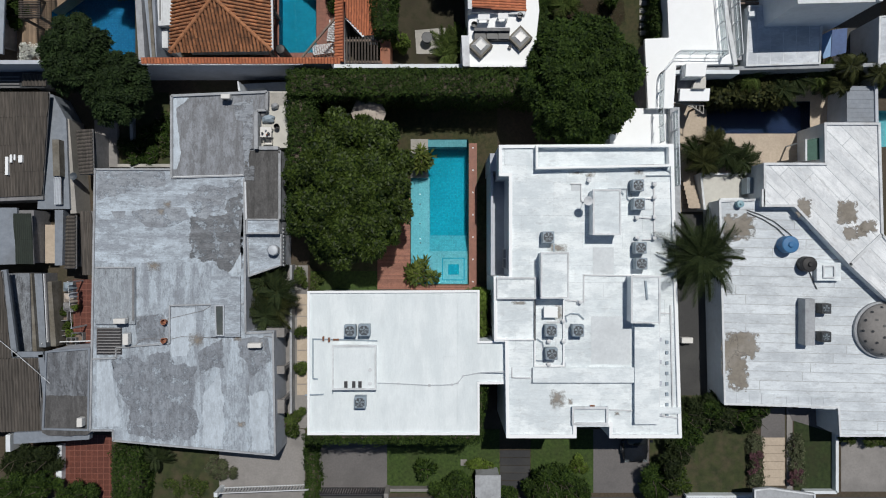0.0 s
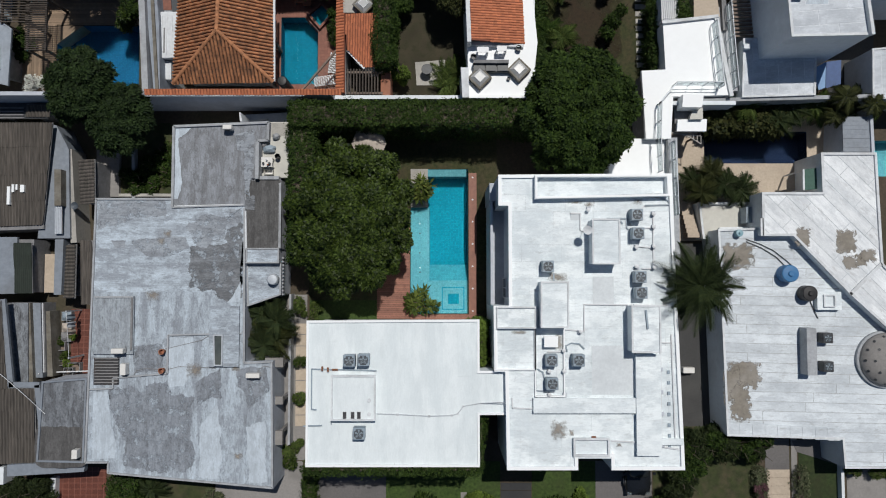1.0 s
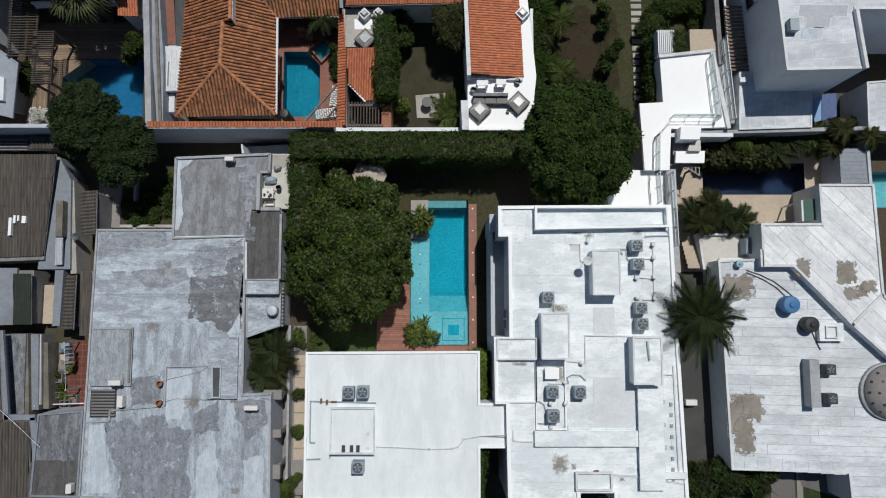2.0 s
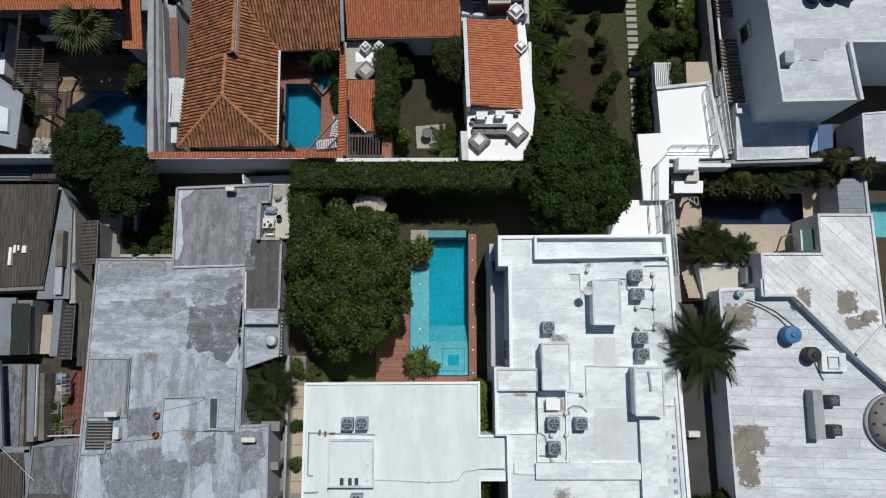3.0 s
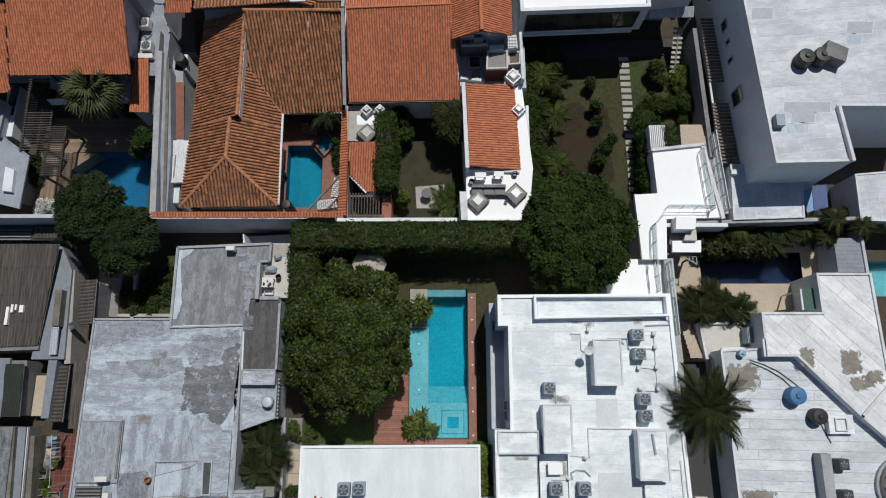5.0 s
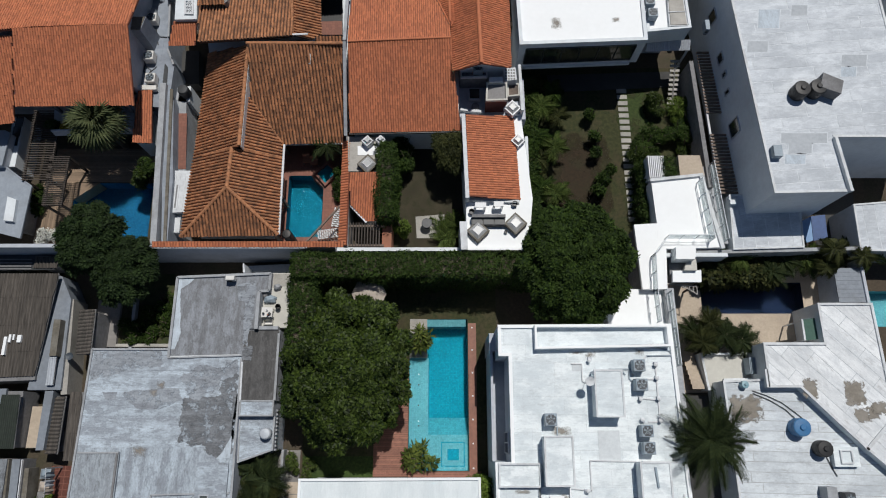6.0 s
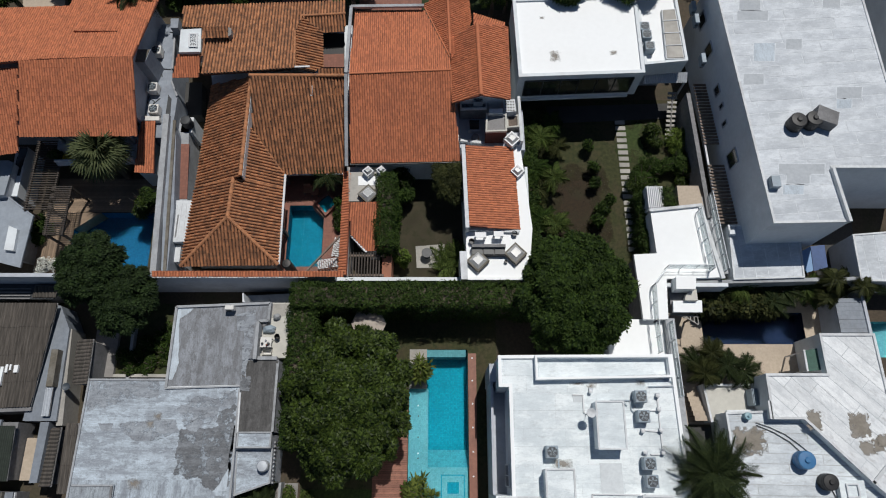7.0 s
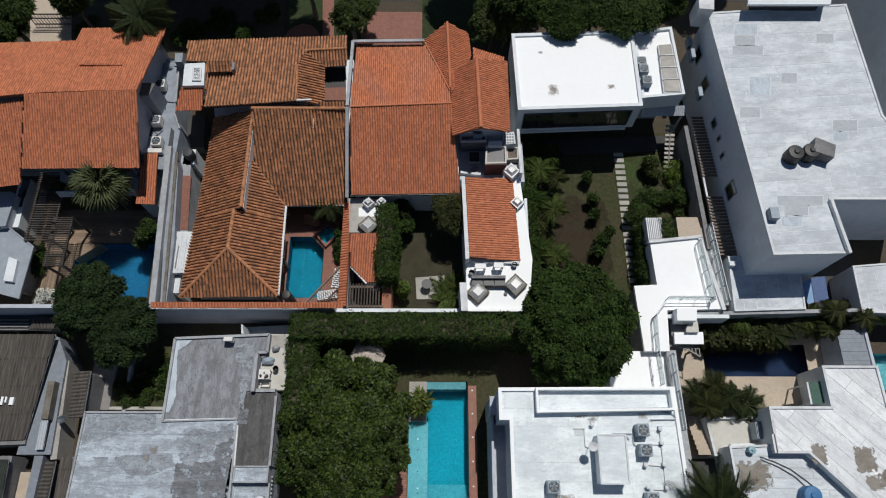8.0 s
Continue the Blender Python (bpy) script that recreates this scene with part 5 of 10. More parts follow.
for i, rc in enumerate(((8.43, 4.21, 9.10, 4.65), (7.48, 4.42, 8.43, 4.65), (11.39, 4.45, 11.93, 4.75), (6.67, -4.42, 7.28, -3.14), (6.14, -0.17, 7.55, 0.37), (6.37, -9.54, 7.35, -8.39), (7.42, -9.41, 7.75, -8.87), (11.06, 3.07, 11.36, 3.34), (3.94, -3.34, 4.99, -3.10), (12.00, 4.75, 13.18, 5.09), (10.18, -9.94, 10.52, -9.68))):
    part("rust_stain", prism(B(), ragged(rc, 7, 0.14, 60 + i), ZR - 0.01, ZR + 0.02), "stain", house, "brown water stain")
part("brick", box(B(), 8.74, -9.41, 9.01, -9.28, 6.5, 6.57), "rust", house, "loose red brick")


# ---- air conditioners ----
def condenser(at, turn=0.0, label="square grey rooftop air conditioner with round fan guard", body="ac_body", group="rooftop air conditioners", size=0.69, tall=0.72):
    ac = thing("air_conditioner", label, "air conditioner", at, group)
    x, y, z = at
    s = size / 2
    c = B()
    prism(c, inset(rect_pts(x - s, y - s, x + s, y + s), 0.0), z + 0.08, z + tall)
    bmesh.ops.bevel(c, geom=c.edges[:] , offset=0.03, segments=1, affect="EDGES")
    shell = part("casing", c, body, ac)
    w_ = B()
    prism(w_, rect_pts(x - s * 0.8, y - s * 0.8, x + s * 0.8, y + s * 0.8), z + tall - 0.01, z + tall + 0.012)
    bmesh.ops.bevel(w_, geom=[e for e in w_.edges if abs(e.verts[0].co.z - e.verts[1].co.z) > 0.01], offset=s * 0.3, segments=3, affect="EDGES")
    part("fan_well", w_, "ac_grille", shell)
    g = B()
    for rr in (0.25, 0.5, 0.74):
        n = 20
        for k in range(n):
            a, b = math.tau * k / n, math.tau * (k + 1) / n
            bar(g, (x + math.cos(a) * s * rr, y + math.sin(a) * s * rr, z + tall + 0.03), (x + math.cos(b) * s * rr, y + math.sin(b) * s * rr, z + tall + 0.03), 0.014, 0.012)
    for k in range(6):
        a = math.tau * k / 6
        bar(g, (x, y, z + tall + 0.035), (x + math.cos(a) * s * 0.84, y + math.sin(a) * s * 0.84, z + tall + 0.035), 0.02, 0.015)
    part("fan_guard", g, "ac_dark", ac)
    f = lathe(B(), x, y, [(s * 0.2, z + tall + 0.013), (s * 0.2, z + tall + 0.028)], 12)
    for k in range(5):
        a = math.tau * k / 5 + 0.3
        bar(f, (x, y, z + tall + 0.015), (x + math.cos(a) * s * 0.66, y + math.sin(a) * s * 0.66, z + tall + 0.015), 0.1, 0.008)
    part("fan_blades", f, "ac_body", ac)
    for i, k in ((-1, -1), (1, -1), (1, 1), (-1, 1)):
        part("foot", box(B(), x + i * s * 0.75 - 0.06, y + k * s * 0.75 - 0.06, x + i * s * 0.75 + 0.06, y + k * s * 0.75 + 0.06, z, z + 0.08), "dark_metal", ac)
    return ac


unit = condenser((6.18, 0.69, ZR))
for p in ([(11.44, 3.74), (11.50, 2.64), (11.60, 0.07), (11.64, -0.86), (6.35, -4.79), (6.38, -6.15), (7.93, -4.79)]):
    copy_thing(unit, pose(*p, ZR))
for p in ((-5.52, -4.85), (-4.68, -4.82), (-4.92, -9.10)):
    copy_thing(unit, pose(*p, ZG))

# ---- parked car on the east drive ----
def car(at, turn):
    body = thing("car", "black saloon car parked nose-out on the drive", "car", at)
    body.rotation_euler.z = radians(turn)
    m = Matrix.Translation(at) @ Matrix.Rotation(radians(turn), 4, "Z")

    def put(name, bm, material, parent=body, smooth=False):
        ob = new(name, finish(bm, name, material, smooth))
        ob.parent = parent
        if smooth:
            sub_ = ob.modifiers.new("round", "SUBSURF")
            sub_.levels = sub_.render_levels = 2
        return ob

    def loft(sections):
        bm = B()
        rows = [[bm.verts.new(p) for p in s] for s in sections]
        for a, b in zip(rows, rows[1:]):
            for k in range(len(a)):
                bm.faces.new((a[k], a[(k + 1) % len(a)], b[(k + 1) % len(a)], b[k]))
        bm.faces.new(rows[0][::-1])
        bm.faces.new(rows[-1])
        return bm

    def cross(y, w, z0, z1, r=0.12):
        return [(-w, y, z0), (w, y, z0), (w + 0.02, y, (z0 + z1) / 2), (w - r, y, z1), (-w + r, y, z1), (-w - 0.02, y, (z0 + z1) / 2)]
    put("body", loft([cross(-2.2, 0.70, 0.35, 0.62), cross(-2.05, 0.84, 0.25, 0.78), cross(-0.9, 0.88, 0.22, 0.92), cross(0.9, 0.88, 0.22, 0.95), cross(1.9, 0.85, 0.25, 0.9), cross(2.15, 0.72, 0.35, 0.7)]), "car_paint", smooth=True)
    put("cabin", loft([cross(-1.05, 0.72, 0.85, 0.95), cross(-0.35, 0.68, 0.85, 1.40), cross(0.8, 0.68, 0.85, 1.42), cross(1.55, 0.70, 0.85, 0.97)]), "dark_glass", smooth=True)
    put("roof", loft([cross(-0.32, 0.62, 1.38, 1.43), cross(0.75, 0.62, 1.40, 1.45)]), "car_paint")
    for i in (-1, 1):
        for y in (-1.35, 1.3):
            w = lathe(B(), 0, 0, [(0.2, -0.1), (0.31, -0.1), (0.32, 0.0), (0.31, 0.1), (0.2, 0.1)], 18)
            bmesh.ops.rotate(w, verts=w.verts, cent=(0, 0, 0), matrix=Matrix.Rotation(radians(90), 3, "Y"))
            bmesh.ops.translate(w, verts=w.verts, vec=(i * 0.8, y, 0.32))
            wheel = put("wheel", w, "black_tank")
            rim = lathe(B(), 0, 0, [(0.18, -0.11), (0.19, 0.0), (0.18, 0.11)], 12)
            bmesh.ops.rotate(rim, verts=rim.verts, cent=(0, 0, 0), matrix=Matrix.Rotation(radians(90), 3, "Y"))
            bmesh.ops.translate(rim, verts=rim.verts, vec=(i * 0.8, y, 0.32))
            put("rim", rim, "zinc", wheel)
        put("headlight", box(B(), i * 0.62 - 0.14, -2.16, i * 0.62 + 0.14, -2.0, 0.62, 0.74), "glass")
        put("tail_light", box(B(), i * 0.62 - 0.14, 2.0, i * 0.62 + 0.14, 2.12, 0.68, 0.8), "rust")
        put("mirror", box(B(), i * 0.98 - 0.09, -0.75, i * 0.98 + 0.09, -0.6, 0.92, 1.04), "car_paint")
    return body


car((13.17, -13.76, 0.03), 1.0).location.y += 1.35

# gate pier at the front
pier = thing("gate_pier", "white rendered gate pier with flat cap", "gate pier", (2.94, -15.73, 0))
part("shaft", prism(B(), [(2.23, -15.17), (3.77, -15.17), (3.77, -16.64), (2.23, -16.64)], 0, 1.75), "grey_lip", pier)
part("cap", prism(B(), inset([(2.23, -15.17), (3.77, -15.17), (3.77, -16.64), (2.23, -16.64)], -0.08), 1.75, 1.87), "grey_lip", pier)
sign = thing("drain_cover", "square grey concrete drain cover in the lawn", "drain cover", (1.41, -14.82, 0))
part("lid", box(B(), 1.22, -15.05, 1.65, -14.62, 0, 0.05), "concrete", sign)

# ---- grey house (west neighbour) ----
ZL = 3.1
grey = thing("grey_house", "single-storey house with weathered grey flat roof", "house", (-17, -4, 0))
body = [(-22.61, 5.23), (-17.64, 5.23), (-17.64, 4.68), (-12.84, 4.76), (-12.73, -5.38), (-10.94, -5.31), (-10.83, -13.43), (-21.44, -12.48), (-21.44, -11.82), (-22.91, -11.82), (-22.83, -7.28), (-22.72, -1.06)]
part("outer_wall", prism(B(), body, 0, ZL - 0.05), "grey_wall", grey)
part("roof", prism(B(), inset(body, 0.02), ZL - 0.046, ZL - 0.012), "grey_roof_south", grey)
felt_strips(grey, [(-22.58, 5.2), (-17.67, 5.2), (-17.67, 4.65), (-12.87, 4.73), (-12.81, -0.9), (-22.68, -0.9)], ZL - 0.012, "grey_roof")
felt_strips(grey, [(-22.68, -0.912), (-12.81, -0.912), (-12.76, -5.35), (-10.97, -5.28), (-10.86, -13.38), (-21.41, -12.45), (-21.41, -11.79), (-22.87, -11.79), (-22.80, -7.28)], ZL - 0.012, "grey_roof_south")
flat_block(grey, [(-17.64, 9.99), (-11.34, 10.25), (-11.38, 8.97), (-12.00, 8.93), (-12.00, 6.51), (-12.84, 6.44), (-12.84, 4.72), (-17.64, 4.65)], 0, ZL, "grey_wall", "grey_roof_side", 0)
flat_block(grey, [(-12.85, 6.41), (-10.54, 6.41), (-10.54, 1.94), (-12.74, 1.94)], 0, 3.08, "grey_wall", "dark_roof", 0)
flat_block(grey, [(-12.72, 1.94), (-10.60, 1.94), (-10.60, 0.99), (-12.72, 0.99)], 0, 3.15, "grey_wall", "grey_roof", 0.06, 0.1, "grey_lip")
flat_block(grey, [(-12.82, 0.96), (-10.57, 0.96), (-10.57, -1.07), (-12.71, -1.81)], 0, 2.7, "grey_wall", "grey_roof", 0.05, 0.1, "grey_lip")
edge = [(-17.54, 4.64), (-17.54, 9.90), (-11.37, 10.16), (-11.40, 8.99), (-12.02, 8.95), (-12.02, 6.51)]
for a, b in zip(edge, edge[1:]):
    part("roof_lip", bar(B(), (*a, ZL - 0.02), (*b, ZL - 0.02), 0.16, 0.16), "grey_lip", grey)
edge = [(-17.62, 5.15), (-22.51, 5.15), (-22.62, -1.06), (-22.73, -7.27), (-22.81, -11.73), (-21.34, -11.73), (-21.34, -12.39), (-10.86, -13.34), (-11.00, -5.37), (-12.76, -5.45), (-12.87, 4.57)]
for a, b in zip(edge, edge[1:]):
    part("roof_lip", bar(B(), (*a, ZL - 0.02), (*b, ZL - 0.02), 0.12, 0.11), "grey_lip", grey)
for i, (pts, m_, amp) in enumerate((([(-17.49, 9.84), (-16.43, 9.84), (-16.91, 9.40), (-17.27, 9.19), (-17.13, 7.54), (-16.98, 6.26), (-17.20, 5.16), (-17.49, 5.16)], "worn_pale", 0.08), ([(-13.54, 9.48), (-12.30, 9.70), (-12.37, 7.36), (-12.59, 5.31), (-12.88, 5.53), (-12.95, 8.27), (-13.39, 8.38)], "worn_mid", 0.1), ([(-12.88, 5.31), (-12.22, 5.31), (-12.22, 4.43), (-12.88, 4.50)], "worn_felt", 0.08))):
    part("worn_patch", prism(B(), worn_edge(pts, amp, 40 + i, (1.3, 0.5)), ZL - 0.01, ZL + 0.004 + 0.0015 * i), m_, grey, "worn patch of roofing felt")
part("roof_lip", bar(B(), (-10.56, 6.18, ZL - 0.02), (-10.56, 1.94, ZL - 0.02), 0.15, 0.14), "grey_lip", grey)
part("white_flashing", bar(B(), (-12.79, 4.35, ZL), (-12.72, 1.86, ZL), 0.1, 0.1), "parapet", grey)
part("white_flashing", bar(B(), (-17.54, 4.68, ZL), (-12.94, 4.79, ZL), 0.07, 0.05), "parapet", grey)
for line_ in ([(-17.84, -4.53), (-16.59, -4.24), (-15.50, -3.98), (-14.95, -3.62), (-13.85, -1.90)], [(-19.88, -6.25), (-19.66, -5.92), (-19.08, -5.77), (-18.06, -5.88)], [(-17.69, -5.85), (-16.96, -5.67), (-16.05, -5.70), (-14.58, -5.77)], [(-12.13, -6.32), (-11.77, -5.81), (-11.48, -5.63), (-10.96, -5.74)]):
    for a, b in zip(line_, line_[1:]):
        part("roof_cable", bar(B(), (*a, ZL + 0.01), (*b, ZL + 0.01), 0.035, 0.03), "old_wall", grey)
raised_box(grey, (-22.38, -4.81, -19.89, -1.19), ZL, 3.22, "roof_box", "grey_wall", "box_felt", 0)
part("roof_lip", bar(B(), (-19.95, -4.6, 3.28), (-19.95, -1.22, 3.28), 0.12, 0.1), "old_wall", grey)
part("roof_lip", bar(B(), (-22.4, -1.2, 3.28), (-19.9, -1.2, 3.28), 0.1, 0.08), "grey_lip", grey)
raised_box(grey, (-14.93, -5.61, -13.11, -1.82), ZL, 3.25, "roof_box", "grey_wall", "grey_roof")
sky_l = part("skylight_frame", ring(B(), [(-14.68, -3.60), (-14.06, -3.60), (-14.06, -5.59), (-14.61, -5.59)], 0.08, 3.3, 3.45), "zinc", grey)
part("pane", prism(B(), inset([(-14.68, -3.60), (-14.06, -3.60), (-14.06, -5.59), (-14.61, -5.59)], 0.08), 3.3, 3.4), "skylight", sky_l)
for a, b in (([(-17.67, -3.65), (-12.92, -3.54)]), ([(-17.67, -3.65), (-17.67, -6.10)]), ([(-17.67, -6.10), (-21.14, -6.39)]), ([(-21.14, -6.39), (-21.14, -7.05)]), ([(-21.14, -7.05), (-22.67, -7.12)]), ([(-12.85, 4.75), (-17.60, 4.60)])):
    part("roof_kerb", bar(B(), (*a, ZL), (*b, ZL), 0.09, 0.11), "grey_lip", grey)


for i, (pts, m_, amp, stroke) in enumerate((
        ([(-16.39, 2.01), (-15.81, 2.05), (-15.30, 2.23), (-14.13, 2.31), (-14.05, 3.26), (-12.95, 3.48), (-12.95, -1.06), (-13.50, -1.43), (-14.49, -1.50), (-15.00, -0.77), (-16.25, -0.55), (-16.39, 0.40)], "worn_felt", 0.30, (0.5, 1.4)),
        ([(-16.36, 3.55), (-15.70, 4.06), (-13.98, 4.06), (-13.91, 4.35), (-13.03, 4.35), (-13.03, 3.55), (-13.98, 3.33), (-14.13, 2.38), (-15.81, 2.09), (-16.32, 2.52)], "worn_mid", 0.3, (0.5, 1.4)),
        ([(-22.43, 5.01), (-18.00, 5.09), (-17.93, 4.06), (-19.91, 3.92), (-21.52, 3.33), (-22.40, 3.04)], "worn_mid", 0.14, (0.5, 1.4)),
        ([(-21.52, 2.45), (-20.57, 2.49), (-20.57, 2.01), (-21.19, 1.94)], "worn_mid", 0.08, (0.4, 1.5)),
        ([(-20.20, 2.52), (-16.61, 2.67), (-16.47, 2.01), (-17.71, 1.35), (-19.10, 1.50), (-20.05, 2.01)], "worn_mid", 0.12, (0.4, 1.6)),
        ([(-21.30, -7.28), (-20.82, -7.06), (-19.10, -7.21), (-18.88, -6.84), (-17.86, -6.73), (-17.71, -7.28), (-16.06, -7.57), (-16.03, -9.48), (-15.95, -11.97), (-16.61, -12.26), (-19.18, -12.26), (-20.20, -11.89), (-20.42, -10.21), (-20.93, -9.11), (-21.26, -8.31)], "worn_grey", 0.25, (1.2, 0.6)),
        ([(-15.81, -6.62), (-14.34, -5.82), (-14.13, -7.65), (-14.78, -7.65), (-15.81, -8.16)], "worn_grey", 0.12, (1.3, 0.5)),
        ([(-13.32, -5.82), (-11.27, -5.67), (-11.20, -7.28), (-12.44, -8.38), (-12.73, -7.28), (-13.17, -6.99)], "worn_grey", 0.12, (1.3, 0.5)),
        ([(-22.40, -7.28), (-21.52, -7.28), (-21.22, -9.48), (-20.86, -10.58), (-20.93, -11.49), (-22.40, -11.53)], "worn_pale", 0.05, (1.2, 0.8)),
        ([(-17.64, -3.84), (-16.03, -3.77), (-15.99, -5.82), (-16.61, -6.92), (-17.57, -6.99)], "worn_pale", 0.06, (1.2, 0.8)),
        ([(-15.52, -9.48), (-14.42, -8.01), (-14.13, -10.94), (-14.34, -12.77), (-15.52, -12.62)], "worn_pale", 0.14, (1.3, 0.5)),
        ([(-12.59, -9.48), (-11.34, -9.11), (-11.27, -12.99), (-12.37, -13.06)], "worn_pale", 0.14, (1.3, 0.5)),
        ([(-19.91, -4.35), (-18.08, -4.21), (-18.00, -5.96), (-19.76, -6.04)], "worn_grey", 0.12, (1.3, 0.5)),
        ([(-13.91, -1.57), (-13.03, -1.50), (-13.10, -0.18), (-13.47, -1.06)], "worn_pale", 0.05, (1.3, 0.5)),
)):
    part("worn_patch", prism(B(), worn_edge(pts, amp, i + 1, stroke), ZL - 0.01, ZL + 0.004 + 0.0015 * i), m_, grey, "worn patch of roofing felt")
for i, rc in enumerate(((-18.08, 2.67, -17.57, 3.15), (-18.52, 2.16, -18.00, 2.67), (-19.25, -1.43, -18.30, -0.84), (-16.47, -6.40, -15.44, -5.38), (-13.61, -5.96, -13.03, -5.45), (-13.39, -11.67, -12.73, -11.09))):
    part("stain", prism(B(), ragged(rc, 6, 0.12, 4 + i), ZL - 0.01, ZL + 0.03), "stain", grey, "brown stain")
for k in range(9):
    a, b = [(-22.30, -5.15), (-20.81, -5.15)]
    part("patio_slat", bar(B(), (a[0], a[1] - k * 0.19, ZL + 0.02), (b[0], b[1] - k * 0.19, ZL + 0.02), 0.07, 0.14), "paver", grey)
# Dark sheet stands for the shade in the well below the slats.
part("well_shade_sheet", prism(B(), [(-22.43, -5.09), (-20.78, -5.09), (-20.78, -6.84), (-22.43, -6.84)], ZL - 0.02, ZL + 0.01), "dark_metal", grey)


def split_unit(rect, z, label="white wall-type air conditioner lying on the roof", tall=0.55, group="white air conditioners", skin="ac_white"):
    """A side-blowing outdoor unit, seen with its fan guard on the long south face."""
    x0, y0, x1, y1 = rect
    ac = thing("air_conditioner", label, "air conditioner", ((x0 + x1) / 2, (y0 + y1) / 2, z), group)
    c = box(B(), x0, y0, x1, y1, z + 0.06, z + tall)
    bmesh.ops.bevel(c, geom=c.edges[:], offset=0.025, segments=1, affect="EDGES")
    part("casing", c, skin, ac)
    g = B()
    cx, cz, rr = x0 + (x1 - x0) * 0.4, z + 0.06 + (tall - 0.06) / 2, min(tall * 0.38, (x1 - x0) * 0.3)
    for q in (1.0, 0.7, 0.4):
        for k in range(14):
            a, b = math.tau * k / 14, math.tau * (k + 1) / 14
            bar(g, (cx + math.cos(a) * rr * q, y0 - 0.03, cz + math.sin(a) * rr * q), (cx + math.cos(b) * rr * q, y0 - 0.03, cz + math.sin(b) * rr * q), 0.02, 0.015)
    part("fan_guard", g, "ac_dark", ac)
    for x in (x0 + 0.1, x1 - 0.1):
        part("foot", box(B(), x - 0.04, y0, x + 0.04, y1, z, z + 0.06), "dark_metal", ac)
    return ac


for rect in ((-12.51, -6.33, -11.64, -6.04), (-21.01, -4.77, -20.25, -4.45), (-20.50, -6.15, -20.14, -5.42), (-14.17, 9.58, -13.59, 9.87)):
    split_unit(rect, ZL + 0.14 if rect[3] > 6 else ZL + (0.18 if rect[3] > -5.1 and rect[0] < -20.5 and rect[1] > -5.2 else 0.0))
for p in ([(-17.95, -4.69), (-17.95, -5.89)]):
    pot = thing("clay_vent", "broken clay vent pot on the roof", "vent pot", (*p, ZL))
    part("pot", lathe(B(), *p, [(0.14, ZL), (0.17, ZL + 0.25), (0.19, ZL + 0.42), (0.15, ZL + 0.42), (0.12, ZL + 0.1)], 9), "clay", pot)

# roof terrace with stored things
ter = thing("roof_terrace", "small walled roof terrace with pale floor", "terrace", (-12.0, 8.5, 0))
part("floor", prism(B(), [(-12.15, 9.00), (-11.48, 9.00), (-11.48, 10.33), (-10.07, 10.33), (-10.07, 6.63), (-12.15, 6.63)], 0, 2.6), "cream_roof", ter)
part("terrace_wall", prism(B(), [(-12.11, 8.81), (-11.89, 8.81), (-11.89, 6.42), (-12.11, 6.42)], 2.6, 3.5), "grey_lip", ter)
part("terrace_wall", prism(B(), [(-12.19, 6.64), (-10.66, 6.64), (-10.66, 6.42), (-12.19, 6.42)], 2.6, 3.2), "grey_lip", ter)
part("terrace_fin", prism(B(), [(-13.33, 10.87), (-13.25, 10.87), (-13.11, 10.25), (-13.26, 10.25)], 0, 3.1), "parapet", ter)
part("back_slab", prism(B(), [(-13.80, 11.16), (-10.66, 11.32), (-10.62, 10.43), (-11.96, 10.43), (-11.98, 10.91), (-13.78, 10.71)], 0, 1.2), "ledge_grey", ter, "low grey slab behind the terrace")
# Thin grey sheet over the north corner of the terrace floor.
part("worn_floor", prism(B(), [(-11.40, 10.25), (-10.22, 10.25), (-10.29, 9.44), (-11.40, 9.29)], 2.59, 2.606), "stone_pale", ter, "grey corner of the floor")
tbl_t = thing("plastic_table", "white plastic table crowded with odds and ends", "table", (-11.42, 7.54, 2.6))
tx, ty = -11.42, 7.54
part("tabletop", box(B(), tx - 0.36, ty - 0.32, tx + 0.36, ty + 0.32, 3.26, 3.3), "ac_white", tbl_t)
for i, j in ((-1, -1), (1, -1), (1, 1), (-1, 1)):
    part("leg", box(B(), tx + i * 0.3 - 0.03, ty + j * 0.26 - 0.03, tx + i * 0.3 + 0.03, ty + j * 0.26 + 0.03, 2.6, 3.26), "ac_white", tbl_t)
for k, (dx, dy, r_, m_) in enumerate(((-0.2, -0.1, 0.07, "ac_dark"), (0.02, 0.1, 0.05, "zinc"), (0.2, -0.12, 0.09, "ac_dark"), (0.1, -0.2, 0.06, "clay"))):
    jar = thing("jar", "small dusty jar on the plastic table", "jar", (tx + dx, ty + dy, 3.3), "table jars")
    part("jar_body", lathe(B(), tx + dx, ty + dy, [(r_ * 0.8, 3.3), (r_, 3.34), (r_, 3.46), (r_ * 0.6, 3.5)], 12), m_, jar)
crate_t = thing("plastic_crate", "pale plastic crate on the roof terrace", "crate", (-11.42, 6.97, 2.6))
cx, cy = -11.42, 6.97
part("crate_wall", ring(B(), rect_pts(cx - 0.3, cy - 0.18, cx + 0.3, cy + 0.18), 0.04, 2.6, 2.9), "cream_roof", crate_t)
part("crate_base", box(B(), cx - 0.26, cy - 0.14, cx + 0.26, cy + 0.14, 2.6, 2.66), "ac_white", crate_t)
bk = thing("black_bucket", "black plastic bucket on the terrace", "bucket", (-10.81, 7.97, 2.6))
part("bucket_body", lathe(B(), -10.81, 7.97, [(0.12, 2.6), (0.17, 3.0), (0.18, 3.02), (0.15, 3.0), (0.11, 2.7)], 14), "black_tank", bk)
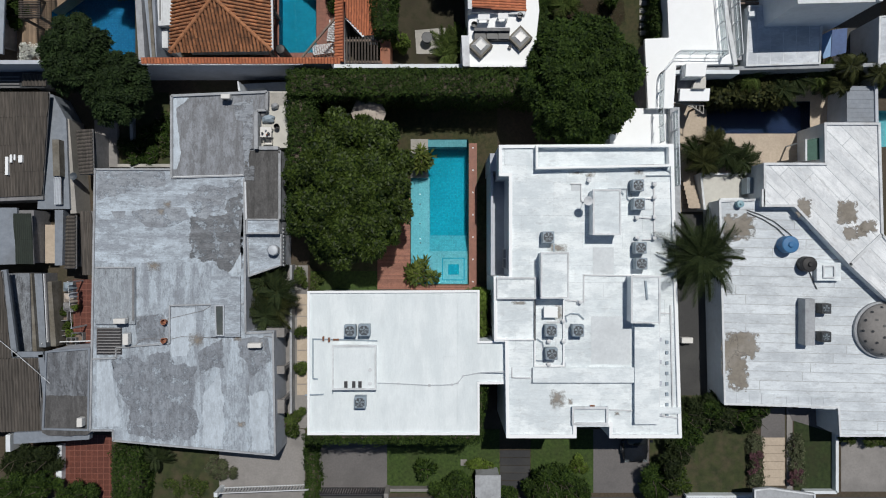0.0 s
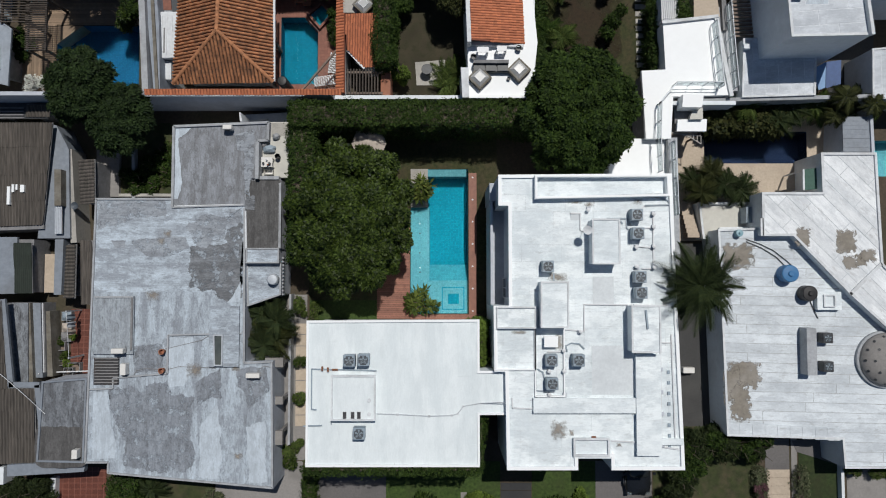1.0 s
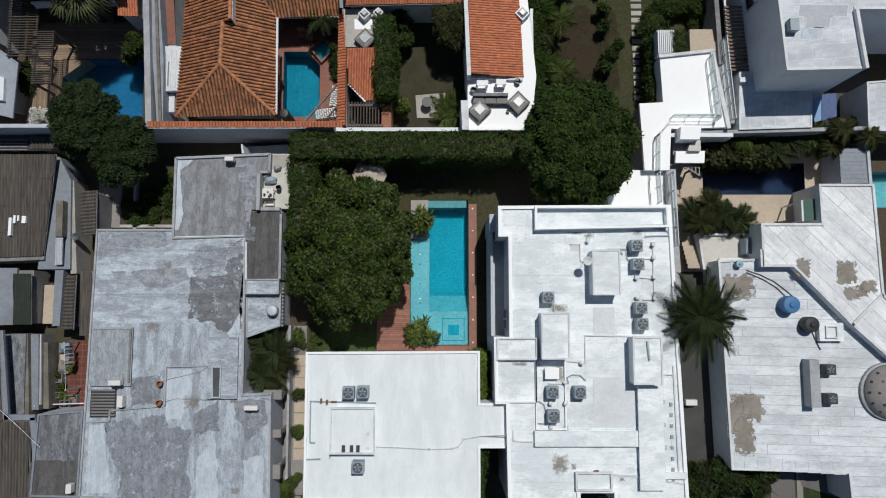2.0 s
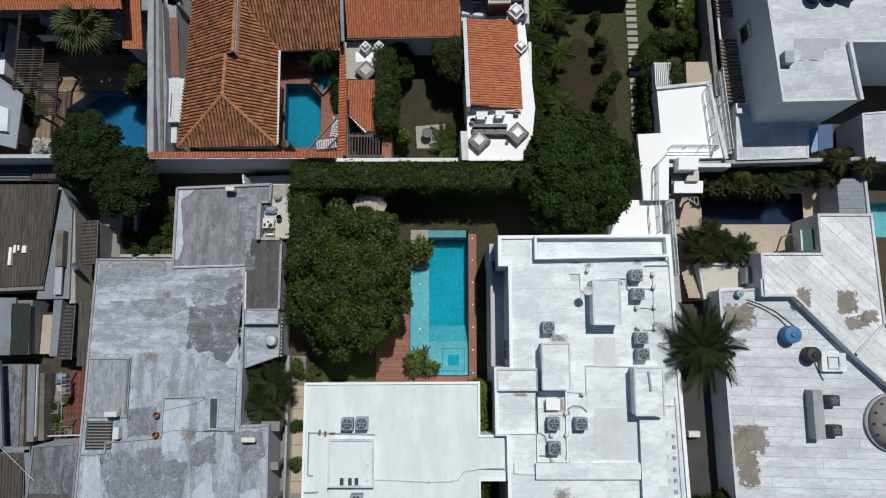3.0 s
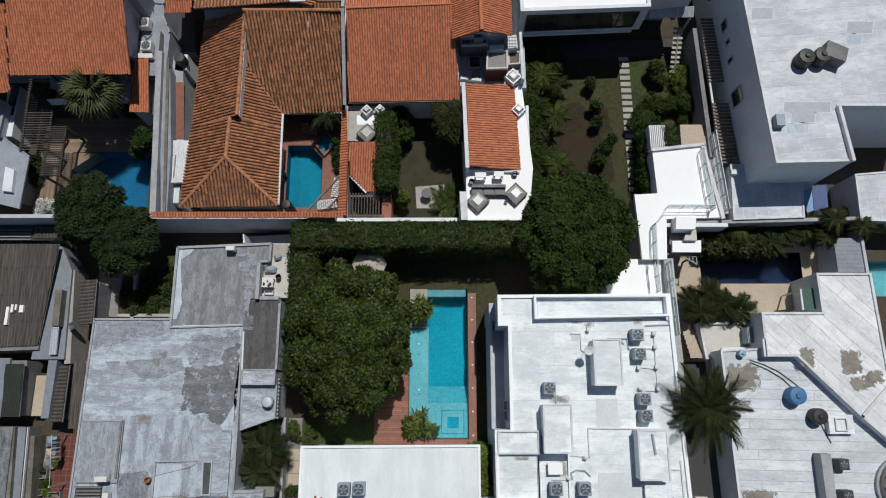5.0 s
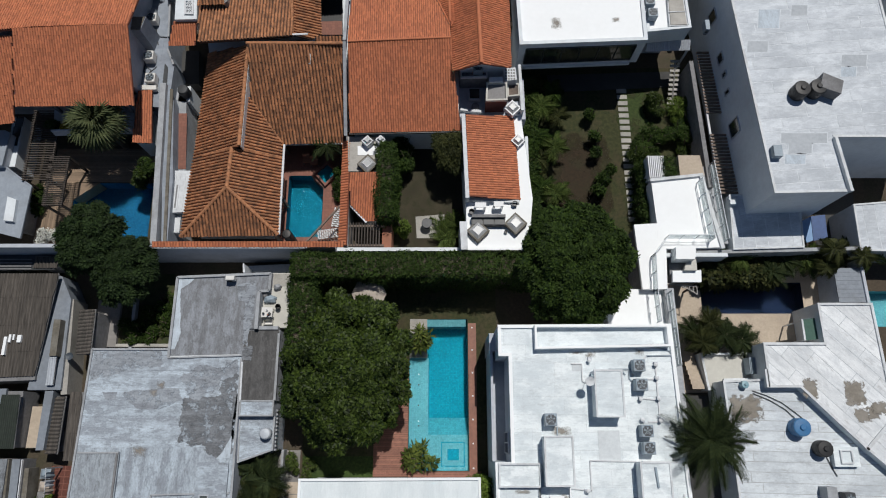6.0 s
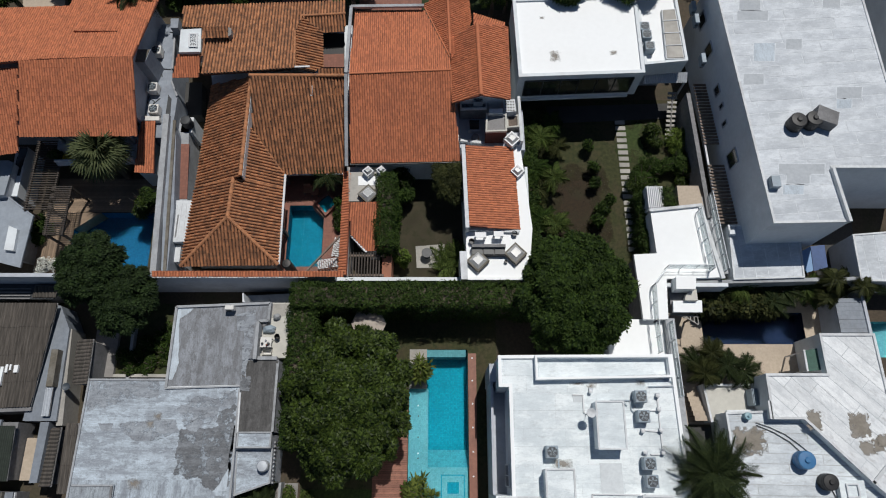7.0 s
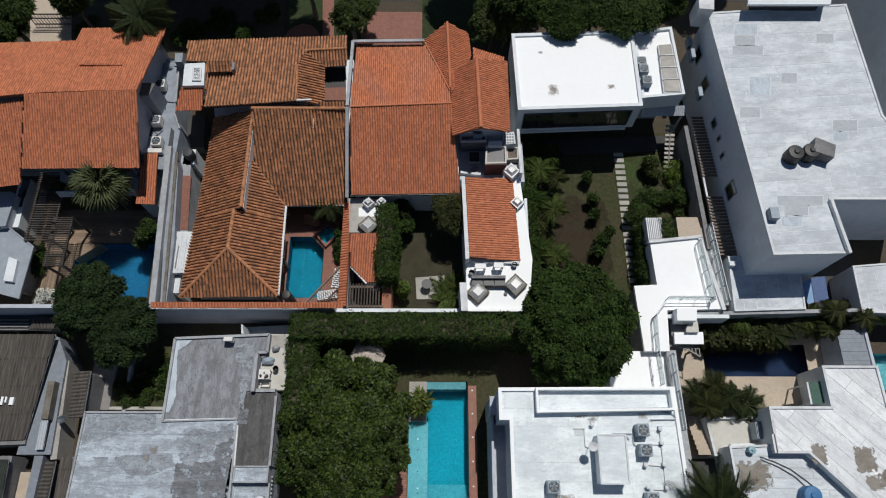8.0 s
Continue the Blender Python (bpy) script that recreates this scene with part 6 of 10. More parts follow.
for k, (x, y, rx_, ry_, m_) in enumerate(((-11.42, 8.49, 0.42, 0.26, "ac_body"), (-10.97, 9.33, 0.24, 0.2, "grey_lip"), (-11.72, 8.84, 0.22, 0.3, "old_wall"))):
    sack = thing("sack", "slumped grey builder's sack on the terrace", "sack", (x, y, 2.6), "terrace sacks")
    bm = B()
    bmesh.ops.create_icosphere(bm, subdivisions=3, radius=1.0)
    rng = random.Random(90 + k)
    ph = [rng.uniform(0, 6) for _ in range(4)]
    for v in bm.verts:
        f = 1 + 0.16 * math.sin(v.co.x * 4 + ph[0]) * math.cos(v.co.y * 5 + ph[1]) + 0.10 * math.sin(v.co.z * 7 + v.co.x * 6 + ph[2])
        v.co = Vector((x + v.co.x * rx_ * f, y + v.co.y * ry_ * f, 2.6 + max(0.0, v.co.z * f + 0.55) * 0.26))
    part("sack_body", bm, m_, sack, smooth=True)
part("water_heater", lathe(B(), -10.99, -0.07, [(0.36, 2.7), (0.36, 3.2), (0.3, 3.28), (0.08, 3.3)], 16), "zinc", grey)
beams = thing("passage_beams", "white concrete beams over the side passage", "pergola", (-10.9, -6, 0))
for y0, y1 in ((-5.8, -5.2), (-8.2, -7.7), (-10.8, -9.9)):
    part("beam", box(B(), -11.6, y0, -10.42, y1, 2.2, 2.5), "concrete", beams)
for y in (-5.5, -7.9, -10.0):
    part("post", box(B(), -10.66, y - 0.12, -10.46, y + 0.12, 0, 2.2), "concrete", beams)
slat = thing("wall_louvre", "white concrete louvre beside the passage", "louvre", (-10.9, 0.2, 0))
for k in range(11):
    y = 1.35 - k * 0.24
    part("louvre_blade", box(B(), -11.05, y - 0.06, -10.5, y + 0.05, 1.9, 2.3), "grey_lip", slat)

# ---- east neighbour: low house with striped roof, tanks and a dome ----
east = thing("east_house", "rambling white house with patched striped roof", "house", (26, -4, 0))
ZE, ZN = 2.6, 3.2
flat_block(east, [(18.07, 3.18), (20.96, 3.30), (20.96, 2.78), (23.00, 2.78), (26.51, -1.07), (29.03, -3.48), (33.92, -7.37), (33.92, -12.26), (25.96, -12.26), (25.85, -10.41), (18.40, -10.18)], 0, ZE, "white_wall", "strip_roof", 0.10, 0.14)
flat_block(east, [(20.70, 5.55), (24.64, 5.55), (24.60, 8.14), (28.19, 8.14), (28.40, 0.95), (31.24, -2.16), (29.79, -4.34), (26.28, -1.06), (22.67, 2.74), (20.70, 2.74)], 0, ZN, "white_wall", "diagonal_roof", 0.10, 0.16)
for a, b in (([(28.33, 0.95), (26.22, -1.05)]), ([(20.65, 3.86), (20.65, 2.73)])):
    part("roof_kerb", bar(B(), (*a, ZN), (*b, ZN), 0.2, 0.1), "parapet", east)
for k in range(9):
    p = [(18.40, -9.72), (25.71, -10.16)]
    t = (k + 0.5) / 9
    x, y = p[0][0] + (p[1][0] - p[0][0]) * t, p[0][1] + (p[1][1] - p[0][1]) * t
    part("eave_tile", box(B(), x - 0.40, y - 0.35, x + 0.40, y + 0.42, ZE, ZE + 0.08), "strip_roof", east)
for i, rc in enumerate(((18.48, -7.26, 20.74, -5.37), (18.22, -8.37, 19.37, -5.63), (18.63, -9.48, 20.03, -6.74), (18.22, 0.52, 20.48, 2.33))):
    part("bare_patch", prism(B(), ragged(rc, 8, 0.12, 20 + i), ZE - 0.01, ZE + 0.004 + i * 0.002), "bare_felt", east, "bare brown patch in the coating")
for i, rc in enumerate(((25.44, 1.61, 26.83, 3.21), (25.77, 0.51, 27.01, 1.46), (26.61, 0.70, 27.49, 1.64), (26.97, 1.02, 28.08, 1.93), (22.78, 2.04, 23.84, 3.32))):
    part("bare_patch", prism(B(), ragged(rc, 7, 0.1, 30 + i), ZN - 0.01, ZN + 0.004 + i * 0.002), "bare_felt", east, "bare brown patch in the coating")
flat_block(east, [(17.40, 5.12), (21.59, 5.16), (21.69, 3.40), (18.87, 3.32), (18.76, 2.73), (17.65, 2.69)], 0, 1.0, "white_wall", "cream_roof", 0.25, 0.14, names=("low_wall", "low_roof", "low_parapet"))
for k in range(9):
    x = 20.29 + 0.086 * k
    part("louvre_blade", box(B(), x, 3.70, x + 0.04, 4.77, 1.0, 1.9), "ac_body", east)
awn = thing("green_awning", "dark green sheet awning on thin posts", "awning", (23.9, 6.5, 0))
part("awning_sheet", prism(B(), [(23.77, 7.14), (24.86, 7.31), (24.86, 5.89), (23.77, 5.77)], 2.6, 2.66), "awning_green", awn)
part("awning_edge", bar(B(), (*(23.73, 7.18), 2.6), (*(23.73, 5.77), 2.6), 0.12, 0.14), "parapet", awn)
for x, y in [(23.83, 7.11), (23.83, 5.86)]:
    part("post", box(B(), x - 0.04, y - 0.04, x + 0.04, y + 0.04, 0, 2.6), "white_metal", awn)
ramp = thing("timber_steps", "curved timber steps beside the sunken terrace", "stairs", (16.6, 4.0, 0))
for k in range(9):
    t = k / 9
    a, b = (16.47 + 0.29 * t, 5.47 - 2.84 * t), (17.25 + 0.35 * t, 5.47 - 2.84 * t)
    part("tread", bar(B(), (*a, 0.05 + 0.1 * k), (*b, 0.05 + 0.1 * k), 0.34, 0.06), "sandstone", ramp)
    part("riser", bar(B(), (a[0], a[1] - 0.15, 0.0), (b[0], b[1] - 0.15, 0.0), 0.03, 0.05 + 0.1 * k), "timber", ramp)


def tank(p, r, z0, h, material, label):
    t = thing("water_tank", label, "water tank", (*p, z0), "roof water tanks")
    prof = [(r * 0.94, z0), (r, z0 + 0.06), (r, z0 + h * 0.3), (r * 0.97, z0 + h * 0.33), (r, z0 + h * 0.36), (r, z0 + h * 0.66), (r * 0.97, z0 + h * 0.69), (r, z0 + h * 0.72), (r * 0.98, z0 + h * 0.92), (r * 0.9, z0 + h * 0.97), (r * 0.3, z0 + h)]
    part("tank_body", lathe(B(), *p, prof, 28), material, t, smooth=False)
    part("lid", lathe(B(), *p, [(r * 0.32, z0 + h - 0.02), (r * 0.32, z0 + h + 0.06), (r * 0.25, z0 + h + 0.09)], 18), material, t)
    return t


tank((22.36, 0.29), 0.56, ZE, 0.85, "blue_tank", "blue plastic roof water tank with lid")
tank((23.62, -0.98), 0.5, ZE, 0.8, "black_tank", "black plastic roof water tank with lid")
tank((19.32, 2.93), 0.24, ZE, 0.45, "pale_drum", "small pale blue plastic drum on the roof edge")
plat = thing("tank_stand", "white concrete tank stand with ladder frame", "tank stand", (25.04, -1.43, ZE))
part("slab", prism(B(), [(24.26, -0.88), (25.83, -0.88), (25.83, -2.05), (24.26, -2.05)], ZE, 3.0), "white_roof", plat)
part("rim", ring(B(), [(24.63, -1.06), (25.40, -1.06), (25.40, -1.87), (24.63, -1.87)], 0.08, 3.0, 3.12), "parapet", plat)
split_unit((16.40, -6.48, 17.18, -6.09), 0.03, "white air conditioner standing in the narrow alley")
screen = thing("service_screen", "grey rendered screen wall on the roof", "screen wall", (23.39, -4.76, ZE))
part("screen_wall", prism(B(), [(23.24, -3.20), (23.86, -3.20), (23.86, -6.19), (23.24, -6.19)], ZE, 3.5), "grey_lip", screen)
dark_unit = condenser((24.72, -3.85, ZE), 0.0, "dark rooftop air conditioner with round fan guard", "ac_dark", "dark air conditioners", 0.66, 0.7)
copy_thing(dark_unit, pose(24.72, -5.68, ZE))
for line_ in ([(19.90, 2.55), (20.75, 2.26), (21.67, 1.81), (22.60, 1.07), (23.08, 0.59)], [(19.90, 2.40), (20.93, 1.96), (21.86, 1.37), (22.71, 0.48)], [(23.97, -1.44), (24.26, -2.18), (24.48, -2.63)]):
    for a, b in zip(line_, line_[1:]):
        part("roof_cable", bar(B(), (*a, ZE + 0.02), (*b, ZE + 0.02), 0.05, 0.05), "ac_dark", east)
dome = thing("dome", "low grey concrete dome pierced with small round skylights", "dome", (28.52, -5.24, ZE))
dx, dy = 28.65, -5.27
rd = 1.72
part("shell", lathe(B(), dx, dy, [(rd * math.cos(a), ZE + 0.25 + 1.0 * math.sin(a)) for a in [k * math.pi / 2 / 9 for k in range(9)]], 36), "concrete", dome, smooth=True)
part("dome_ring", lathe(B(), dx, dy, [(rd + 0.12, ZE), (rd + 0.12, ZE + 0.22), (rd + 0.02, ZE + 0.28), (rd - 0.1, ZE + 0.28)], 36), "grey_lip", dome)
for row, (el, n) in enumerate(((0.45, 14), (0.85, 9), (1.2, 5))):
    for k in range(n):
        a = math.tau * (k + 0.5 * row) / n
        q = Vector((dx + rd * math.cos(el) * math.cos(a), dy + rd * math.cos(el) * math.sin(a), ZE + 0.25 + math.sin(el)))
        nrm = Vector((math.cos(el) * math.cos(a) / rd, math.cos(el) * math.sin(a) / rd, math.sin(el))).normalized()
        hole = B()
        tube(hole, [q - nrm * 0.03, q + nrm * 0.03], [0.085, 0.085], 8)
        part("dome_light", hole, "ac_dark", dome)

# flat canopy over the front gate of the east house
hood = thing("gate_canopy", "pale grey concrete canopy over the front gate", "canopy", (23.6, -17.2, 0))
hood_pts = [(20.46, -15.81), (21.50, -15.70), (24.48, -16.11), (24.48, -17.08), (20.46, -17.08)]
part("canopy_slab", prism(B(), hood_pts, 2.2, 2.4), "grey_lip", hood)
part("canopy_kerb", ring(B(), hood_pts, 0.1, 2.4, 2.5), "parapet", hood)
for x in (hood_pts[0][0] + 0.2, hood_pts[2][0] - 0.2):
    part("post", box(B(), x - 0.1, -17.5, x + 0.1, -17.3, 0, 2.2), "grey_wall", hood)
for k in range(3):
    x = hood_pts[0][0] + 0.9 + k * 1.1
    part("canopy_pane", box(B(), x, -17.35, x + 0.7, -16.95, 2.4, 2.42), "sheet_roof", hood)
# white sliding gate before the grey house
gate = thing("sliding_gate", "low white metal sliding gate across the drive", "gate", (-11.44, -16.33, 0))
gx0, gy0 = -15.17, -16.54
gx1, gy1 = -9.15, -16.31
for h in (0.15, 1.15):
    part("gate_rail", bar(B(), (gx0, gy0, h), (gx1, gy1, h), 0.06, 0.06), "white_metal", gate)
for k in range(30):
    x, y = gx0 + (gx1 - gx0) * k / 29, gy0 + (gy1 - gy0) * k / 29
    part("gate_bar", box(B(), x - 0.02, y - 0.02, x + 0.02, y + 0.02, 0.1, 1.2), "white_metal", gate)
part("gate_post", box(B(), gx0 - 0.25, gy0 - 0.15, gx0, gy0 + 0.15, 0, 1.5), "white_wall", gate)
dgate = thing("driveway_gate", "black metal gate across the garage drive", "gate", (-6.05, -16.49, 0))
gx0, gy0 = -8.30, -16.56
gx1, gy1 = -3.96, -16.56
for h in (0.15, 1.35):
    part("gate_rail", bar(B(), (gx0, gy0, h), (gx1, gy1, h), 0.06, 0.06), "dark_metal", dgate)
for k in range(26):
    x = gx0 + (gx1 - gx0) * k / 25
    part("gate_bar", box(B(), x - 0.05, gy0 - 0.02, x + 0.05, gy0 + 0.02, 0.1, 1.4), "dark_metal", dgate)
part("gate_post", box(B(), gx1, gy0 - 0.15, gx1 + 0.3, gy0 + 0.15, 0, 1.6), "concrete", dgate)
wall("wall_front_mid", [(-3.64, -16.56), (2.25, -16.56)], 0.6, 0.2, "concrete", "low grey kerb wall of the front lawn")

# ---- cluttered yards and sheds at the west edge ----
shed_n = thing("corrugated_house", "house under a weathered brown corrugated roof", "house", (-29, 6, 0))
part("outer_wall", prism(B(), [(-31.70, 10.25), (-26.44, 10.25), (-26.89, 3.72), (-31.70, 3.57)], 0, 2.0), "grey_wall", shed_n)
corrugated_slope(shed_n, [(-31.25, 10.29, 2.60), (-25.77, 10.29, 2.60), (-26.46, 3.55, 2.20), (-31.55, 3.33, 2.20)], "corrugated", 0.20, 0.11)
part("end_wall", bar(B(), (-31.55, 3.21, 0), (-26.46, 3.40, 0), 0.25, 2.2), "old_wall", shed_n)
for rc in ((-27.87, 5.68, -27.61, 6.16), (-28.73, 4.86, -28.54, 6.05), (-28.43, 5.68, -28.28, 6.20), (-28.17, 5.83, -28.06, 6.20)):
    part("paint_mark", box(B(), *rc, 2.3, 2.56), "bright_roof", shed_n, "white paint mark")
side = thing("metal_clad_wall", "light grey rendered side wall with a duct", "wall", (-25.3, 6.0, 0))
part("clad_wall", prism(B(), [(-26.35, 10.33), (-25.91, 10.25), (-25.05, 8.64), (-24.94, 5.74), (-24.81, 2.66), (-26.97, 2.66)], 0, 2.0), "sheet_roof", side)
part("vent_chute", prism(B(), [(-25.62, 7.18), (-25.18, 7.18), (-25.11, 4.78), (-25.55, 4.78)], 2.0, 2.6), "moss", side)
corrugated_slope(side, [(-25.63, 4.80, 2.40), (-25.15, 4.80, 2.40), (-25.19, 2.95, 2.20), (-25.68, 2.95, 2.20)], "zinc", 0.16, 0.04)
lean = thing("striped_shed", "low shed with a dark corrugated sheet roof", "shed", (-29, 1, 0))
part("shed_wall", prism(B(), [(-31.70, 2.59), (-27.26, 2.59), (-27.26, -0.94), (-31.70, -0.94)], 0, 1.9), "old_wall", lean)
part("flat_sheet", prism(B(), [(-31.62, 2.74), (-28.25, 2.74), (-28.25, -1.01), (-31.62, -1.09)], 1.9, 2.1), "sheet_roof", lean)
corrugated_slope(lean, [(-28.34, 2.35, 2.3), (-27.15, 2.35, 2.3), (-27.11, -0.99, 2.1), (-28.32, -0.99, 2.1)], "green_sheet", 0.13, 0.04)
bench = thing("wood_bench", "bare timber work bench in the yard", "bench", (-26.87, 0.42, 0))
bx0, by0, bx1, by1 = -27.18, -0.97, -26.52, 1.66
part("benchtop", box(B(), bx0, by0, bx1, by1, 0.72, 0.8), "sandstone", bench)
for x in (bx0 + 0.05, bx1 - 0.05):
    for y in (by0 + 0.1, by1 - 0.1):
        part("leg", box(B(), x - 0.04, y - 0.04, x + 0.04, y + 0.04, 0, 0.72), "timber", bench)
strip_ = thing("eaves_strip", "narrow grey metal eaves strip over the yard wall", "roof", (-25.50, 0.79, 0))
part("strip_wall", prism(B(), [(-25.80, 2.59), (-25.24, 2.59), (-25.31, -1.09), (-25.80, -1.09)], 0, 2.0), "sheet_roof", strip_)
for pts in ([(-25.17, 2.27, 1.60), (-24.41, 2.27, 1.95), (-24.39, -1.33, 1.95), (-25.32, -1.33, 1.60)], [(-23.90, 2.50, 2.30), (-23.12, 2.50, 2.30), (-23.09, -1.72, 2.00), (-23.90, -1.72, 2.00)],
            [(-24.25, 7.90, 2.10), (-23.05, 7.90, 2.40), (-22.98, 4.92, 2.40), (-24.05, 4.92, 2.10)], [(-27.61, 11.54, 2.50), (-25.98, 11.47, 2.50), (-26.17, 10.80, 2.20), (-27.81, 10.80, 2.20)]):
    rf_ = thing("corrugated_lean_to", "narrow lean-to of brown corrugated sheets", "lean-to", (pts[0][0], pts[0][1], 0), "west lean-tos")
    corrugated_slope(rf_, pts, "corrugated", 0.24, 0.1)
    xs, ys = [p[0] for p in pts], [p[1] for p in pts]
    part("lean_to_wall", box(B(), min(xs) + 0.1, min(ys) + 0.15, max(xs) - 0.1, max(ys) - 0.15, 0, min(p[2] for p in pts) - 0.1), "old_wall", rf_)
long_shed = thing("long_shed", "long shed with stained grey flat roof and gutter", "shed", (-28, -5, 0))
part("shed_wall", prism(B(), [(-29.12, -1.63), (-27.68, -1.63), (-27.53, -6.84), (-28.59, -7.00)], 0, 1.6), "old_wall", long_shed)
part("shed_roof", prism(B(), [(-29.12, -1.63), (-27.68, -1.63), (-27.53, -6.84), (-28.59, -7.00)], 1.6, 1.7), "dark_felt", long_shed)
part("gutter", bar(B(), (-28.67, -1.36, 2.6), (-27.94, -7.04, 2.6), 0.36, 0.2), "sheet_roof", long_shed)
part("gutter", bar(B(), (-28.08, -6.89, 2.6), (-26.09, -6.89, 2.6), 0.36, 0.2), "sheet_roof", long_shed)
part("gutter", bar(B(), (-26.24, -6.89, 2.6), (-25.80, -10.36, 2.6), 0.36, 0.2), "sheet_roof", long_shed)
part("earth_strip", prism(B(), [(-28.13, -1.65), (-27.61, -1.65), (-27.24, -6.94), (-27.74, -6.94)], 0, 1.6), "moss", long_shed)
# Blue-grey colour stands for a wall face in shade.
part("shaded_wall_strip", prism(B(), [(-27.73, -1.66), (-27.09, -1.66), (-26.81, -6.64), (-27.39, -6.64)], 0, 1.3), "sheet_roof", long_shed)
part("mossy_wall", prism(B(), [(-26.83, -2.21), (-26.50, -2.21), (-26.19, -6.59), (-26.55, -6.59)], 0, 1.2), "moss", long_shed)
low_w = thing("brown_corrugated_house", "house under a broad brown corrugated roof", "house", (-30, -10, 0))
part("outer_wall", prism(B(), [(-31.33, -2.19), (-28.88, -1.82), (-28.21, -7.16), (-26.50, -7.16), (-26.13, -11.99), (-31.33, -11.99)], 0, 2.3), "old_wall", low_w)
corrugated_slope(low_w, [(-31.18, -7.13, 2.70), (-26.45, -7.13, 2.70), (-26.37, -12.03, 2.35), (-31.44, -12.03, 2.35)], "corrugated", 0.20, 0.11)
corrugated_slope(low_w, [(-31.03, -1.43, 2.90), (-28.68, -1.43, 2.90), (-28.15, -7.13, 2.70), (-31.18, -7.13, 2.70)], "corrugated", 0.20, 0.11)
flat_w = thing("flat_annex", "flat-roofed annex with black-stained felt", "house", (-25.5, -10, 0))
flat_block(flat_w, [(-25.81, -6.65), (-22.94, -6.43), (-23.02, -11.80), (-26.03, -11.73)], 0, 2.9, "grey_wall", "dark_felt", 0.1, 0.12, "sheet_roof")
part("stained_strip", prism(B(), ragged((-26.18, -12.17, -22.87, -9.52), 9, 0.1, 41), 2.89, 2.906), "dark_roof", flat_w, "black stained felt")
part("front_gutter", prism(B(), [(-28.08, -12.01), (-23.05, -11.78), (-23.13, -12.45), (-28.08, -12.75)], 2.3, 2.7), "sheet_roof", flat_w)
split_unit((-23.55, -11.45, -23.2, -10.88), 2.9)
part("front_wall", bar(B(), (-28.92, -12.36, 0), (-28.92, -13.48, 0), 0.3, 2.0), "white_wall", flat_w)
wpath = new("gate_post", finish(box(B(), -26.62, -15.90, -26.23, -13.49, 0, 0.5), "gate_post", "white_wall"))
tagged(wpath, "low white garden wall beside the red path", "wall", "", "structure")
# laundry line
line = thing("laundry_line", "line of pale washing hung over the yard", "laundry", (-25.17, -3.75, 0))
lx, ly = -25.01, -2.23
part("line_post", box(B(), lx - 0.04, ly + 0.0, lx + 0.04, ly + 0.08, 0, 1.9), "zinc", line)
part("line_post", box(B(), lx + 0.2, ly - 3.1, lx + 0.28, ly - 3.0, 0, 1.9), "zinc", line)
part("cord", bar(B(), (lx, ly, 1.85), (lx + 0.25, ly - 3.05, 1.85), 0.02, 0.02), "white_metal", line)
for k, mname in enumerate(("ac_body", "grey_wall", "cloth")):
    y = ly - 0.2 - k * 0.48
    bm = B()
    n = 6
    rows = [[bm.verts.new((lx + 0.05 + 0.03 * k + i * (0.22 - 0.18 * abs(s)), y - 0.38 * j / n, 1.86 - 0.9 * abs(s) + 0.0)) for j in range(n + 1)] for i, s in ((-1, 1.0), (-0.4, 0.4), (0, 0.0), (0.4, 0.4), (1, 1.0))]
    for r0, r1 in zip(rows, rows[1:]):
        for j in range(n):
            bm.faces.new((r0[j], r0[j + 1], r1[j + 1], r1[j]))
    for v in bm.verts:
        v.co.x += 0.05 * math.sin(v.co.y * 23 + k)
    part("garment", bm, mname, line)
crate_pts = [(-26.19, -5.79), (-25.61, -6.37), (-25.22, -6.10), (-26.78, -6.18), (-27.75, -4.62), (-26.27, -4.62)]
for k, (x, y) in enumerate(crate_pts):
    cr = thing("crate", "old grey storage crate in the yard", "crate", (x, y, 0.04), "yard crates")
    s = 0.25 + 0.08 * (k % 3)
    part("crate_body", ring(B(), rect_pts(x - s, y - s * 0.8, x + s, y + s * 0.8), 0.04, 0.04, 0.45), "old_wall", cr)
    part("crate_floor", box(B(), x - s + 0.04, y - s * 0.8 + 0.04, x + s - 0.04, y + s * 0.8 - 0.04, 0.04, 0.12), "timber", cr)
pipe = thing("yard_pipes", "grey drain pipes along the yard wall", "pipe", (-26.90, -3.80, 0))
part("pipe", bar(B(), (-26.88, -1.66, 1.4), (-26.64, -6.28, 1.4), 0.06, 0.06), "white_metal", pipe)
part("pipe", bar(B(), (-27.07, -6.38, 0.7), (-23.98, -6.28, 0.7), 0.07, 0.07), "white_metal", pipe)
part("pipe", bar(B(), (-27.07, -6.38, 0.0), (-27.01, -6.38, 0.0), 0.07, 1.4), "white_metal", pipe)
part("pipe_wall", bar(B(), (-26.88, -1.66, 0), (-26.64, -6.28, 0), 0.15, 1.38), "old_wall", pipe)
ypts = [(-25.17, 8.68), (-24.67, 2.38)]
wall("wall_yard_west", [ypts[0], ypts[1]], 1.8, 0.4, "stone_pale", "mossy old yard wall")
dish = thing("satellite_dish", "grey satellite dish on the yard wall", "satellite dish", (-24.43, 4.81, 1.8))
part("bowl", lathe(B(), -24.43, 4.81, [(0.03, 1.8), (0.03, 2.1), (0.2, 2.2), (0.25, 2.26), (0.08, 2.16)], 18), "ac_grille", dish)

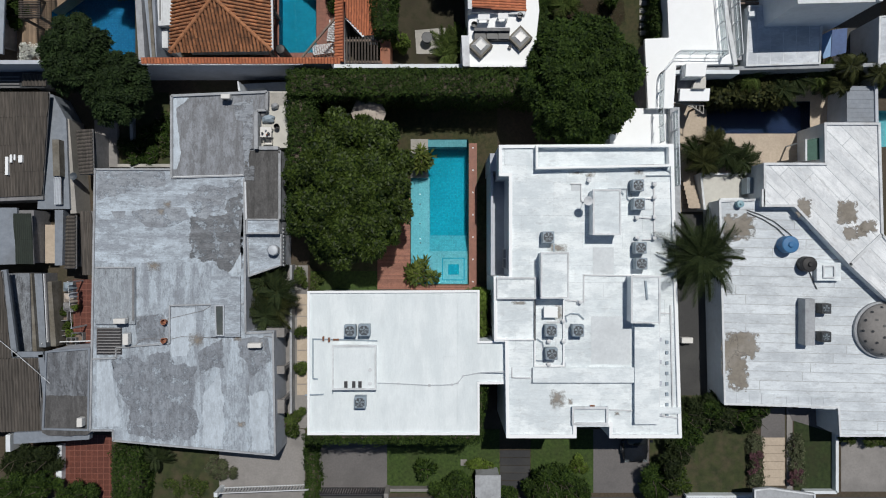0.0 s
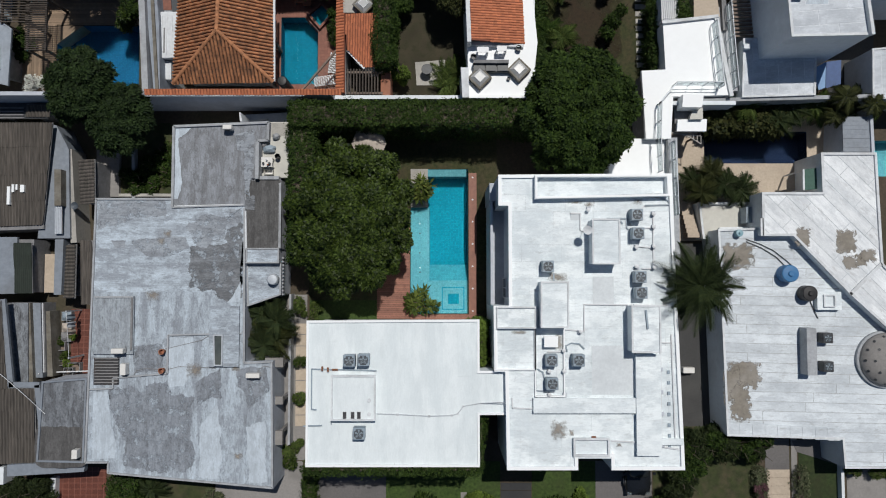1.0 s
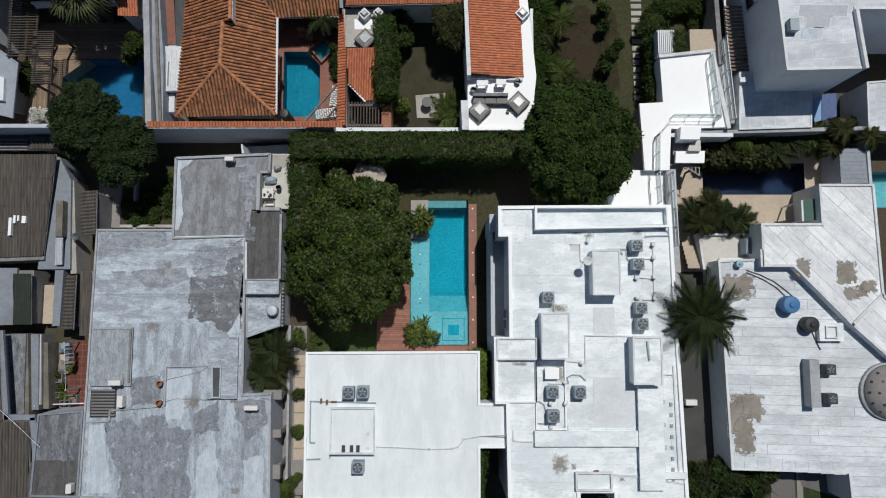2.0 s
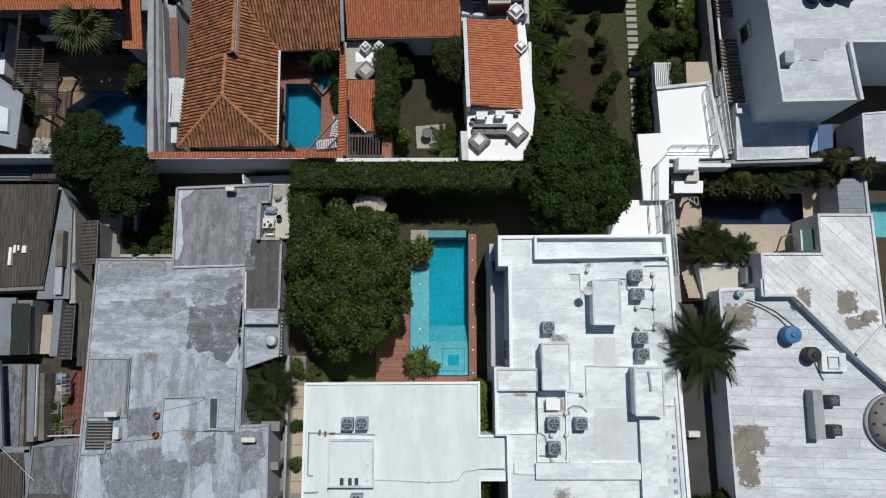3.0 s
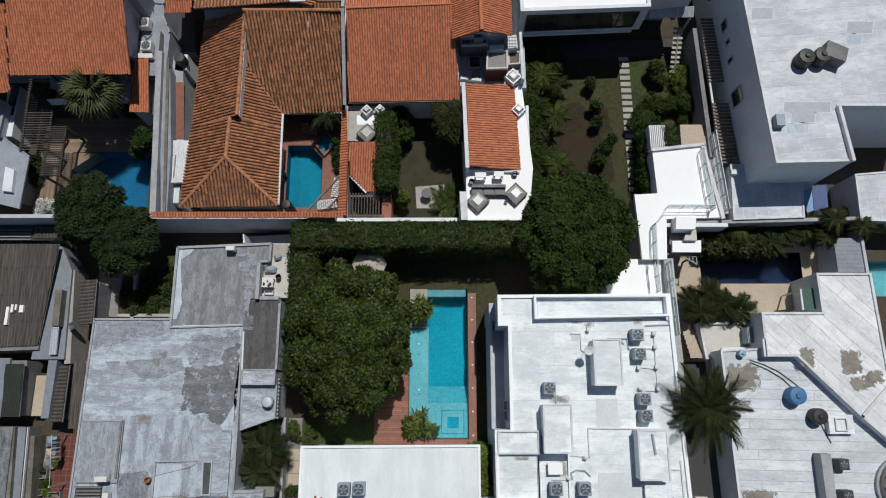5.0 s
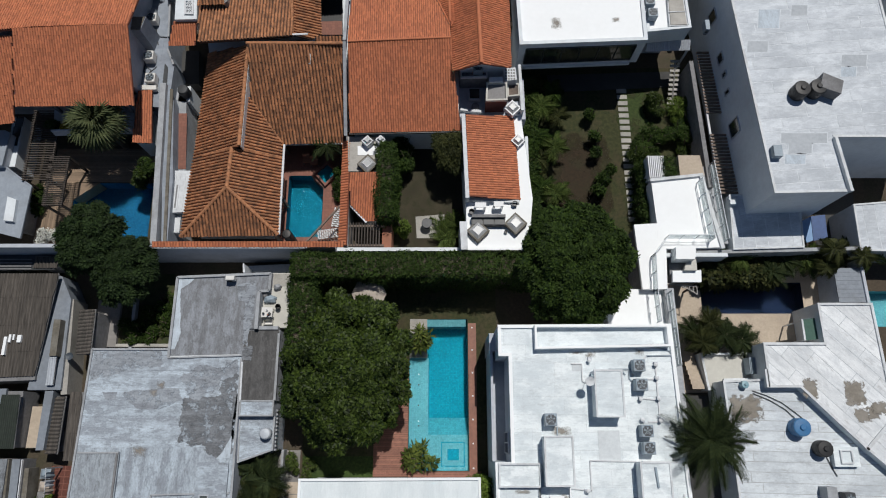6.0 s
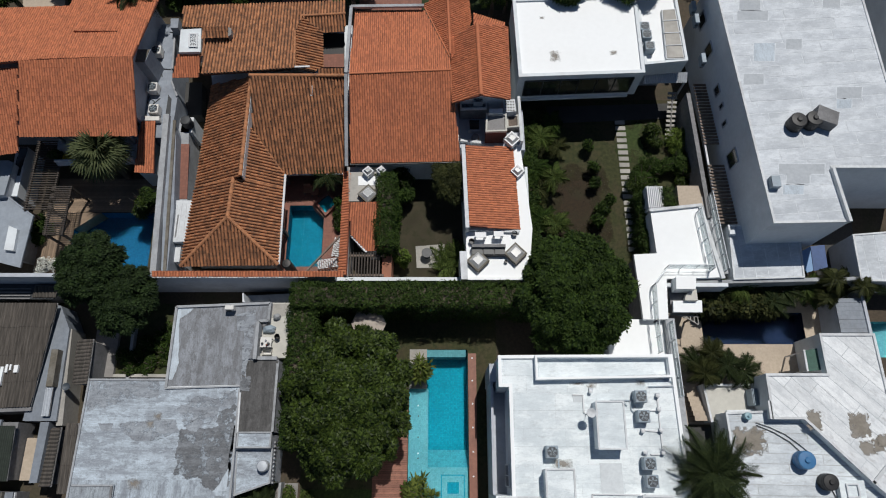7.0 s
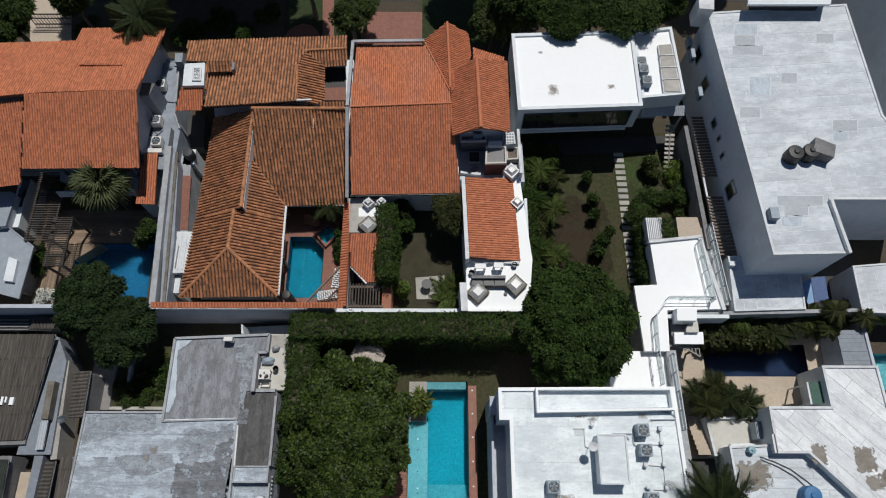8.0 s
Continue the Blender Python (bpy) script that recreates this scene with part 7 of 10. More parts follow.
cover = thing("yard_cover", "dark flat yard cover with slatted edge", "roof", (-28.5, 11.2, 0))
part("cover_sheet", prism(B(), [(-31.75, 11.79), (-26.35, 11.79), (-26.34, 10.67), (-31.59, 10.60)], 2.1, 2.2), "ac_dark", cover)
for a, b in (((-31.24, 11.36), (-28.01, 11.36)), ((-31.21, 11.13), (-27.98, 11.12)), ((-31.18, 10.89), (-27.96, 10.89)), ((-31.15, 10.69), (-27.93, 10.69))):
    part("slat", bar(B(), (*a, 2.2), (*b, 2.2), 0.07, 0.1), "old_wall", cover)
for x in (-27.0, -30.0):
    part("post", box(B(), x - 0.05, 11.0, x + 0.05, 11.1, 0, 2.1), "old_wall", cover)
slab("garden_yard", [(-22.89, 10.88), (-19.06, 10.88), (-18.89, 5.92), (-22.44, 5.93)], "patchy_grass", "weedy rear yard of bare soil", "lawn", 0.03)
wire = thing("overhead_wire", "thin pale cable slung over the corrugated roof", "cable", (-27.16, -7.26, 2.9))
wp = [(-28.80, -5.73), (-27.71, -6.72), (-26.61, -7.70), (-25.55, -8.72)]
for (a, b), (z0, z1) in zip(zip(wp, wp[1:]), ((3.25, 3.1), (3.1, 3.05), (3.05, 2.95))):
    part("wire", bar(B(), (*a, z0), (*b, z1), 0.03, 0.03), "parapet", wire)

for k, (pt, mname) in enumerate(zip([(-25.83, -2.60), (-25.79, -3.37), (-25.83, -4.03)], ("ac_body", "cloth", "old_wall"))):
    pile = thing("laundry_pile", "crumpled pile of washing on a yard bench", "laundry", (*pt, 0), "laundry piles")
    bm = B()
    n = 9
    grid = [[bm.verts.new((pt[0] - 0.32 + 0.64 * a / n, pt[1] - 0.3 + 0.6 * b / n, 0.42 + 0.28 * math.sin(math.pi * a / n) * math.sin(math.pi * b / n) + 0.06 * noise.noise((a * 0.9 + k, b * 0.9, k * 2.0)))) for b in range(n + 1)] for a in range(n + 1)]
    for a in range(n):
        for b in range(n):
            bm.faces.new((grid[a][b], grid[a + 1][b], grid[a + 1][b + 1], grid[a][b + 1]))
    part("cloth", bm, mname, pile)
    part("bench", box(B(), pt[0] - 0.34, pt[1] - 0.32, pt[0] + 0.34, pt[1] + 0.32, 0, 0.42), "old_wall", pile)

# ---- old clay-tiled house with brick patio (north row) ----
old = thing("old_tile_house", "rambling house under weathered barrel-tile roofs", "house", (-14, 19, 0))
part("outer_wall", prism(B(), [(-17.4, 13.5), (-12.1, 13.5), (-12.1, 22.0), (-6.9, 22.0), (-6.9, 32.0), (-18.2, 32.0), (-17.0, 26.5), (-16.7, 26.0), (-17.1, 18.0)], 0, 3.3), "white_wall", old)
for x in (-16.8, -15.1, -13.4):
    window(old, (x, 13.49), (x + 1.2, 13.49), 1.0, 3.0, "window", "timber")
for x, y, h_ in ((-11.4, 13.0, 3.3), (-11.4, 16.0, 3.3), (-11.6, 20.2, 2.4), (-7.3, 20.3, 2.4)):
    part("veranda_post", box(B(), x - 0.1, y - 0.1, x + 0.1, y + 0.1, 0, h_), "timber", old)
SW, SE, HIP, RID = (-17.55, 12.66, 3.4), (-11.05, 12.78, 3.4), (-14.15, 15.50, 5.2), (-14.05, 18.30, 5.2)
tile_slope(old, [SW, SE, HIP], "old_tile")
tile_slope(old, [SW, HIP, RID, (-17.25, 18.30, 3.4)], "old_tile")
tile_slope(old, [SE, (-11.20, 18.30, 3.4), RID, HIP], "old_tile")
tile_slope(old, [(-17.25, 18.30, 3.42), (-13.45, 18.30, 5.5), (-13.45, 26.0, 5.5), (-16.95, 26.6, 3.42)], "old_tile")
tile_slope(old, [(-13.45, 18.28, 4.84), (-11.2, 18.28, 3.42), (-11.2, 19.5, 3.42), (-13.45, 22.4, 4.84)], "old_tile")
tile_slope(old, [(-11.52, 19.93, 2.40), (-6.98, 20.03, 2.40), (-6.72, 25.6, 6.2), (-13.3, 25.6, 6.2), (-13.3, 22.2, 4.7)], "old_tile")
tile_slope(old, [(-16.68, 25.71, 6.20), (-13.61, 25.95, 6.20), (-10.33, 26.23, 6.20), (-10.71, 29.81, 5.40), (-10.30, 31.36, 5.10), (-7.19, 31.61, 5.05), (-7.29, 32.96, 4.80), (-19.39, 32.49, 4.80), (-19.02, 30.31, 5.20), (-17.52, 30.22, 5.25)], "old_tile")
tile_slope(old, [(-10.30, 31.35, 5.12), (-7.18, 31.57, 5.10), (-7.23, 30.46, 4.60), (-8.88, 30.36, 4.60)], "old_tile")
tile_slope(old, [(-10.20, 31.05, 5.50), (-10.63, 29.58, 5.70), (-10.43, 26.61, 5.70), (-9.17, 26.68, 5.10), (-8.64, 27.27, 4.80), (-8.84, 30.21, 4.80)], "old_tile")
ridge_caps(old, (-10.30, 31.36, 5.2), (-7.19, 31.61, 5.15), "old_tile", 0.11)
ridge_caps(old, (-10.41, 26.58, 5.8), (-10.61, 29.54, 5.8), "old_tile", 0.11)
part("gutter", bar(B(), (-10.47, 26.41, 6.0), (-9.27, 26.46, 6.0), 0.12, 0.1), "white_metal", old)
part("gutter", bar(B(), (-9.04, 25.83, 6.1), (-9.13, 24.45, 5.5), 0.12, 0.1), "white_metal", old)
tile_slope(old, [(-9.09, 24.54, 5.35), (-6.85, 24.63, 5.35), (-6.81, 26.19, 6.25), (-8.60, 26.15, 6.25)], "old_tile", name="tile_slope")
tile_slope(old, [(-19.62, 26.68, 4.30), (-17.71, 26.73, 4.30), (-17.51, 28.26, 5.00), (-19.16, 28.21, 5.00)], "new_tile")
ridge_caps(old, SW, HIP, "old_tile")
ridge_caps(old, SE, HIP, "old_tile")
ridge_caps(old, HIP, RID, "old_tile")
ridge_caps(old, (-13.5, 18.3, 5.5), (-13.5, 26.0, 5.5), "old_tile")
ridge_caps(old, (-13.4, 25.6, 6.22), (-6.8, 25.6, 6.22), "old_tile")
part("ridge_flashing", box(B(), -13.44, 18.3, -13.36, 25.0, 4.6, 5.46), "white_metal", old, "white painted flashing")
gb = B()
lo_ = [gb.verts.new(p) for p in ((-14.3, 18.36, 4.6), (-13.4, 18.36, 4.6), (-13.4, 18.36, 5.45), (-14.1, 18.36, 5.08))]
gb.faces.new(lo_)
bmesh.ops.solidify(gb, geom=gb.faces[:], thickness=0.1)
part("gable_end", gb, "parapet", old)
ridge_caps(old, (-11.2, 19.5, 3.46), (-13.4, 22.3, 4.76), "old_tile", 0.06)
part("gutter", bar(B(), (-10.98, 12.8, 3.3), (-11.05, 19.4, 3.3), 0.14, 0.12), "white_metal", old, "white painted gutter")
part("gutter", bar(B(), (-11.26, 19.89, 2.28), (-7.01, 19.97, 2.28), 0.12, 0.12), "white_metal", old)
# Black slab stands for the shade down in the patio well.
part("well_shade_sheet", prism(B(), [(-9.14, 31.21), (-7.48, 31.21), (-7.32, 28.22), (-8.94, 28.22)], 3.3, 3.42), "black_tank", old)
part("well_floor", prism(B(), [(-8.96, 29.31), (-7.42, 29.36), (-7.35, 28.19), (-8.89, 28.19)], 3.42, 3.44), "brick_floor", old)
part("skylight_box", prism(B(), [(-19.07, 30.09), (-17.58, 30.19), (-17.40, 28.19), (-18.96, 28.15)], 4.0, 5.3), "white_wall", old)
part("skylight_grid", ring(B(), [(-18.40, 29.71), (-17.73, 29.71), (-17.62, 28.52), (-18.28, 28.52)], 0.12, 5.3, 5.42), "white_metal", old)
bm = B()
g0, g1 = [(-18.23, 28.52), (-17.73, 29.71)]
for k in range(1, 4):
    bar(bm, (g0[0] + (g1[0] - g0[0]) * k / 4, g0[1], 5.3), (g0[0] + (g1[0] - g0[0]) * k / 4, g1[1], 5.3), 0.06, 0.1)
    bar(bm, (g0[0], g0[1] + (g1[1] - g0[1]) * k / 4, 5.3), (g1[0], g0[1] + (g1[1] - g0[1]) * k / 4, 5.3), 0.06, 0.1)
part("skylight_bars", bm, "white_metal", old)
tile_slope(old, [(-17.00, 28.86, 6.00), (-15.29, 28.91, 6.00), (-15.25, 29.55, 6.40), (-16.95, 29.45, 6.40)], "old_tile", name="dormer_roof")
part("dormer_wall", prism(B(), [(-17.11, 29.26), (-15.54, 29.31), (-15.60, 29.76), (-17.17, 29.71)], 4.6, 5.6), "old_wall", old)
part("dormer_cap", prism(B(), [(-15.26, 28.89), (-15.04, 29.08), (-15.09, 29.58), (-15.36, 29.73)], 5.0, 6.1), "concrete", old)
passage = thing("passage_roof", "low concrete passage roof with a strip of red tiles", "roof", (-19.06, 21.11, 0))
part("passage_slab", prism(B(), [(-19.44, 17.88), (-18.22, 17.88), (-18.91, 24.52), (-19.89, 24.52)], 0, 2.2), "grey_lip", passage)
part("tile_strip", prism(B(), [(-18.95, 18.03), (-18.23, 18.03), (-18.62, 22.4), (-19.3, 22.4)], 2.2, 2.25), "brick_floor", passage)
slab("tiled_side_yard", [(-20.41, 24.11), (-19.61, 24.11), (-19.03, 18.75), (-19.80, 18.75)], "brick_floor", "narrow red tiled side yard", "paving", 0.1)
store = thing("lean_to", "long pale lean-to roof beside the tiled house", "lean-to", (-18.03, 15.58, 0))
part("lean_to_wall", prism(B(), [(-18.85, 17.62), (-17.65, 17.62), (-17.62, 14.67), (-18.86, 14.59)], 0, 2.7), "white_wall", store)
part("lean_to_roof", prism(B(), inset([(-18.85, 17.62), (-17.65, 17.62), (-17.62, 14.67), (-18.86, 14.59)], -0.05), 2.7, 2.8), "parapet", store)
for x in (-18.62, -18.30, -17.95):
    part("lean_to_batten", bar(B(), (x, 14.8, 2.8), (x, 17.4, 2.8), 0.06, 0.05), "white_metal", store)
part("lean_to_gap", box(B(), -18.5, 14.9, -18.4, 16.6, 2.8, 2.81), "old_wall", store)
part("lean_to_step", prism(B(), [(-19.12, 14.51), (-18.18, 14.51), (-18.16, 13.28), (-19.09, 13.28)], 0, 2.3), "parapet", store)
tanks_h = thing("service_shelf", "white service shelf with a dark water heater", "service shelf", (-18.94, 24.01, 0))
part("shelf_base", prism(B(), [(-19.40, 23.39), (-18.56, 23.39), (-18.57, 24.64), (-19.41, 24.64)], 0, 2.2), "white_wall", tanks_h)
part("heater", lathe(B(), -18.84, 23.97, [(0.4, 2.2), (0.4, 2.9), (0.34, 3.0), (0.1, 3.02)], 16), "ac_dark", tanks_h)
part("dark_well", prism(B(), [(-19.92, 25.51), (-18.52, 25.51), (-18.82, 28.42), (-20.07, 28.42)], 0, 1.0), "asphalt", old)

drum = thing("water_drum", "tall black plastic drum at the roof corner", "drum", (-11.0, 13.25, 0))
part("drum_body", lathe(B(), -10.75, 13.2, [(0.3, 0), (0.33, 0.1), (0.34, 1.1), (0.32, 1.15), (0.34, 1.2), (0.34, 2.2), (0.28, 2.3), (0.1, 2.32)], 20), "black_tank", drum)

# diagonal slatted shade over the patio corner
shade = thing("patio_pergola", "triangular white slatted pergola over the patio corner", "pergola", (-8.2, 13.8, 0))
part("pergola_beam", bar(B(), (-9.6, 12.2, 2.4), (-6.9, 15.4, 2.4), 0.12, 0.16), "timber", shade)
for k in range(24):
    t = (k + 0.5) / 24
    x, y = -9.6 + 2.7 * t, 12.2 + 3.2 * t
    run = min((-6.85 - x) / 0.764, (y - 12.2) / 0.645)
    part("slat", bar(B(), (x, y, 2.56), (x + 0.764 * run, y - 0.645 * run, 2.56), 0.035, 0.06), "timber", shade)
part("post", box(B(), -6.95, 15.3, -6.8, 15.45, 0, 2.4), "timber", shade)
part("post", box(B(), -9.7, 12.15, -9.55, 12.3, 0, 2.4), "timber", shade)
for k, p in enumerate(([(-10.09, 19.59), (-9.53, 19.41)])):
    ch = thing("patio_chair", "dark rattan patio chair by the pool", "chair", (*p, 0.03), "patio chairs")
    x, y = p
    part("seat", box(B(), x - 0.28, y - 0.28, x + 0.28, y + 0.28, 0.35, 0.45), "clay", ch)
    part("backrest", box(B(), x - 0.28, y + 0.22, x + 0.28, y + 0.3, 0.45, 0.9), "clay", ch)
    for i, j in ((-1, -1), (1, -1), (1, 1), (-1, 1)):
        part("leg", box(B(), x + i * 0.24 - 0.03, y + j * 0.24 - 0.03, x + i * 0.24 + 0.03, y + j * 0.24 + 0.03, 0.03, 0.35), "dark_metal", ch)
for (x, y), turn in (((-8.27, 13.81), 8), ((-7.61, 15.05), 82)):
    lounger = thing("sun_lounger", "white slatted sun lounger in the patio corner", "sun lounger", (x, y, 0.03), "patio loungers")
    spin = Matrix.Rotation(radians(turn), 4, "Z")

    def laid(bm):
        bmesh.ops.transform(bm, matrix=Matrix.Translation((x, y, 0)) @ spin, verts=bm.verts[:])
        return bm
    for side in (-0.3, 0.3):
        part("side_rail", laid(box(B(), -0.75, side - 0.03, 0.75, side + 0.03, 0.28, 0.34)), "white_metal", lounger)
    for k in range(9):
        part("slat", laid(box(B(), -0.72 + k * 0.16, -0.28, -0.62 + k * 0.16, 0.28, 0.34, 0.37)), "white_metal", lounger)
    for i, j in ((-1, -1), (1, -1), (1, 1), (-1, 1)):
        part("leg", laid(box(B(), i * 0.68 - 0.03, j * 0.3 - 0.03, i * 0.68 + 0.03, j * 0.3 + 0.03, 0.03, 0.28)), "white_metal", lounger)
cop2 = thing("party_wall_coping", "row of clay tiles capping the patio wall", "coping", (-6.9, 16, 2.6), kind="structure")
tile_slope(cop2, [(-7.05, 12.2, 2.62), (-7.05, 20.0, 2.62), (-6.5, 20.0, 2.85), (-6.5, 12.2, 2.85)], "new_tile", 0.2, 0.3, name="coping_bed")

# ---- orange-roofed house far west ----
west = thing("orange_roof_house", "tall house with bright orange tiled gable roof", "house", (-27, 26, 0))
ex, ey = -20.92, 21.30
ny = 33.3
part("outer_wall", prism(B(), [(-40, ey + 2.2), (ex - 0.85, ey + 2.2), (ex - 0.85, ny - 0.4), (-27.4, ny - 0.4), (-27.6, 31.4), (-40, 31.4)], 0, 5.2), "grey_wall", west)
ry = -20.84, 26.05
gab = B()
v = [gab.verts.new(p) for p in ((ex - 0.85, ey + 0.5, 5.2), (ex - 0.85, ny - 0.4, 5.2), (ex - 0.85, ry[1], 7.6), (ex - 1.1, ey + 0.5, 5.2), (ex - 1.1, ny - 0.4, 5.2), (ex - 1.1, ry[1], 7.6))]
for f in ((0, 1, 2), (5, 4, 3), (0, 3, 4, 1), (1, 4, 5, 2), (2, 5, 3, 0)):
    gab.faces.new([v[i] for i in f])
part("gable_wall", gab, "grey_wall", west)
tile_slope(west, [(-28.84, 21.21, 5.50), (-20.85, 21.30, 5.50), (-20.84, 26.05, 7.80), (-28.42, 25.69, 7.80)], "new_tile")
tile_slope(west, [(-32.80, 25.19, 7.60), (-27.04, 25.91, 7.75), (-20.84, 26.05, 7.80), (-20.86, 33.29, 5.30), (-27.33, 33.29, 5.30), (-27.12, 31.72, 5.75), (-35.83, 31.50, 5.70)], "new_tile")
tile_slope(west, [(-33.13, 25.37, 7.20), (-28.83, 25.55, 7.20), (-29.36, 20.45, 4.60), (-33.47, 19.93, 4.60)], "new_tile")
tile_slope(west, [(-25.71, 28.66, 6.95), (-22.68, 28.67, 6.94), (-22.9, 31.67, 5.91), (-26.1, 31.73, 5.89)], "new_tile", name="relaid_patch")
part("balcony", prism(B(), [(-27.57, 20.35), (-21.92, 20.5), (-22.15, 23.5), (-28.01, 23.5)], 2.75, 3.0), "grey_wall", west)
part("balcony_rail", bar(B(), (-27.5, 20.42, 3.0), (-22.0, 20.56, 3.0), 0.12, 0.5), "grey_wall", west)
for x in (-27.3, -24.6, -22.2):
    part("veranda_post", box(B(), x - 0.1, 22.0, x + 0.1, 22.2, 0, 5.3), "old_wall", west)
for x in (-27.0, -24.2):
    window(west, (x, ey + 2.19), (x + 2.2, ey + 2.19), 3.1, 5.0, "balcony_door", "timber")
ledge = thing("service_ledge", "grey service ledge beside the gable wall", "roof ledge", (-19.8, 27, 0))
part("ledge_slab", prism(B(), [(-22.08, 23.15), (-20.76, 23.15), (-20.36, 30.57), (-20.59, 32.16), (-21.57, 32.16)], 0, 3.2), "ledge_grey", ledge)
stack = [(-22.32, 28.17), (-20.85, 28.17), (-21.11, 27.06), (-22.13, 27.06)]
part("stack_wall", prism(B(), stack, 3.2, 5.6), "ledge_grey", ledge, "tall grey masonry stack")
part("stack_cap", prism(B(), inset(stack, 0.04), 5.6, 5.66), "moss", ledge, "mossy cap")
part("ledge_walk", prism(B(), [(-21.98, 31.73), (-20.76, 31.84), (-20.59, 31.84), (-20.12, 26.96), (-19.55, 25.73), (-19.59, 22.41), (-21.15, 22.41), (-21.61, 25.73), (-21.50, 28.97)], 0, 3.19), "ledge_grey", ledge, "pale plastered walk")
part("ledge_end", prism(B(), [(-20.53, 31.99), (-19.92, 31.99), (-19.88, 31.15), (-20.44, 31.15)], 3.19, 4.1), "ledge_grey", ledge)
part("ledge_block", prism(B(), [(-21.58, 30.25), (-21.28, 30.25), (-21.19, 29.69), (-21.49, 29.69)], 3.19, 3.7), "grey_lip", ledge)
part("ledge_kerb", bar(B(), (*(-20.44, 31.42), 3.19), (*(-20.2, 28.11), 3.19), 0.12, 0.15), "grey_lip", ledge)
part("ledge_kerb", bar(B(), (*(-20.13, 27.06), 3.19), (*(-19.56, 25.78), 3.19), 0.12, 0.15), "grey_lip", ledge)
for a, b in (((-21.06, 28.15), (-20.33, 28.1)), ((-21.21, 28.81), (-20.91, 27.45)), ((-21.63, 25.82), (-21.7, 25.24)), ((-21.7, 25.24), (-21.42, 25.09)), ((-20.83, 31.41), (-20.52, 31.41))):
    part("drain_pipe", bar(B(), (*a, 3.2), (*b, 3.2), 0.06, 0.06), "ac_dark", ledge)
part("ledge_run", prism(B(), [(-18.87, 11.98), (-18.49, 11.98), (-18.63, 16.65), (-19.27, 22.86), (-19.80, 24.17), (-20.13, 24.17)], 0, 3.2), "ledge_grey", ledge)
part("ledge_coping", bar(B(), (-18.62, 11.96, 3.2), (-19.47, 23.77, 3.2), 0.2, 0.12), "moss", ledge, "mossy stone coping")
white_unit = condenser((-20.87, 24.39, 3.2), 0.0, "square white air conditioner on the side ledge", "ac_white", "ledge air conditioners", 0.72, 0.7)
for p in ([(-21.21, 26.21), (-21.38, 29.39)]):
    copy_thing(white_unit, pose(*p, 3.2))
part("ledge_tray", prism(B(), [(-22.14, 23.95), (-20.49, 23.95), (-20.43, 23.58), (-22.08, 23.57)], 3.2, 3.6), "ac_white", ledge)
part("ledge_hatch", prism(B(), [(-20.23, 25.93), (-19.97, 25.59), (-19.84, 23.40), (-20.20, 23.87)], 3.2, 3.26), "ac_dark", ledge)
bm = B()
for a, b in zip([(-21.55, 25.65), (-21.17, 25.35), (-21.29, 25.07)], [(-21.17, 25.35), (-21.29, 25.07), (-20.80, 25.65)]):
    bar(bm, (*a, 3.2), (*b, 3.2), 0.05, 0.05)
part("refrigerant_pipe", bm, "ac_dark", ledge)
side_roof = thing("side_roof", "small lean-to of bright clay tiles", "roof", (-21.42, 21.63, 0))
tile_slope(side_roof, [(-21.97, 19.78, 2.90), (-20.58, 19.73, 2.90), (-20.74, 23.53, 3.60), (-21.71, 23.44, 3.60)], "new_tile")
part("side_wall", prism(B(), [(-21.89, 20.00), (-20.75, 20.00), (-21.19, 23.79), (-22.03, 23.79)], 0, 2.75), "white_wall", side_roof)
for (far_w, far_e, near), m_, n in (([(-29.45, 22.5), (-27.65, 22.5), (-27.6, 17.0)], "dark_timber", 30), ([(-27.70, 18.87), (-26.50, 18.87), (-26.49, 15.13)], "dark_timber", 26)):
    rect = (far_w[0], near[1], far_e[0], far_w[1])
    per = thing("pergola", "dark timber slatted pergola over the deck", "pergola", ((rect[0] + rect[2]) / 2, (rect[1] + rect[3]) / 2, 0), "deck pergolas")
    for x in (rect[0], rect[2]):
        part("pergola_beam", box(B(), x - 0.05, rect[1], x + 0.05, rect[3], 2.38, 2.55), m_, per)
        for y in (rect[1] + 0.1, rect[3] - 0.1):
            part("post", box(B(), x - 0.07, y - 0.07, x + 0.07, y + 0.07, 0, 2.35), m_, per)
    for k in range(n):
        y = rect[1] + (rect[3] - rect[1]) * (k + 0.5) / n
        part("slat", box(B(), rect[0] - 0.12, y - 0.028, rect[2] + 0.12, y + 0.028, 2.55, 2.62), m_, per)
wing = thing("grey_wing", "pale grey rendered house wing with sloped top", "house", (-33, 15, 0))
wing_pts = [(-34.87, 17.97), (-30.87, 18.10), (-28.84, 16.67), (-28.98, 12.84), (-33.81, 14.06)]
# Wall coloured darker than the pale wing, for its shaded face.
part("outer_wall", prism(B(), inset(wing_pts, 0.7), 0, 2.22), "old_wall", wing)
flat_block(wing, wing_pts, 2.22, 2.4, "old_wall", "wing_sheet", 0.05, 0.1, "wing_sheet", names=("eave", "roof", "roof_edge"))
flat_block(wing, [(-35.22, 20.54), (-31.10, 20.68), (-30.73, 20.50), (-30.86, 18.02), (-34.50, 17.89)], 0, 2.9, "grey_wall", "wing_sheet", 0.05, 0.1, "wing_sheet")
part("window_wall", prism(B(), [(-31.24, 20.84), (-31.30, 22.14), (-30.46, 22.14), (-30.45, 18.23), (-31.02, 18.23)], 0, 2.2), "white_wall", wing)
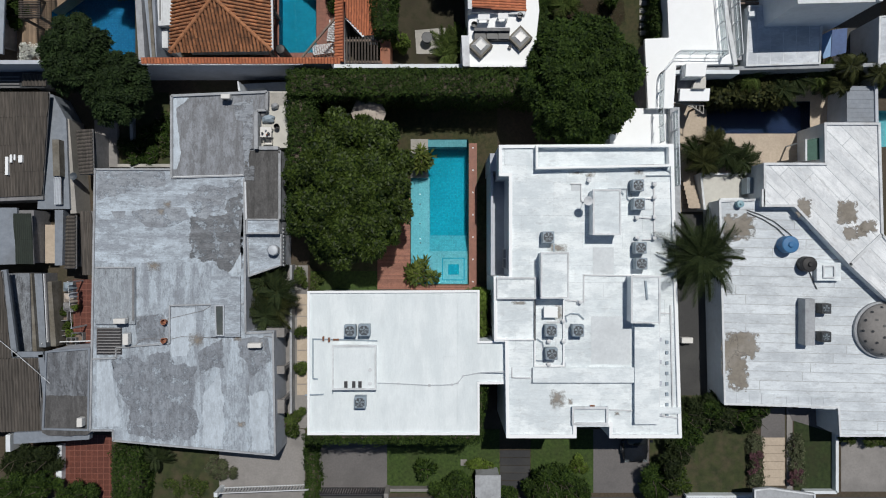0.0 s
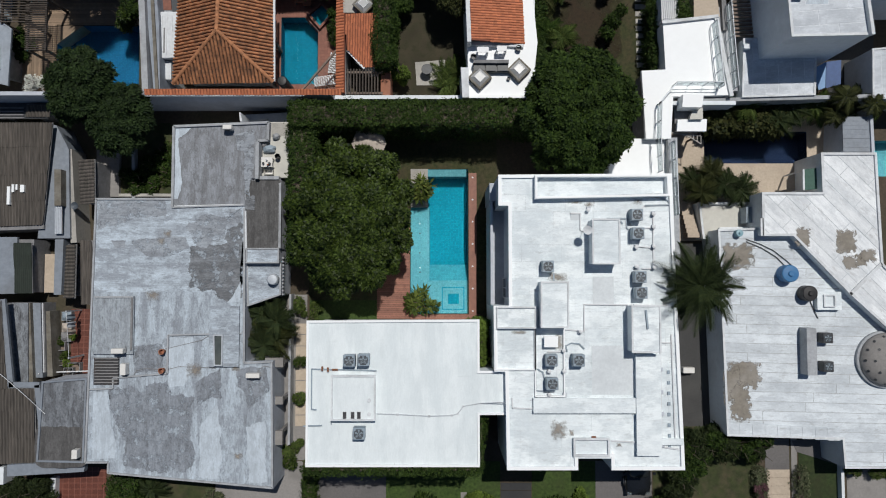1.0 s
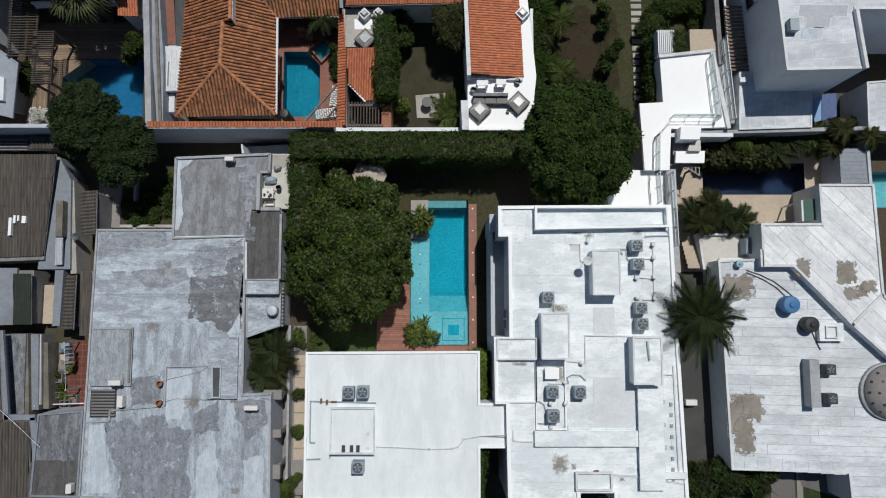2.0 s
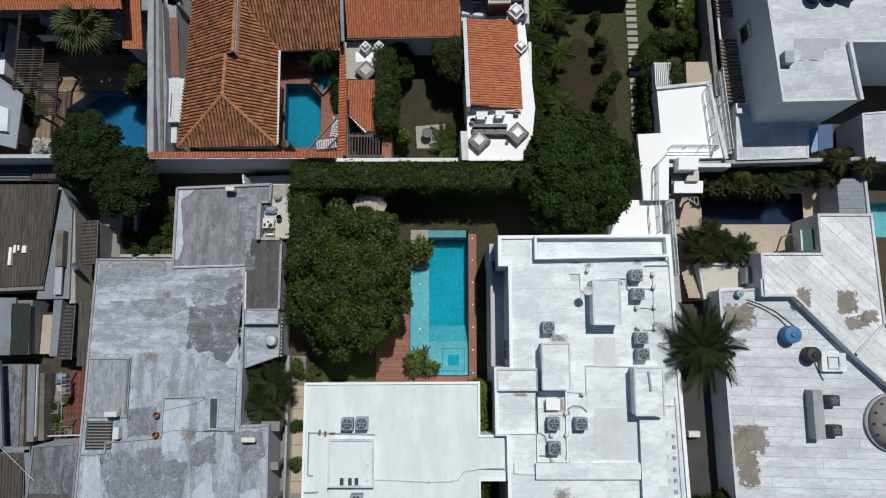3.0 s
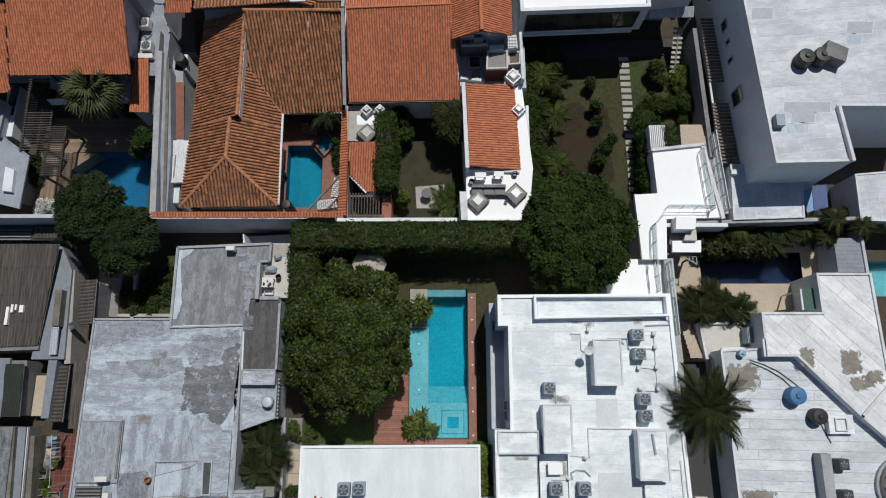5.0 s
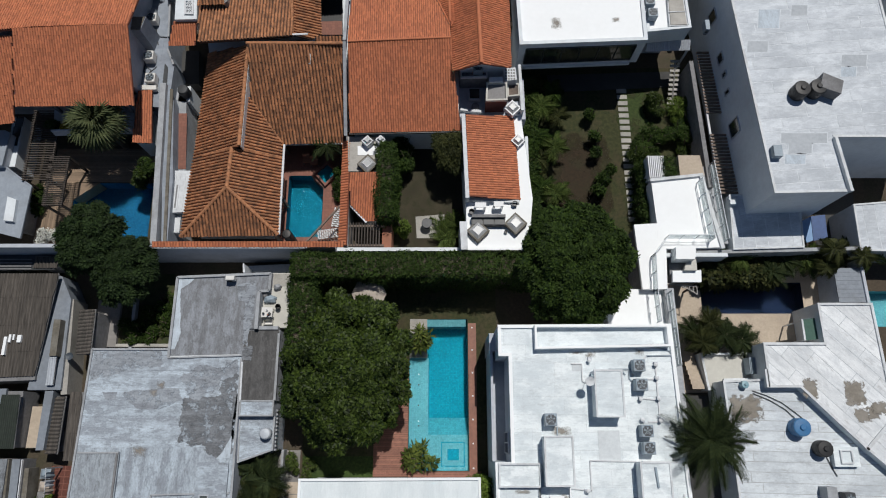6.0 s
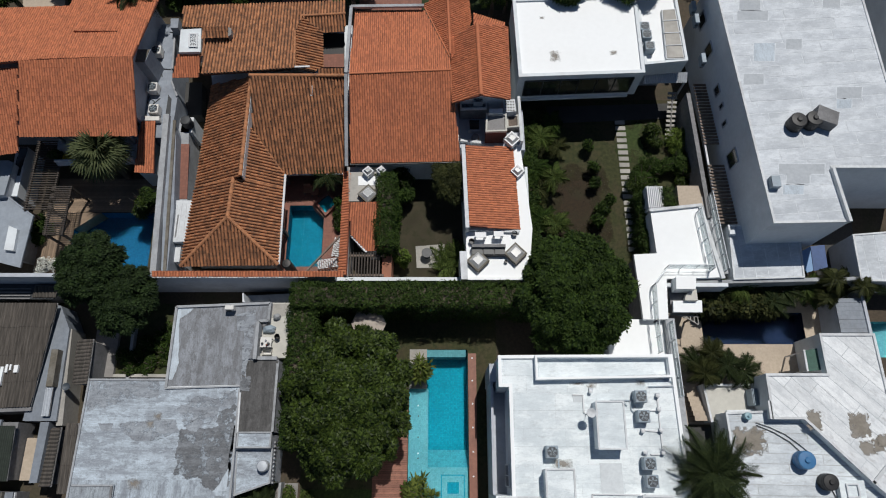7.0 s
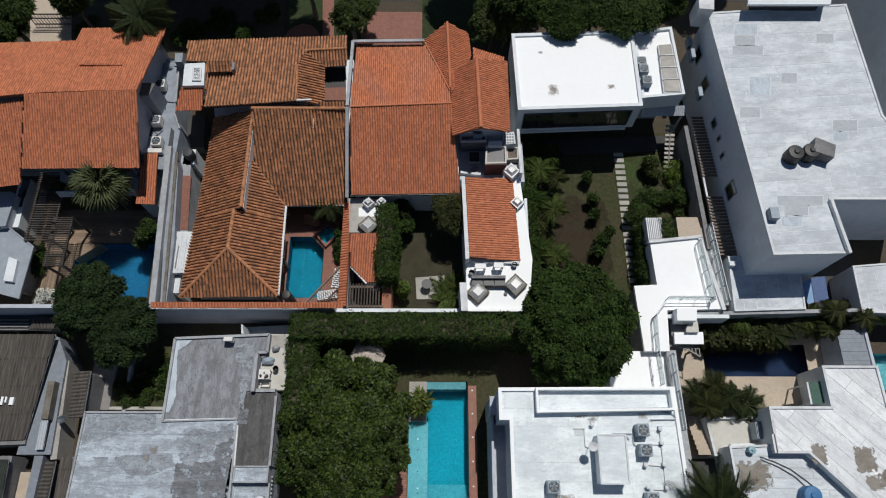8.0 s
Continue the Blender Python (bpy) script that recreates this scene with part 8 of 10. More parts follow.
for k in range(3):
    q0, q1 = [(-31.12, 19.84), (-30.97, 21.81)]
    x, y = q0[0] + (q1[0] - q0[0]) * k / 2.6, q0[1] + (q1[1] - q0[1]) * k / 2.6
    part("roof_window", box(B(), x, y, x + 0.55, y + 0.75, 2.2, 2.24), "dark_glass", wing)
part("wing_vent", prism(B(), [(-30.20, 15.79), (-29.55, 15.54), (-29.49, 13.96), (-30.17, 14.04)], 2.4, 2.7), "white_wall", wing)

# ---- orange flat-tiled house (middle) ----
mid = thing("clay_tile_house", "house under broad even orange clay-tile roofs", "house", (-2, 25, 0))
part("outer_wall", prism(B(), [(-6.3, 20.6), (1.2, 20.6), (1.2, 29.5), (-1.5, 31.0), (-6.2, 31.0)], 0, 3.5), "white_wall", mid)
tile_slope(mid, [(-6.45, 20.20, 3.60), (1.32, 20.38, 3.60), (0.59, 25.95, 6.40), (-6.44, 25.63, 6.40)], "new_tile", 0.17, 0.23, 0.045)
tile_slope(mid, [(-6.44, 25.63, 6.40), (0.59, 25.95, 6.40), (0.52, 27.02, 6.15), (-1.36, 31.98, 5.10), (-6.47, 31.83, 5.10)], "new_tile", 0.15, 0.3, 0.045)
ridge_caps(mid, (-6.44, 25.63, 6.42), (0.59, 25.95, 6.42), "new_tile", 0.08)
for a, b in (([(-6.71, 19.93, 3.70), (-6.61, 25.49, 6.60)]), ([(-6.61, 25.49, 6.60), (-6.69, 31.95, 5.40)]), ([(-6.69, 31.95, 5.40), (-1.36, 32.05, 5.40)])):
    part("gable_parapet", bar(B(), a, b, 0.22, 0.2), "grey_lip", mid)
part("gutter", bar(B(), (-6.51, 20.16, 3.45), (1.29, 20.34, 3.45), 0.14, 0.12), "ac_dark", mid)
rear = thing("ridge_wing", "narrow wing with a ridged clay-tile roof", "house", (2.7, 27, 0))
part("outer_wall", prism(B(), [(1.25, 24.6), (4.4, 24.6), (4.4, 29.6), (1.25, 29.6)], 0, 5.7), "white_wall", rear)
tile_slope(rear, [(0.75, 23.72, 5.80), (2.62, 23.67, 6.90), (2.42, 29.36, 6.90), (0.53, 28.94, 5.90)], "new_tile")
tile_slope(rear, [(2.62, 23.67, 6.90), (4.70, 23.99, 5.80), (4.72, 30.01, 5.80), (2.42, 29.36, 6.90)], "new_tile")
ridge_caps(rear, (2.62, 23.67, 6.92), (2.42, 29.36, 6.92), "new_tile")
tile_slope(rear, [(-1.37, 32.48, 5.00), (0.34, 33.29, 6.05), (0.60, 26.98, 6.20)], "new_tile")
tile_slope(rear, [(0.34, 33.29, 6.05), (1.94, 33.12, 5.00), (2.12, 31.03, 5.00), (0.60, 26.98, 6.20)], "new_tile")
tile_slope(rear, [(2.30, 31.86, 5.00), (4.61, 30.82, 5.00), (4.53, 29.86, 5.60), (2.25, 30.16, 5.60)], "new_tile")
ridge_caps(rear, (0.34, 33.29, 6.07), (0.56, 27.41, 6.2), "new_tile", 0.1)
ridge_caps(rear, (-1.32, 32.23, 5.05), (0.52, 27.17, 6.2), "new_tile", 0.06)
part("rear_terrace", prism(B(), [(1.18, 24.69), (5.94, 24.89), (6.00, 21.59), (1.28, 21.77)], 0, 2.9), "grey_wall", rear)
# upper ledge with a pale rim and an air conditioner on it
ledge_pts = [(1.27, 24.99), (3.20, 25.03), (3.21, 24.14), (1.30, 24.09)]
# Dark wall and floor colours stand for the shaded recess.
part("upper_ledge", prism(B(), ledge_pts, 2.9, 4.15), "old_wall", rear)
part("ledge_floor", prism(B(), inset(ledge_pts, 0.1), 4.15, 4.18), "dark_felt", rear)
part("ledge_rim", ring(B(), ledge_pts, 0.1, 4.15, 4.4), "parapet", rear)
copy_thing(unit, pose(2.53, 24.66, 4.18))
hatch = part("yard_hatch", prism(B(), [(1.87, 23.89), (2.78, 23.89), (2.76, 22.95), (1.90, 22.95)], 2.9, 3.3), "grey_wall", rear)
part("hatch_glass", prism(B(), inset([(1.87, 23.89), (2.78, 23.89), (2.76, 22.95), (1.90, 22.95)], 0.09), 3.3, 3.33), "dark_glass", hatch)
part("yard_curb", bar(B(), (1.32, 22.27, 2.9), (3.04, 22.04, 2.9), 0.2, 0.3), "parapet", rear)
part("yard_drum", tube(B(), ((2.39, 22.49, 2.9), (2.39, 22.49, 3.2)), (0.28, 0.28), 14), "old_wall", rear)
part("light_well", prism(B(), [(4.62, 22.65), (5.60, 22.69), (5.60, 21.64), (4.66, 21.59)], 2.9, 3.6), "grey_wall", rear)
# concrete tank tray on dark red walls
tray_pts = [(3.10, 23.55), (4.55, 23.55), (4.54, 22.14), (3.02, 22.09)]
part("tray_wall", prism(B(), inset(tray_pts, 0.04), 2.9, 4.5), "red_wall", rear)
part("tray_floor", prism(B(), inset(tray_pts, 0.11), 4.5, 4.53), "paver", rear)
part("tray_rim", ring(B(), tray_pts, 0.12, 4.5, 4.72), "cream_roof", rear)
part("tray_back", prism(B(), [(3.29, 23.80), (4.26, 23.84), (4.25, 23.48), (3.28, 23.43)], 2.9, 4.9), "parapet", rear)
low_pts = [(4.61, 23.76), (5.47, 23.80), (5.47, 22.83), (4.62, 22.74)]
part("tray_wall", prism(B(), low_pts, 2.9, 4.0), "concrete", rear)
part("tray_floor", prism(B(), inset(low_pts, 0.1), 4.0, 4.03), "timber", rear)
part("tray_rim", ring(B(), low_pts, 0.1, 4.0, 4.12), "cream_roof", rear)
part("party_wall", bar(B(), (5.52, 25.25, 0), (5.61, 21.64, 0), 0.2, 4.2), "parapet", rear)
grate = part("grating", prism(B(), [(4.34, 24.61), (5.16, 24.71), (5.24, 23.73), (4.39, 23.64)], 2.9, 4.7), "parapet", rear)
q = [(4.43, 23.73), (5.11, 24.57)]
for i in range(4):
    for j in range(4):
        x, y = q[0][0] + (q[1][0] - q[0][0]) * i / 3.6, q[0][1] + (q[1][1] - q[0][1]) * j / 3.6
        part("grating_hole", box(B(), x, y, x + 0.11, y + 0.11, 4.7, 4.72), "dark_metal", grate)
annex = thing("garden_annex", "long annex with sloping clay-tile roof and white trim", "house", (3.4, 18, 0))
part("outer_wall", prism(B(), [(1.88, 21.57), (4.93, 21.39), (5.17, 15.60), (2.02, 15.73)], 0, 3.3), "white_wall", annex)
tile_slope(annex, [(1.63, 21.27, 4.30), (1.82, 15.23, 4.30), (5.33, 15.24, 3.50), (5.03, 21.46, 3.50)], "new_tile", 0.17, 0.26, 0.045)
part("annex_parapet", bar(B(), (1.70, 15.09, 0), (1.47, 21.29, 0), 0.26, 4.35), "parapet", annex)
part("annex_gable", bar(B(), (1.85, 15.29, 3.0), (5.27, 15.12, 3.0), 0.2, 0.55), "parapet", annex)
terr = thing("white_terrace", "brilliant white raised roof terrace", "terrace", (3.6, 13.5, 0))
part("deck_slab", prism(B(), [(1.63, 15.15), (4.96, 15.15), (4.93, 21.57), (5.59, 21.75), (6.21, 15.40), (5.80, 11.78), (1.66, 11.78)], 0, 3.3), "bright_roof", terr)
part("terrace_rim", bar(B(), (1.65, 11.77, 3.3), (5.78, 11.77, 3.3), 0.18, 0.22), "bright_roof", terr)
part("terrace_pier", prism(B(), [(1.17, 13.60), (1.67, 13.60), (1.71, 11.64), (1.27, 11.64)], 0, 3.8), "parapet", terr)


def skylight(p, z, s, label, group, frame_mat="timber", turn=45, tall=0.45):
    """A square pyramid skylight, set cornerwise."""
    x, y = p
    sk = thing("pyramid_skylight", label, "skylight", (x, y, z), group)
    def sq(r):
        return [(x + r * math.cos(radians(turn + 45 + 90 * k)), y + r * math.sin(radians(turn + 45 + 90 * k))) for k in range(4)]
    part("kerb", ring(B(), sq(s), 0.12, z, z + tall), frame_mat, sk)
    bm = B()
    lo = [bm.verts.new((*q, z + tall)) for q in sq(s * 0.80)]
    hi = [bm.verts.new((*q, z + tall + 0.18)) for q in sq(s * 0.45)]
    for k in range(4):
        bm.faces.new((lo[k], lo[(k + 1) % 4], hi[(k + 1) % 4], hi[k]))
    bm.faces.new(hi)
    part("glazing", bm, "pale_pane", sk)
    part("glazing_bar", ring(B(), sq(s * 0.48), 0.035, z + tall + 0.17, z + tall + 0.2), "white_metal", sk)
    return sk


for p in ([(2.40, 12.97), (4.94, 13.49)]):
    skylight(p, 3.3, 0.78, "pyramid skylight in a weathered brown kerb on the terrace", "terrace skylights", "moss")
skylight((4.94, 21.91), 3.6, 0.62, "white framed pyramid skylight", "roof skylights", "white_metal")
skylight((5.28, 19.56), 3.3, 0.5, "white framed pyramid skylight", "roof skylights", "white_metal")
# terrace furniture
sofa = thing("outdoor_sofa", "long dark grey outdoor sofa on the terrace", "sofa", (3.20, 13.70, 3.3))
sx0, sy0, sx1, sy1 = 1.98, 13.35, 4.25, 14.03
part("seat", box(B(), sx0, sy0, sx1, sy1 - 0.2, 3.3, 3.68), "ac_dark", sofa)
part("backrest", box(B(), sx0, sy1 - 0.2, sx1, sy1, 3.3, 4.0), "old_wall", sofa)
for k in range(3):
    w_ = (sx1 - sx0) / 3
    part("cushion", box(B(), sx0 + k * w_ + 0.04, sy0 + 0.04, sx0 + (k + 1) * w_ - 0.04, sy1 - 0.22, 3.68, 3.78), "ac_dark", sofa)
for (x, y), w_, d_ in zip([(2.59, 14.69), (3.81, 14.77)], (0.75, 0.65), (0.35, 0.35)):
    tb = thing("console_table", "white console table on the terrace", "table", (x, y, 3.3), "terrace tables")
    part("tabletop", box(B(), x - w_ / 2, y - d_ / 2, x + w_ / 2, y + d_ / 2, 3.98, 4.03), "white_metal", tb)
    for i, j in ((-1, -1), (1, -1), (1, 1), (-1, 1)):
        part("leg", box(B(), x + i * (w_ / 2 - 0.05) - 0.03, y + j * (d_ / 2 - 0.05) - 0.03, x + i * (w_ / 2 - 0.05) + 0.03, y + j * (d_ / 2 - 0.05) + 0.03, 3.3, 3.98), "white_metal", tb)
for (x, y), r_ in zip([(4.29, 12.97), (4.94, 14.95), (2.00, 14.38)], (0.12, 0.2, 0.2)):
    pt = thing("plant_pot", "small dark plant pot on the terrace", "pot", (x, y, 3.3), "terrace pots")
    part("pot", lathe(B(), x, y, [(r_ * 0.7, 3.3), (r_, 3.3 + r_ * 1.6), (r_ * 0.85, 3.3 + r_ * 1.6), (r_ * 0.6, 3.4)], 12), "ac_dark", pt)

# small patio roof and pergola beside the middle garden
nook = thing("garden_kiosk", "small orange-tiled garden roof with slatted pergola", "garden roof", (-5.3, 15.5, 0))
tile_slope(nook, [(-6.33, 15.13, 2.90), (-5.21, 13.96, 2.70), (-3.97, 14.04, 2.70), (-4.24, 17.29, 3.50), (-6.36, 17.25, 3.50)], "new_tile")
part("kiosk_wall", prism(B(), [(-6.2, 15.2), (-5.1, 14.2), (-4.3, 14.2), (-4.4, 16.8), (-6.2, 16.8)], 0, 2.5), "white_wall", nook)
part("kiosk_trim", bar(B(), (-6.33, 15.06, 2.72), (-5.20, 13.88, 2.6), 0.12, 0.14), "white_metal", nook)
part("pergola_beam", bar(B(), (-6.4, 12.3, 2.35), (-4.0, 12.3, 2.35), 0.14, 0.16), "timber", nook)
part("pergola_beam", bar(B(), (-6.4, 13.7, 2.35), (-4.0, 13.7, 2.35), 0.14, 0.16), "timber", nook)
for k in range(11):
    part("slat", box(B(), -6.35 + k * 0.2, 12.2, -6.27 + k * 0.2, 13.9, 2.51, 2.6), "dark_timber", nook)
part("red_floor", box(B(), -4.15, 12.2, -3.5, 13.9, 0, 2.2), "clay", nook)
roof_deck = thing("small_roof_deck", "small grey roof deck with cornerwise skylight", "roof deck", (-5.2, 18.6, 0))
part("deck_slab", prism(B(), [(-6.71, 20.23), (-4.15, 20.23), (-4.22, 17.58), (-6.57, 17.58)], 0, 2.9), "stone_pale", roof_deck)
part("white_mat", prism(B(), [(-5.98, 19.50), (-4.53, 19.50), (-4.50, 18.79), (-5.95, 18.79)], 2.9, 2.93), "bright_roof", roof_deck)
skylight((-5.18, 17.97), 2.9, 0.75, "pyramid skylight with weathered pale kerb on a grey deck", "roof skylights", "moss")
skylight((-5.24, 19.67), 2.9, 0.42, "square white roof vent with dark mouth", "roof vents", "white_metal", 45, 0.55)
skylight((-4.32, 19.76), 2.9, 0.36, "square white roof vent with dark mouth", "roof vents", "white_metal", 45, 0.55)
tbl = thing("garden_table", "round grey garden table on the stone terrace", "table", (-1.10, 14.49, 0.05))
tx, ty = -1.10, 14.49
part("tabletop", lathe(B(), tx, ty, [(0.36, 0.7), (0.38, 0.72), (0.36, 0.75)], 20), "ac_dark", tbl)
part("pedestal", lathe(B(), tx, ty, [(0.25, 0.05), (0.08, 0.12), (0.08, 0.7)], 12), "ac_dark", tbl)

# ---- white modern house at the head of the rear lawn ----
modern = thing("modern_house", "white flat-roofed modern house with a wide window band", "house", (12, 30, 0))
ZW = 5.6
body = [(5.17, 32.52), (14.27, 32.88), (14.29, 26.25), (5.39, 25.88)]
flat_block(modern, body, 2.9, ZW, "white_wall", "bright_roof", 0.14, 0.25, "white_wall")
wx0, wy0 = body[3]
wx1, wy1 = body[2]
part("lower_wall", prism(B(), [(wx0 + 0.4, wy0 + 2.2), (wx1 - 0.4, wy1 + 2.2), (wx1 - 0.4, 31.5), (wx0 + 0.4, 31.5)], 0, 2.9), "grey_wall", modern)
part("side_wall", box(B(), wx0, wy0, wx0 + 0.3, wy0 + 4, 0, 2.9), "white_wall", modern)
window(modern, (wx0 + 0.5, wy0 - 0.01), (wx1 - 0.6, wy1 - 0.01), 3.3, 5.2, "window_band", "ac_dark", "dark_glass", 5)
window(modern, (wx0 + 1.2, wy0 + 2.19), (wx1 - 2.4, wy1 + 2.19), 0.15, 2.5, "garden_doors", "ac_dark", "dark_glass", 4)
part("wing_base", prism(B(), [(wx1 + 0.1, wy1 + 2.6), (wx1 + 2.9, wy1 + 2.6), (wx1 + 2.6, 31.5), (wx1 + 0.1, 31.5)], 0, 3.7), "grey_wall", modern)
flat_block(modern, [(14.47, 33.22), (17.45, 33.65), (17.67, 27.62), (14.54, 27.28)], 3.7, 5.0, "white_wall", "bright_roof", 0.2, 0.2, "white_wall", names=("wing_wall", "wing_roof", "wing_parapet"))
part("floor_slab", prism(B(), [(wx0 + 0.5, wy0 - 0.1), (wx1 - 0.5, wy1 - 0.1), (wx1 - 0.5, wy1 + 2.2), (wx0 + 0.5, wy0 + 2.2)], 2.65, 2.9), "white_wall", modern)
for i, rc in enumerate(((7.62, 27.11, 8.45, 28.08), (11.89, 27.69, 12.58, 28.18), (7.04, 30.82, 7.44, 31.07), (5.41, 26.11, 5.65, 26.35))):
    part("roof_stain", prism(B(), ragged(rc, 6, 0.12, 80 + i), ZW - 0.01, ZW + 0.004), "stain", modern, "grey mould stain")
rf = part("roof_light", prism(B(), [(16.20, 31.93), (17.23, 32.03), (17.42, 27.71), (16.10, 27.66)], 5.0, 5.25), "parapet", modern)
part("pane", prism(B(), inset([(16.20, 31.93), (17.23, 32.03), (17.42, 27.71), (16.10, 27.66)], 0.08), 5.25, 5.3), "dusty_pane", rf)
for k in (1, 2, 3):
    y = 27.7 + k * 1.07
    part("glazing_bar", bar(B(), (16.14, y, 5.3), (17.36, y + 0.06, 5.3), 0.06, 0.05), "parapet", rf)
for p in ([(14.66, 30.18), (14.75, 29.48), (14.88, 28.50)]):
    copy_thing(unit, pose(*p, 5.0))
aw = thing("metal_awning", "corrugated zinc awning over the side entrance", "awning", (16.57, 27.63, 0))
corrugated_slope(aw, [(15.02, 27.07, 3.00), (18.33, 27.18, 3.00), (18.31, 27.82, 3.40), (15.10, 27.71, 3.40)], "zinc", 0.16, 0.04)
apx, apy = 18.23, 27.33
part("awning_post", box(B(), apx - 0.06, apy - 0.06, apx + 0.06, apy + 0.06, 0, 3.0), "white_metal", aw)
stair = thing("garden_stairs", "pale open garden stairs by the side wall", "stairs", (17.73, 25.72, 0))
for k in range(11):
    x, y = 17.64, 23.90
    part("tread", box(B(), x - 0.36, y + k * 0.3, x + 0.36, y + k * 0.3 + 0.2, 0.08 + k * 0.17, 0.14 + k * 0.17), "stone_pale", stair)
part("stringer", bar(B(), (x, y - 0.1, 0.0), (x, y + 3.2, 1.8), 0.1, 0.1), "concrete", stair)

# ---- tall grey block, north-east ----
block = thing("grey_block", "tall grey rendered block with pale patched roof", "building", (27, 24, 0))
ZB = 7.0
bpts = [(19.46, 33.40), (29.83, 34.22), (30.21, 24.67), (33.2, 18.26), (25.25, 18.26), (25.65, 14.52), (20.83, 14.41)]
flat_block(block, bpts, 0, ZB, "block_wall", "block_roof", 0.05, 0.16, "parapet")
part("step_parapet", bar(B(), (25.14, 18.16, ZB), (25.54, 14.45, ZB), 0.2, 0.3), "parapet", block)
pa, pb = Vector(bpts[0]), Vector(bpts[6])
for t0, w_, z0, z1 in ((0.06, 1.0, 3.6, 4.9), (0.2, 0.9, 3.6, 4.8), (0.38, 0.7, 3.6, 4.5), (0.46, 0.35, 3.8, 4.5), (0.53, 0.35, 3.6, 4.4), (0.655, 1.1, 3.2, 4.7)):
    d = (pb - pa).normalized()
    p = pa + (pb - pa) * t0
    q = p + d * w_
    window(block, (p.x, p.y), (q.x, q.y), z0, z1, "window", "grey_wall", "dark_glass", 0)
for k, pts in enumerate(([(21.15, 31.52), (22.79, 31.52), (22.94, 32.39), (21.29, 32.38)],
        [(20.99, 30.52), (22.45, 30.52), (22.60, 31.37), (21.13, 31.37)],
        [(20.73, 29.68), (22.87, 29.69), (23.00, 30.43), (20.85, 30.42)],
        [(21.37, 26.30), (22.78, 26.30), (23.05, 27.76), (21.62, 27.75)],
        [(23.75, 27.28), (24.82, 27.29), (24.98, 28.09), (23.91, 28.09)],
        [(26.52, 23.41), (28.17, 23.41), (28.37, 24.26), (26.70, 24.25)],
        [(26.35, 22.61), (27.34, 22.62), (27.50, 23.32), (26.50, 23.32)],
        [(21.72, 17.82), (24.65, 17.82), (24.79, 18.51), (21.84, 18.51)],
        [(22.10, 17.14), (23.56, 17.14), (23.69, 17.82), (22.23, 17.82)],
        [(21.74, 16.38), (23.04, 16.39), (23.17, 17.02), (21.86, 17.02)],
        [(26.93, 30.73), (28.15, 30.74), (28.32, 31.54), (27.09, 31.54)],
        [(20.40, 24.46), (21.75, 24.47), (21.90, 25.28), (20.53, 25.28)])):
    part("felt_patch", prism(B(), pts, ZB - 0.01, ZB + 0.005), "dull_felt" if k % 3 else "worn_pale", block)
    part("patch_seam", prism(B(), worn_edge(inset(pts, -0.06), 0.05, 700 + k), ZB - 0.01, ZB + 0.003), "pale_seam", block)
canopy_pts = [(21.84, 33.12), (27.79, 33.14), (28.74, 35.63), (22.55, 35.61)]
part("stair_head_roof", prism(B(), canopy_pts, 8.0, 8.2), "white_wall", block)
# Solid near-black block stands for the shaded space under the slab.
part("stair_head_shade", prism(B(), inset(canopy_pts, 0.5), ZB, 8.0), "ac_dark", block, "dark block for the shade under the roof")
part("corner_box", prism(B(), [(18.56, 34.10), (19.71, 34.11), (19.54, 32.92), (18.49, 33.02)], ZB - 1.0, 7.9), "parapet", block)
# Whole block coloured dark to stand for its shaded south face.
part("roof_plant_wall", prism(B(), [(24.66, 22.38), (25.87, 21.79), (25.56, 20.86), (24.30, 21.37)], ZB, 7.9), "old_wall", block)
for p in ([(23.20, 21.30), (24.26, 21.42)]):
    tank(p, 0.54, ZB, 0.9, "black_tank", "black plastic roof water tank with lid")
part("roof_cap", box(B(), 20.92, 16.71, 21.46, 17.47, ZB, 7.5), "ac_body", block)
for x, y in ((18.95, 32.48), (19.04, 31.34), (19.10, 27.92)):
    split_unit((x - 0.36, y - 0.4, x - 0.04, y + 0.4), 4.4, "grey air conditioner bracketed to the block wall", 0.7, "wall air conditioners", "ac_body")
annx = thing("block_annex", "low pale annex roof beside the tall block", "house", (20.5, 13.2, 0))
flat_block(annx, [(19.83, 15.78), (24.69, 15.78), (24.46, 12.02), (19.66, 11.86)], 0, 3.0, "white_wall", "annex_roof", 0.06, 0.12)
part("vent_box", prism(B(), [(19.69, 15.30), (20.15, 15.30), (20.12, 14.98), (19.67, 14.98)], 3.0, 3.4), "white_wall", annx)
canopy = thing("blue_canopy", "sloping light blue canopy sheet", "canopy", (25.19, 13.61, 0))
part("canopy_sheet", prism(B(), [(24.49, 13.84), (25.48, 14.37), (25.39, 12.63), (24.95, 12.47)], 2.52, 2.6), "blue_sheet", canopy)
# Flat sheet; its shade is put into the darker blue.
part("canopy_side", prism(B(), [(25.83, 14.54), (26.83, 14.67), (26.75, 13.03), (25.73, 12.74)], 2.0, 2.08), "blue_shaded", canopy, "blue sheet coloured dark as its shaded side")
part("canopy_post", box(B(), 22.9, 13.0, 23.0, 13.1, 0, 2.25), "ac_body", canopy)
shed = thing("side_building", "narrow pale flat-roofed side building", "house", (27, 13.5, 0))
flat_block(shed, [(28.31, 15.09), (32.99, 15.49), (32.47, 11.71), (28.23, 11.79)], 0, 3.0, "grey_wall", "annex_roof", 0.06, 0.12)
# Shade of the court is put into its near-black floor colour.
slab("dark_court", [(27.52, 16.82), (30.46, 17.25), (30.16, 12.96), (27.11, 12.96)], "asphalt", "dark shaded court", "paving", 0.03)
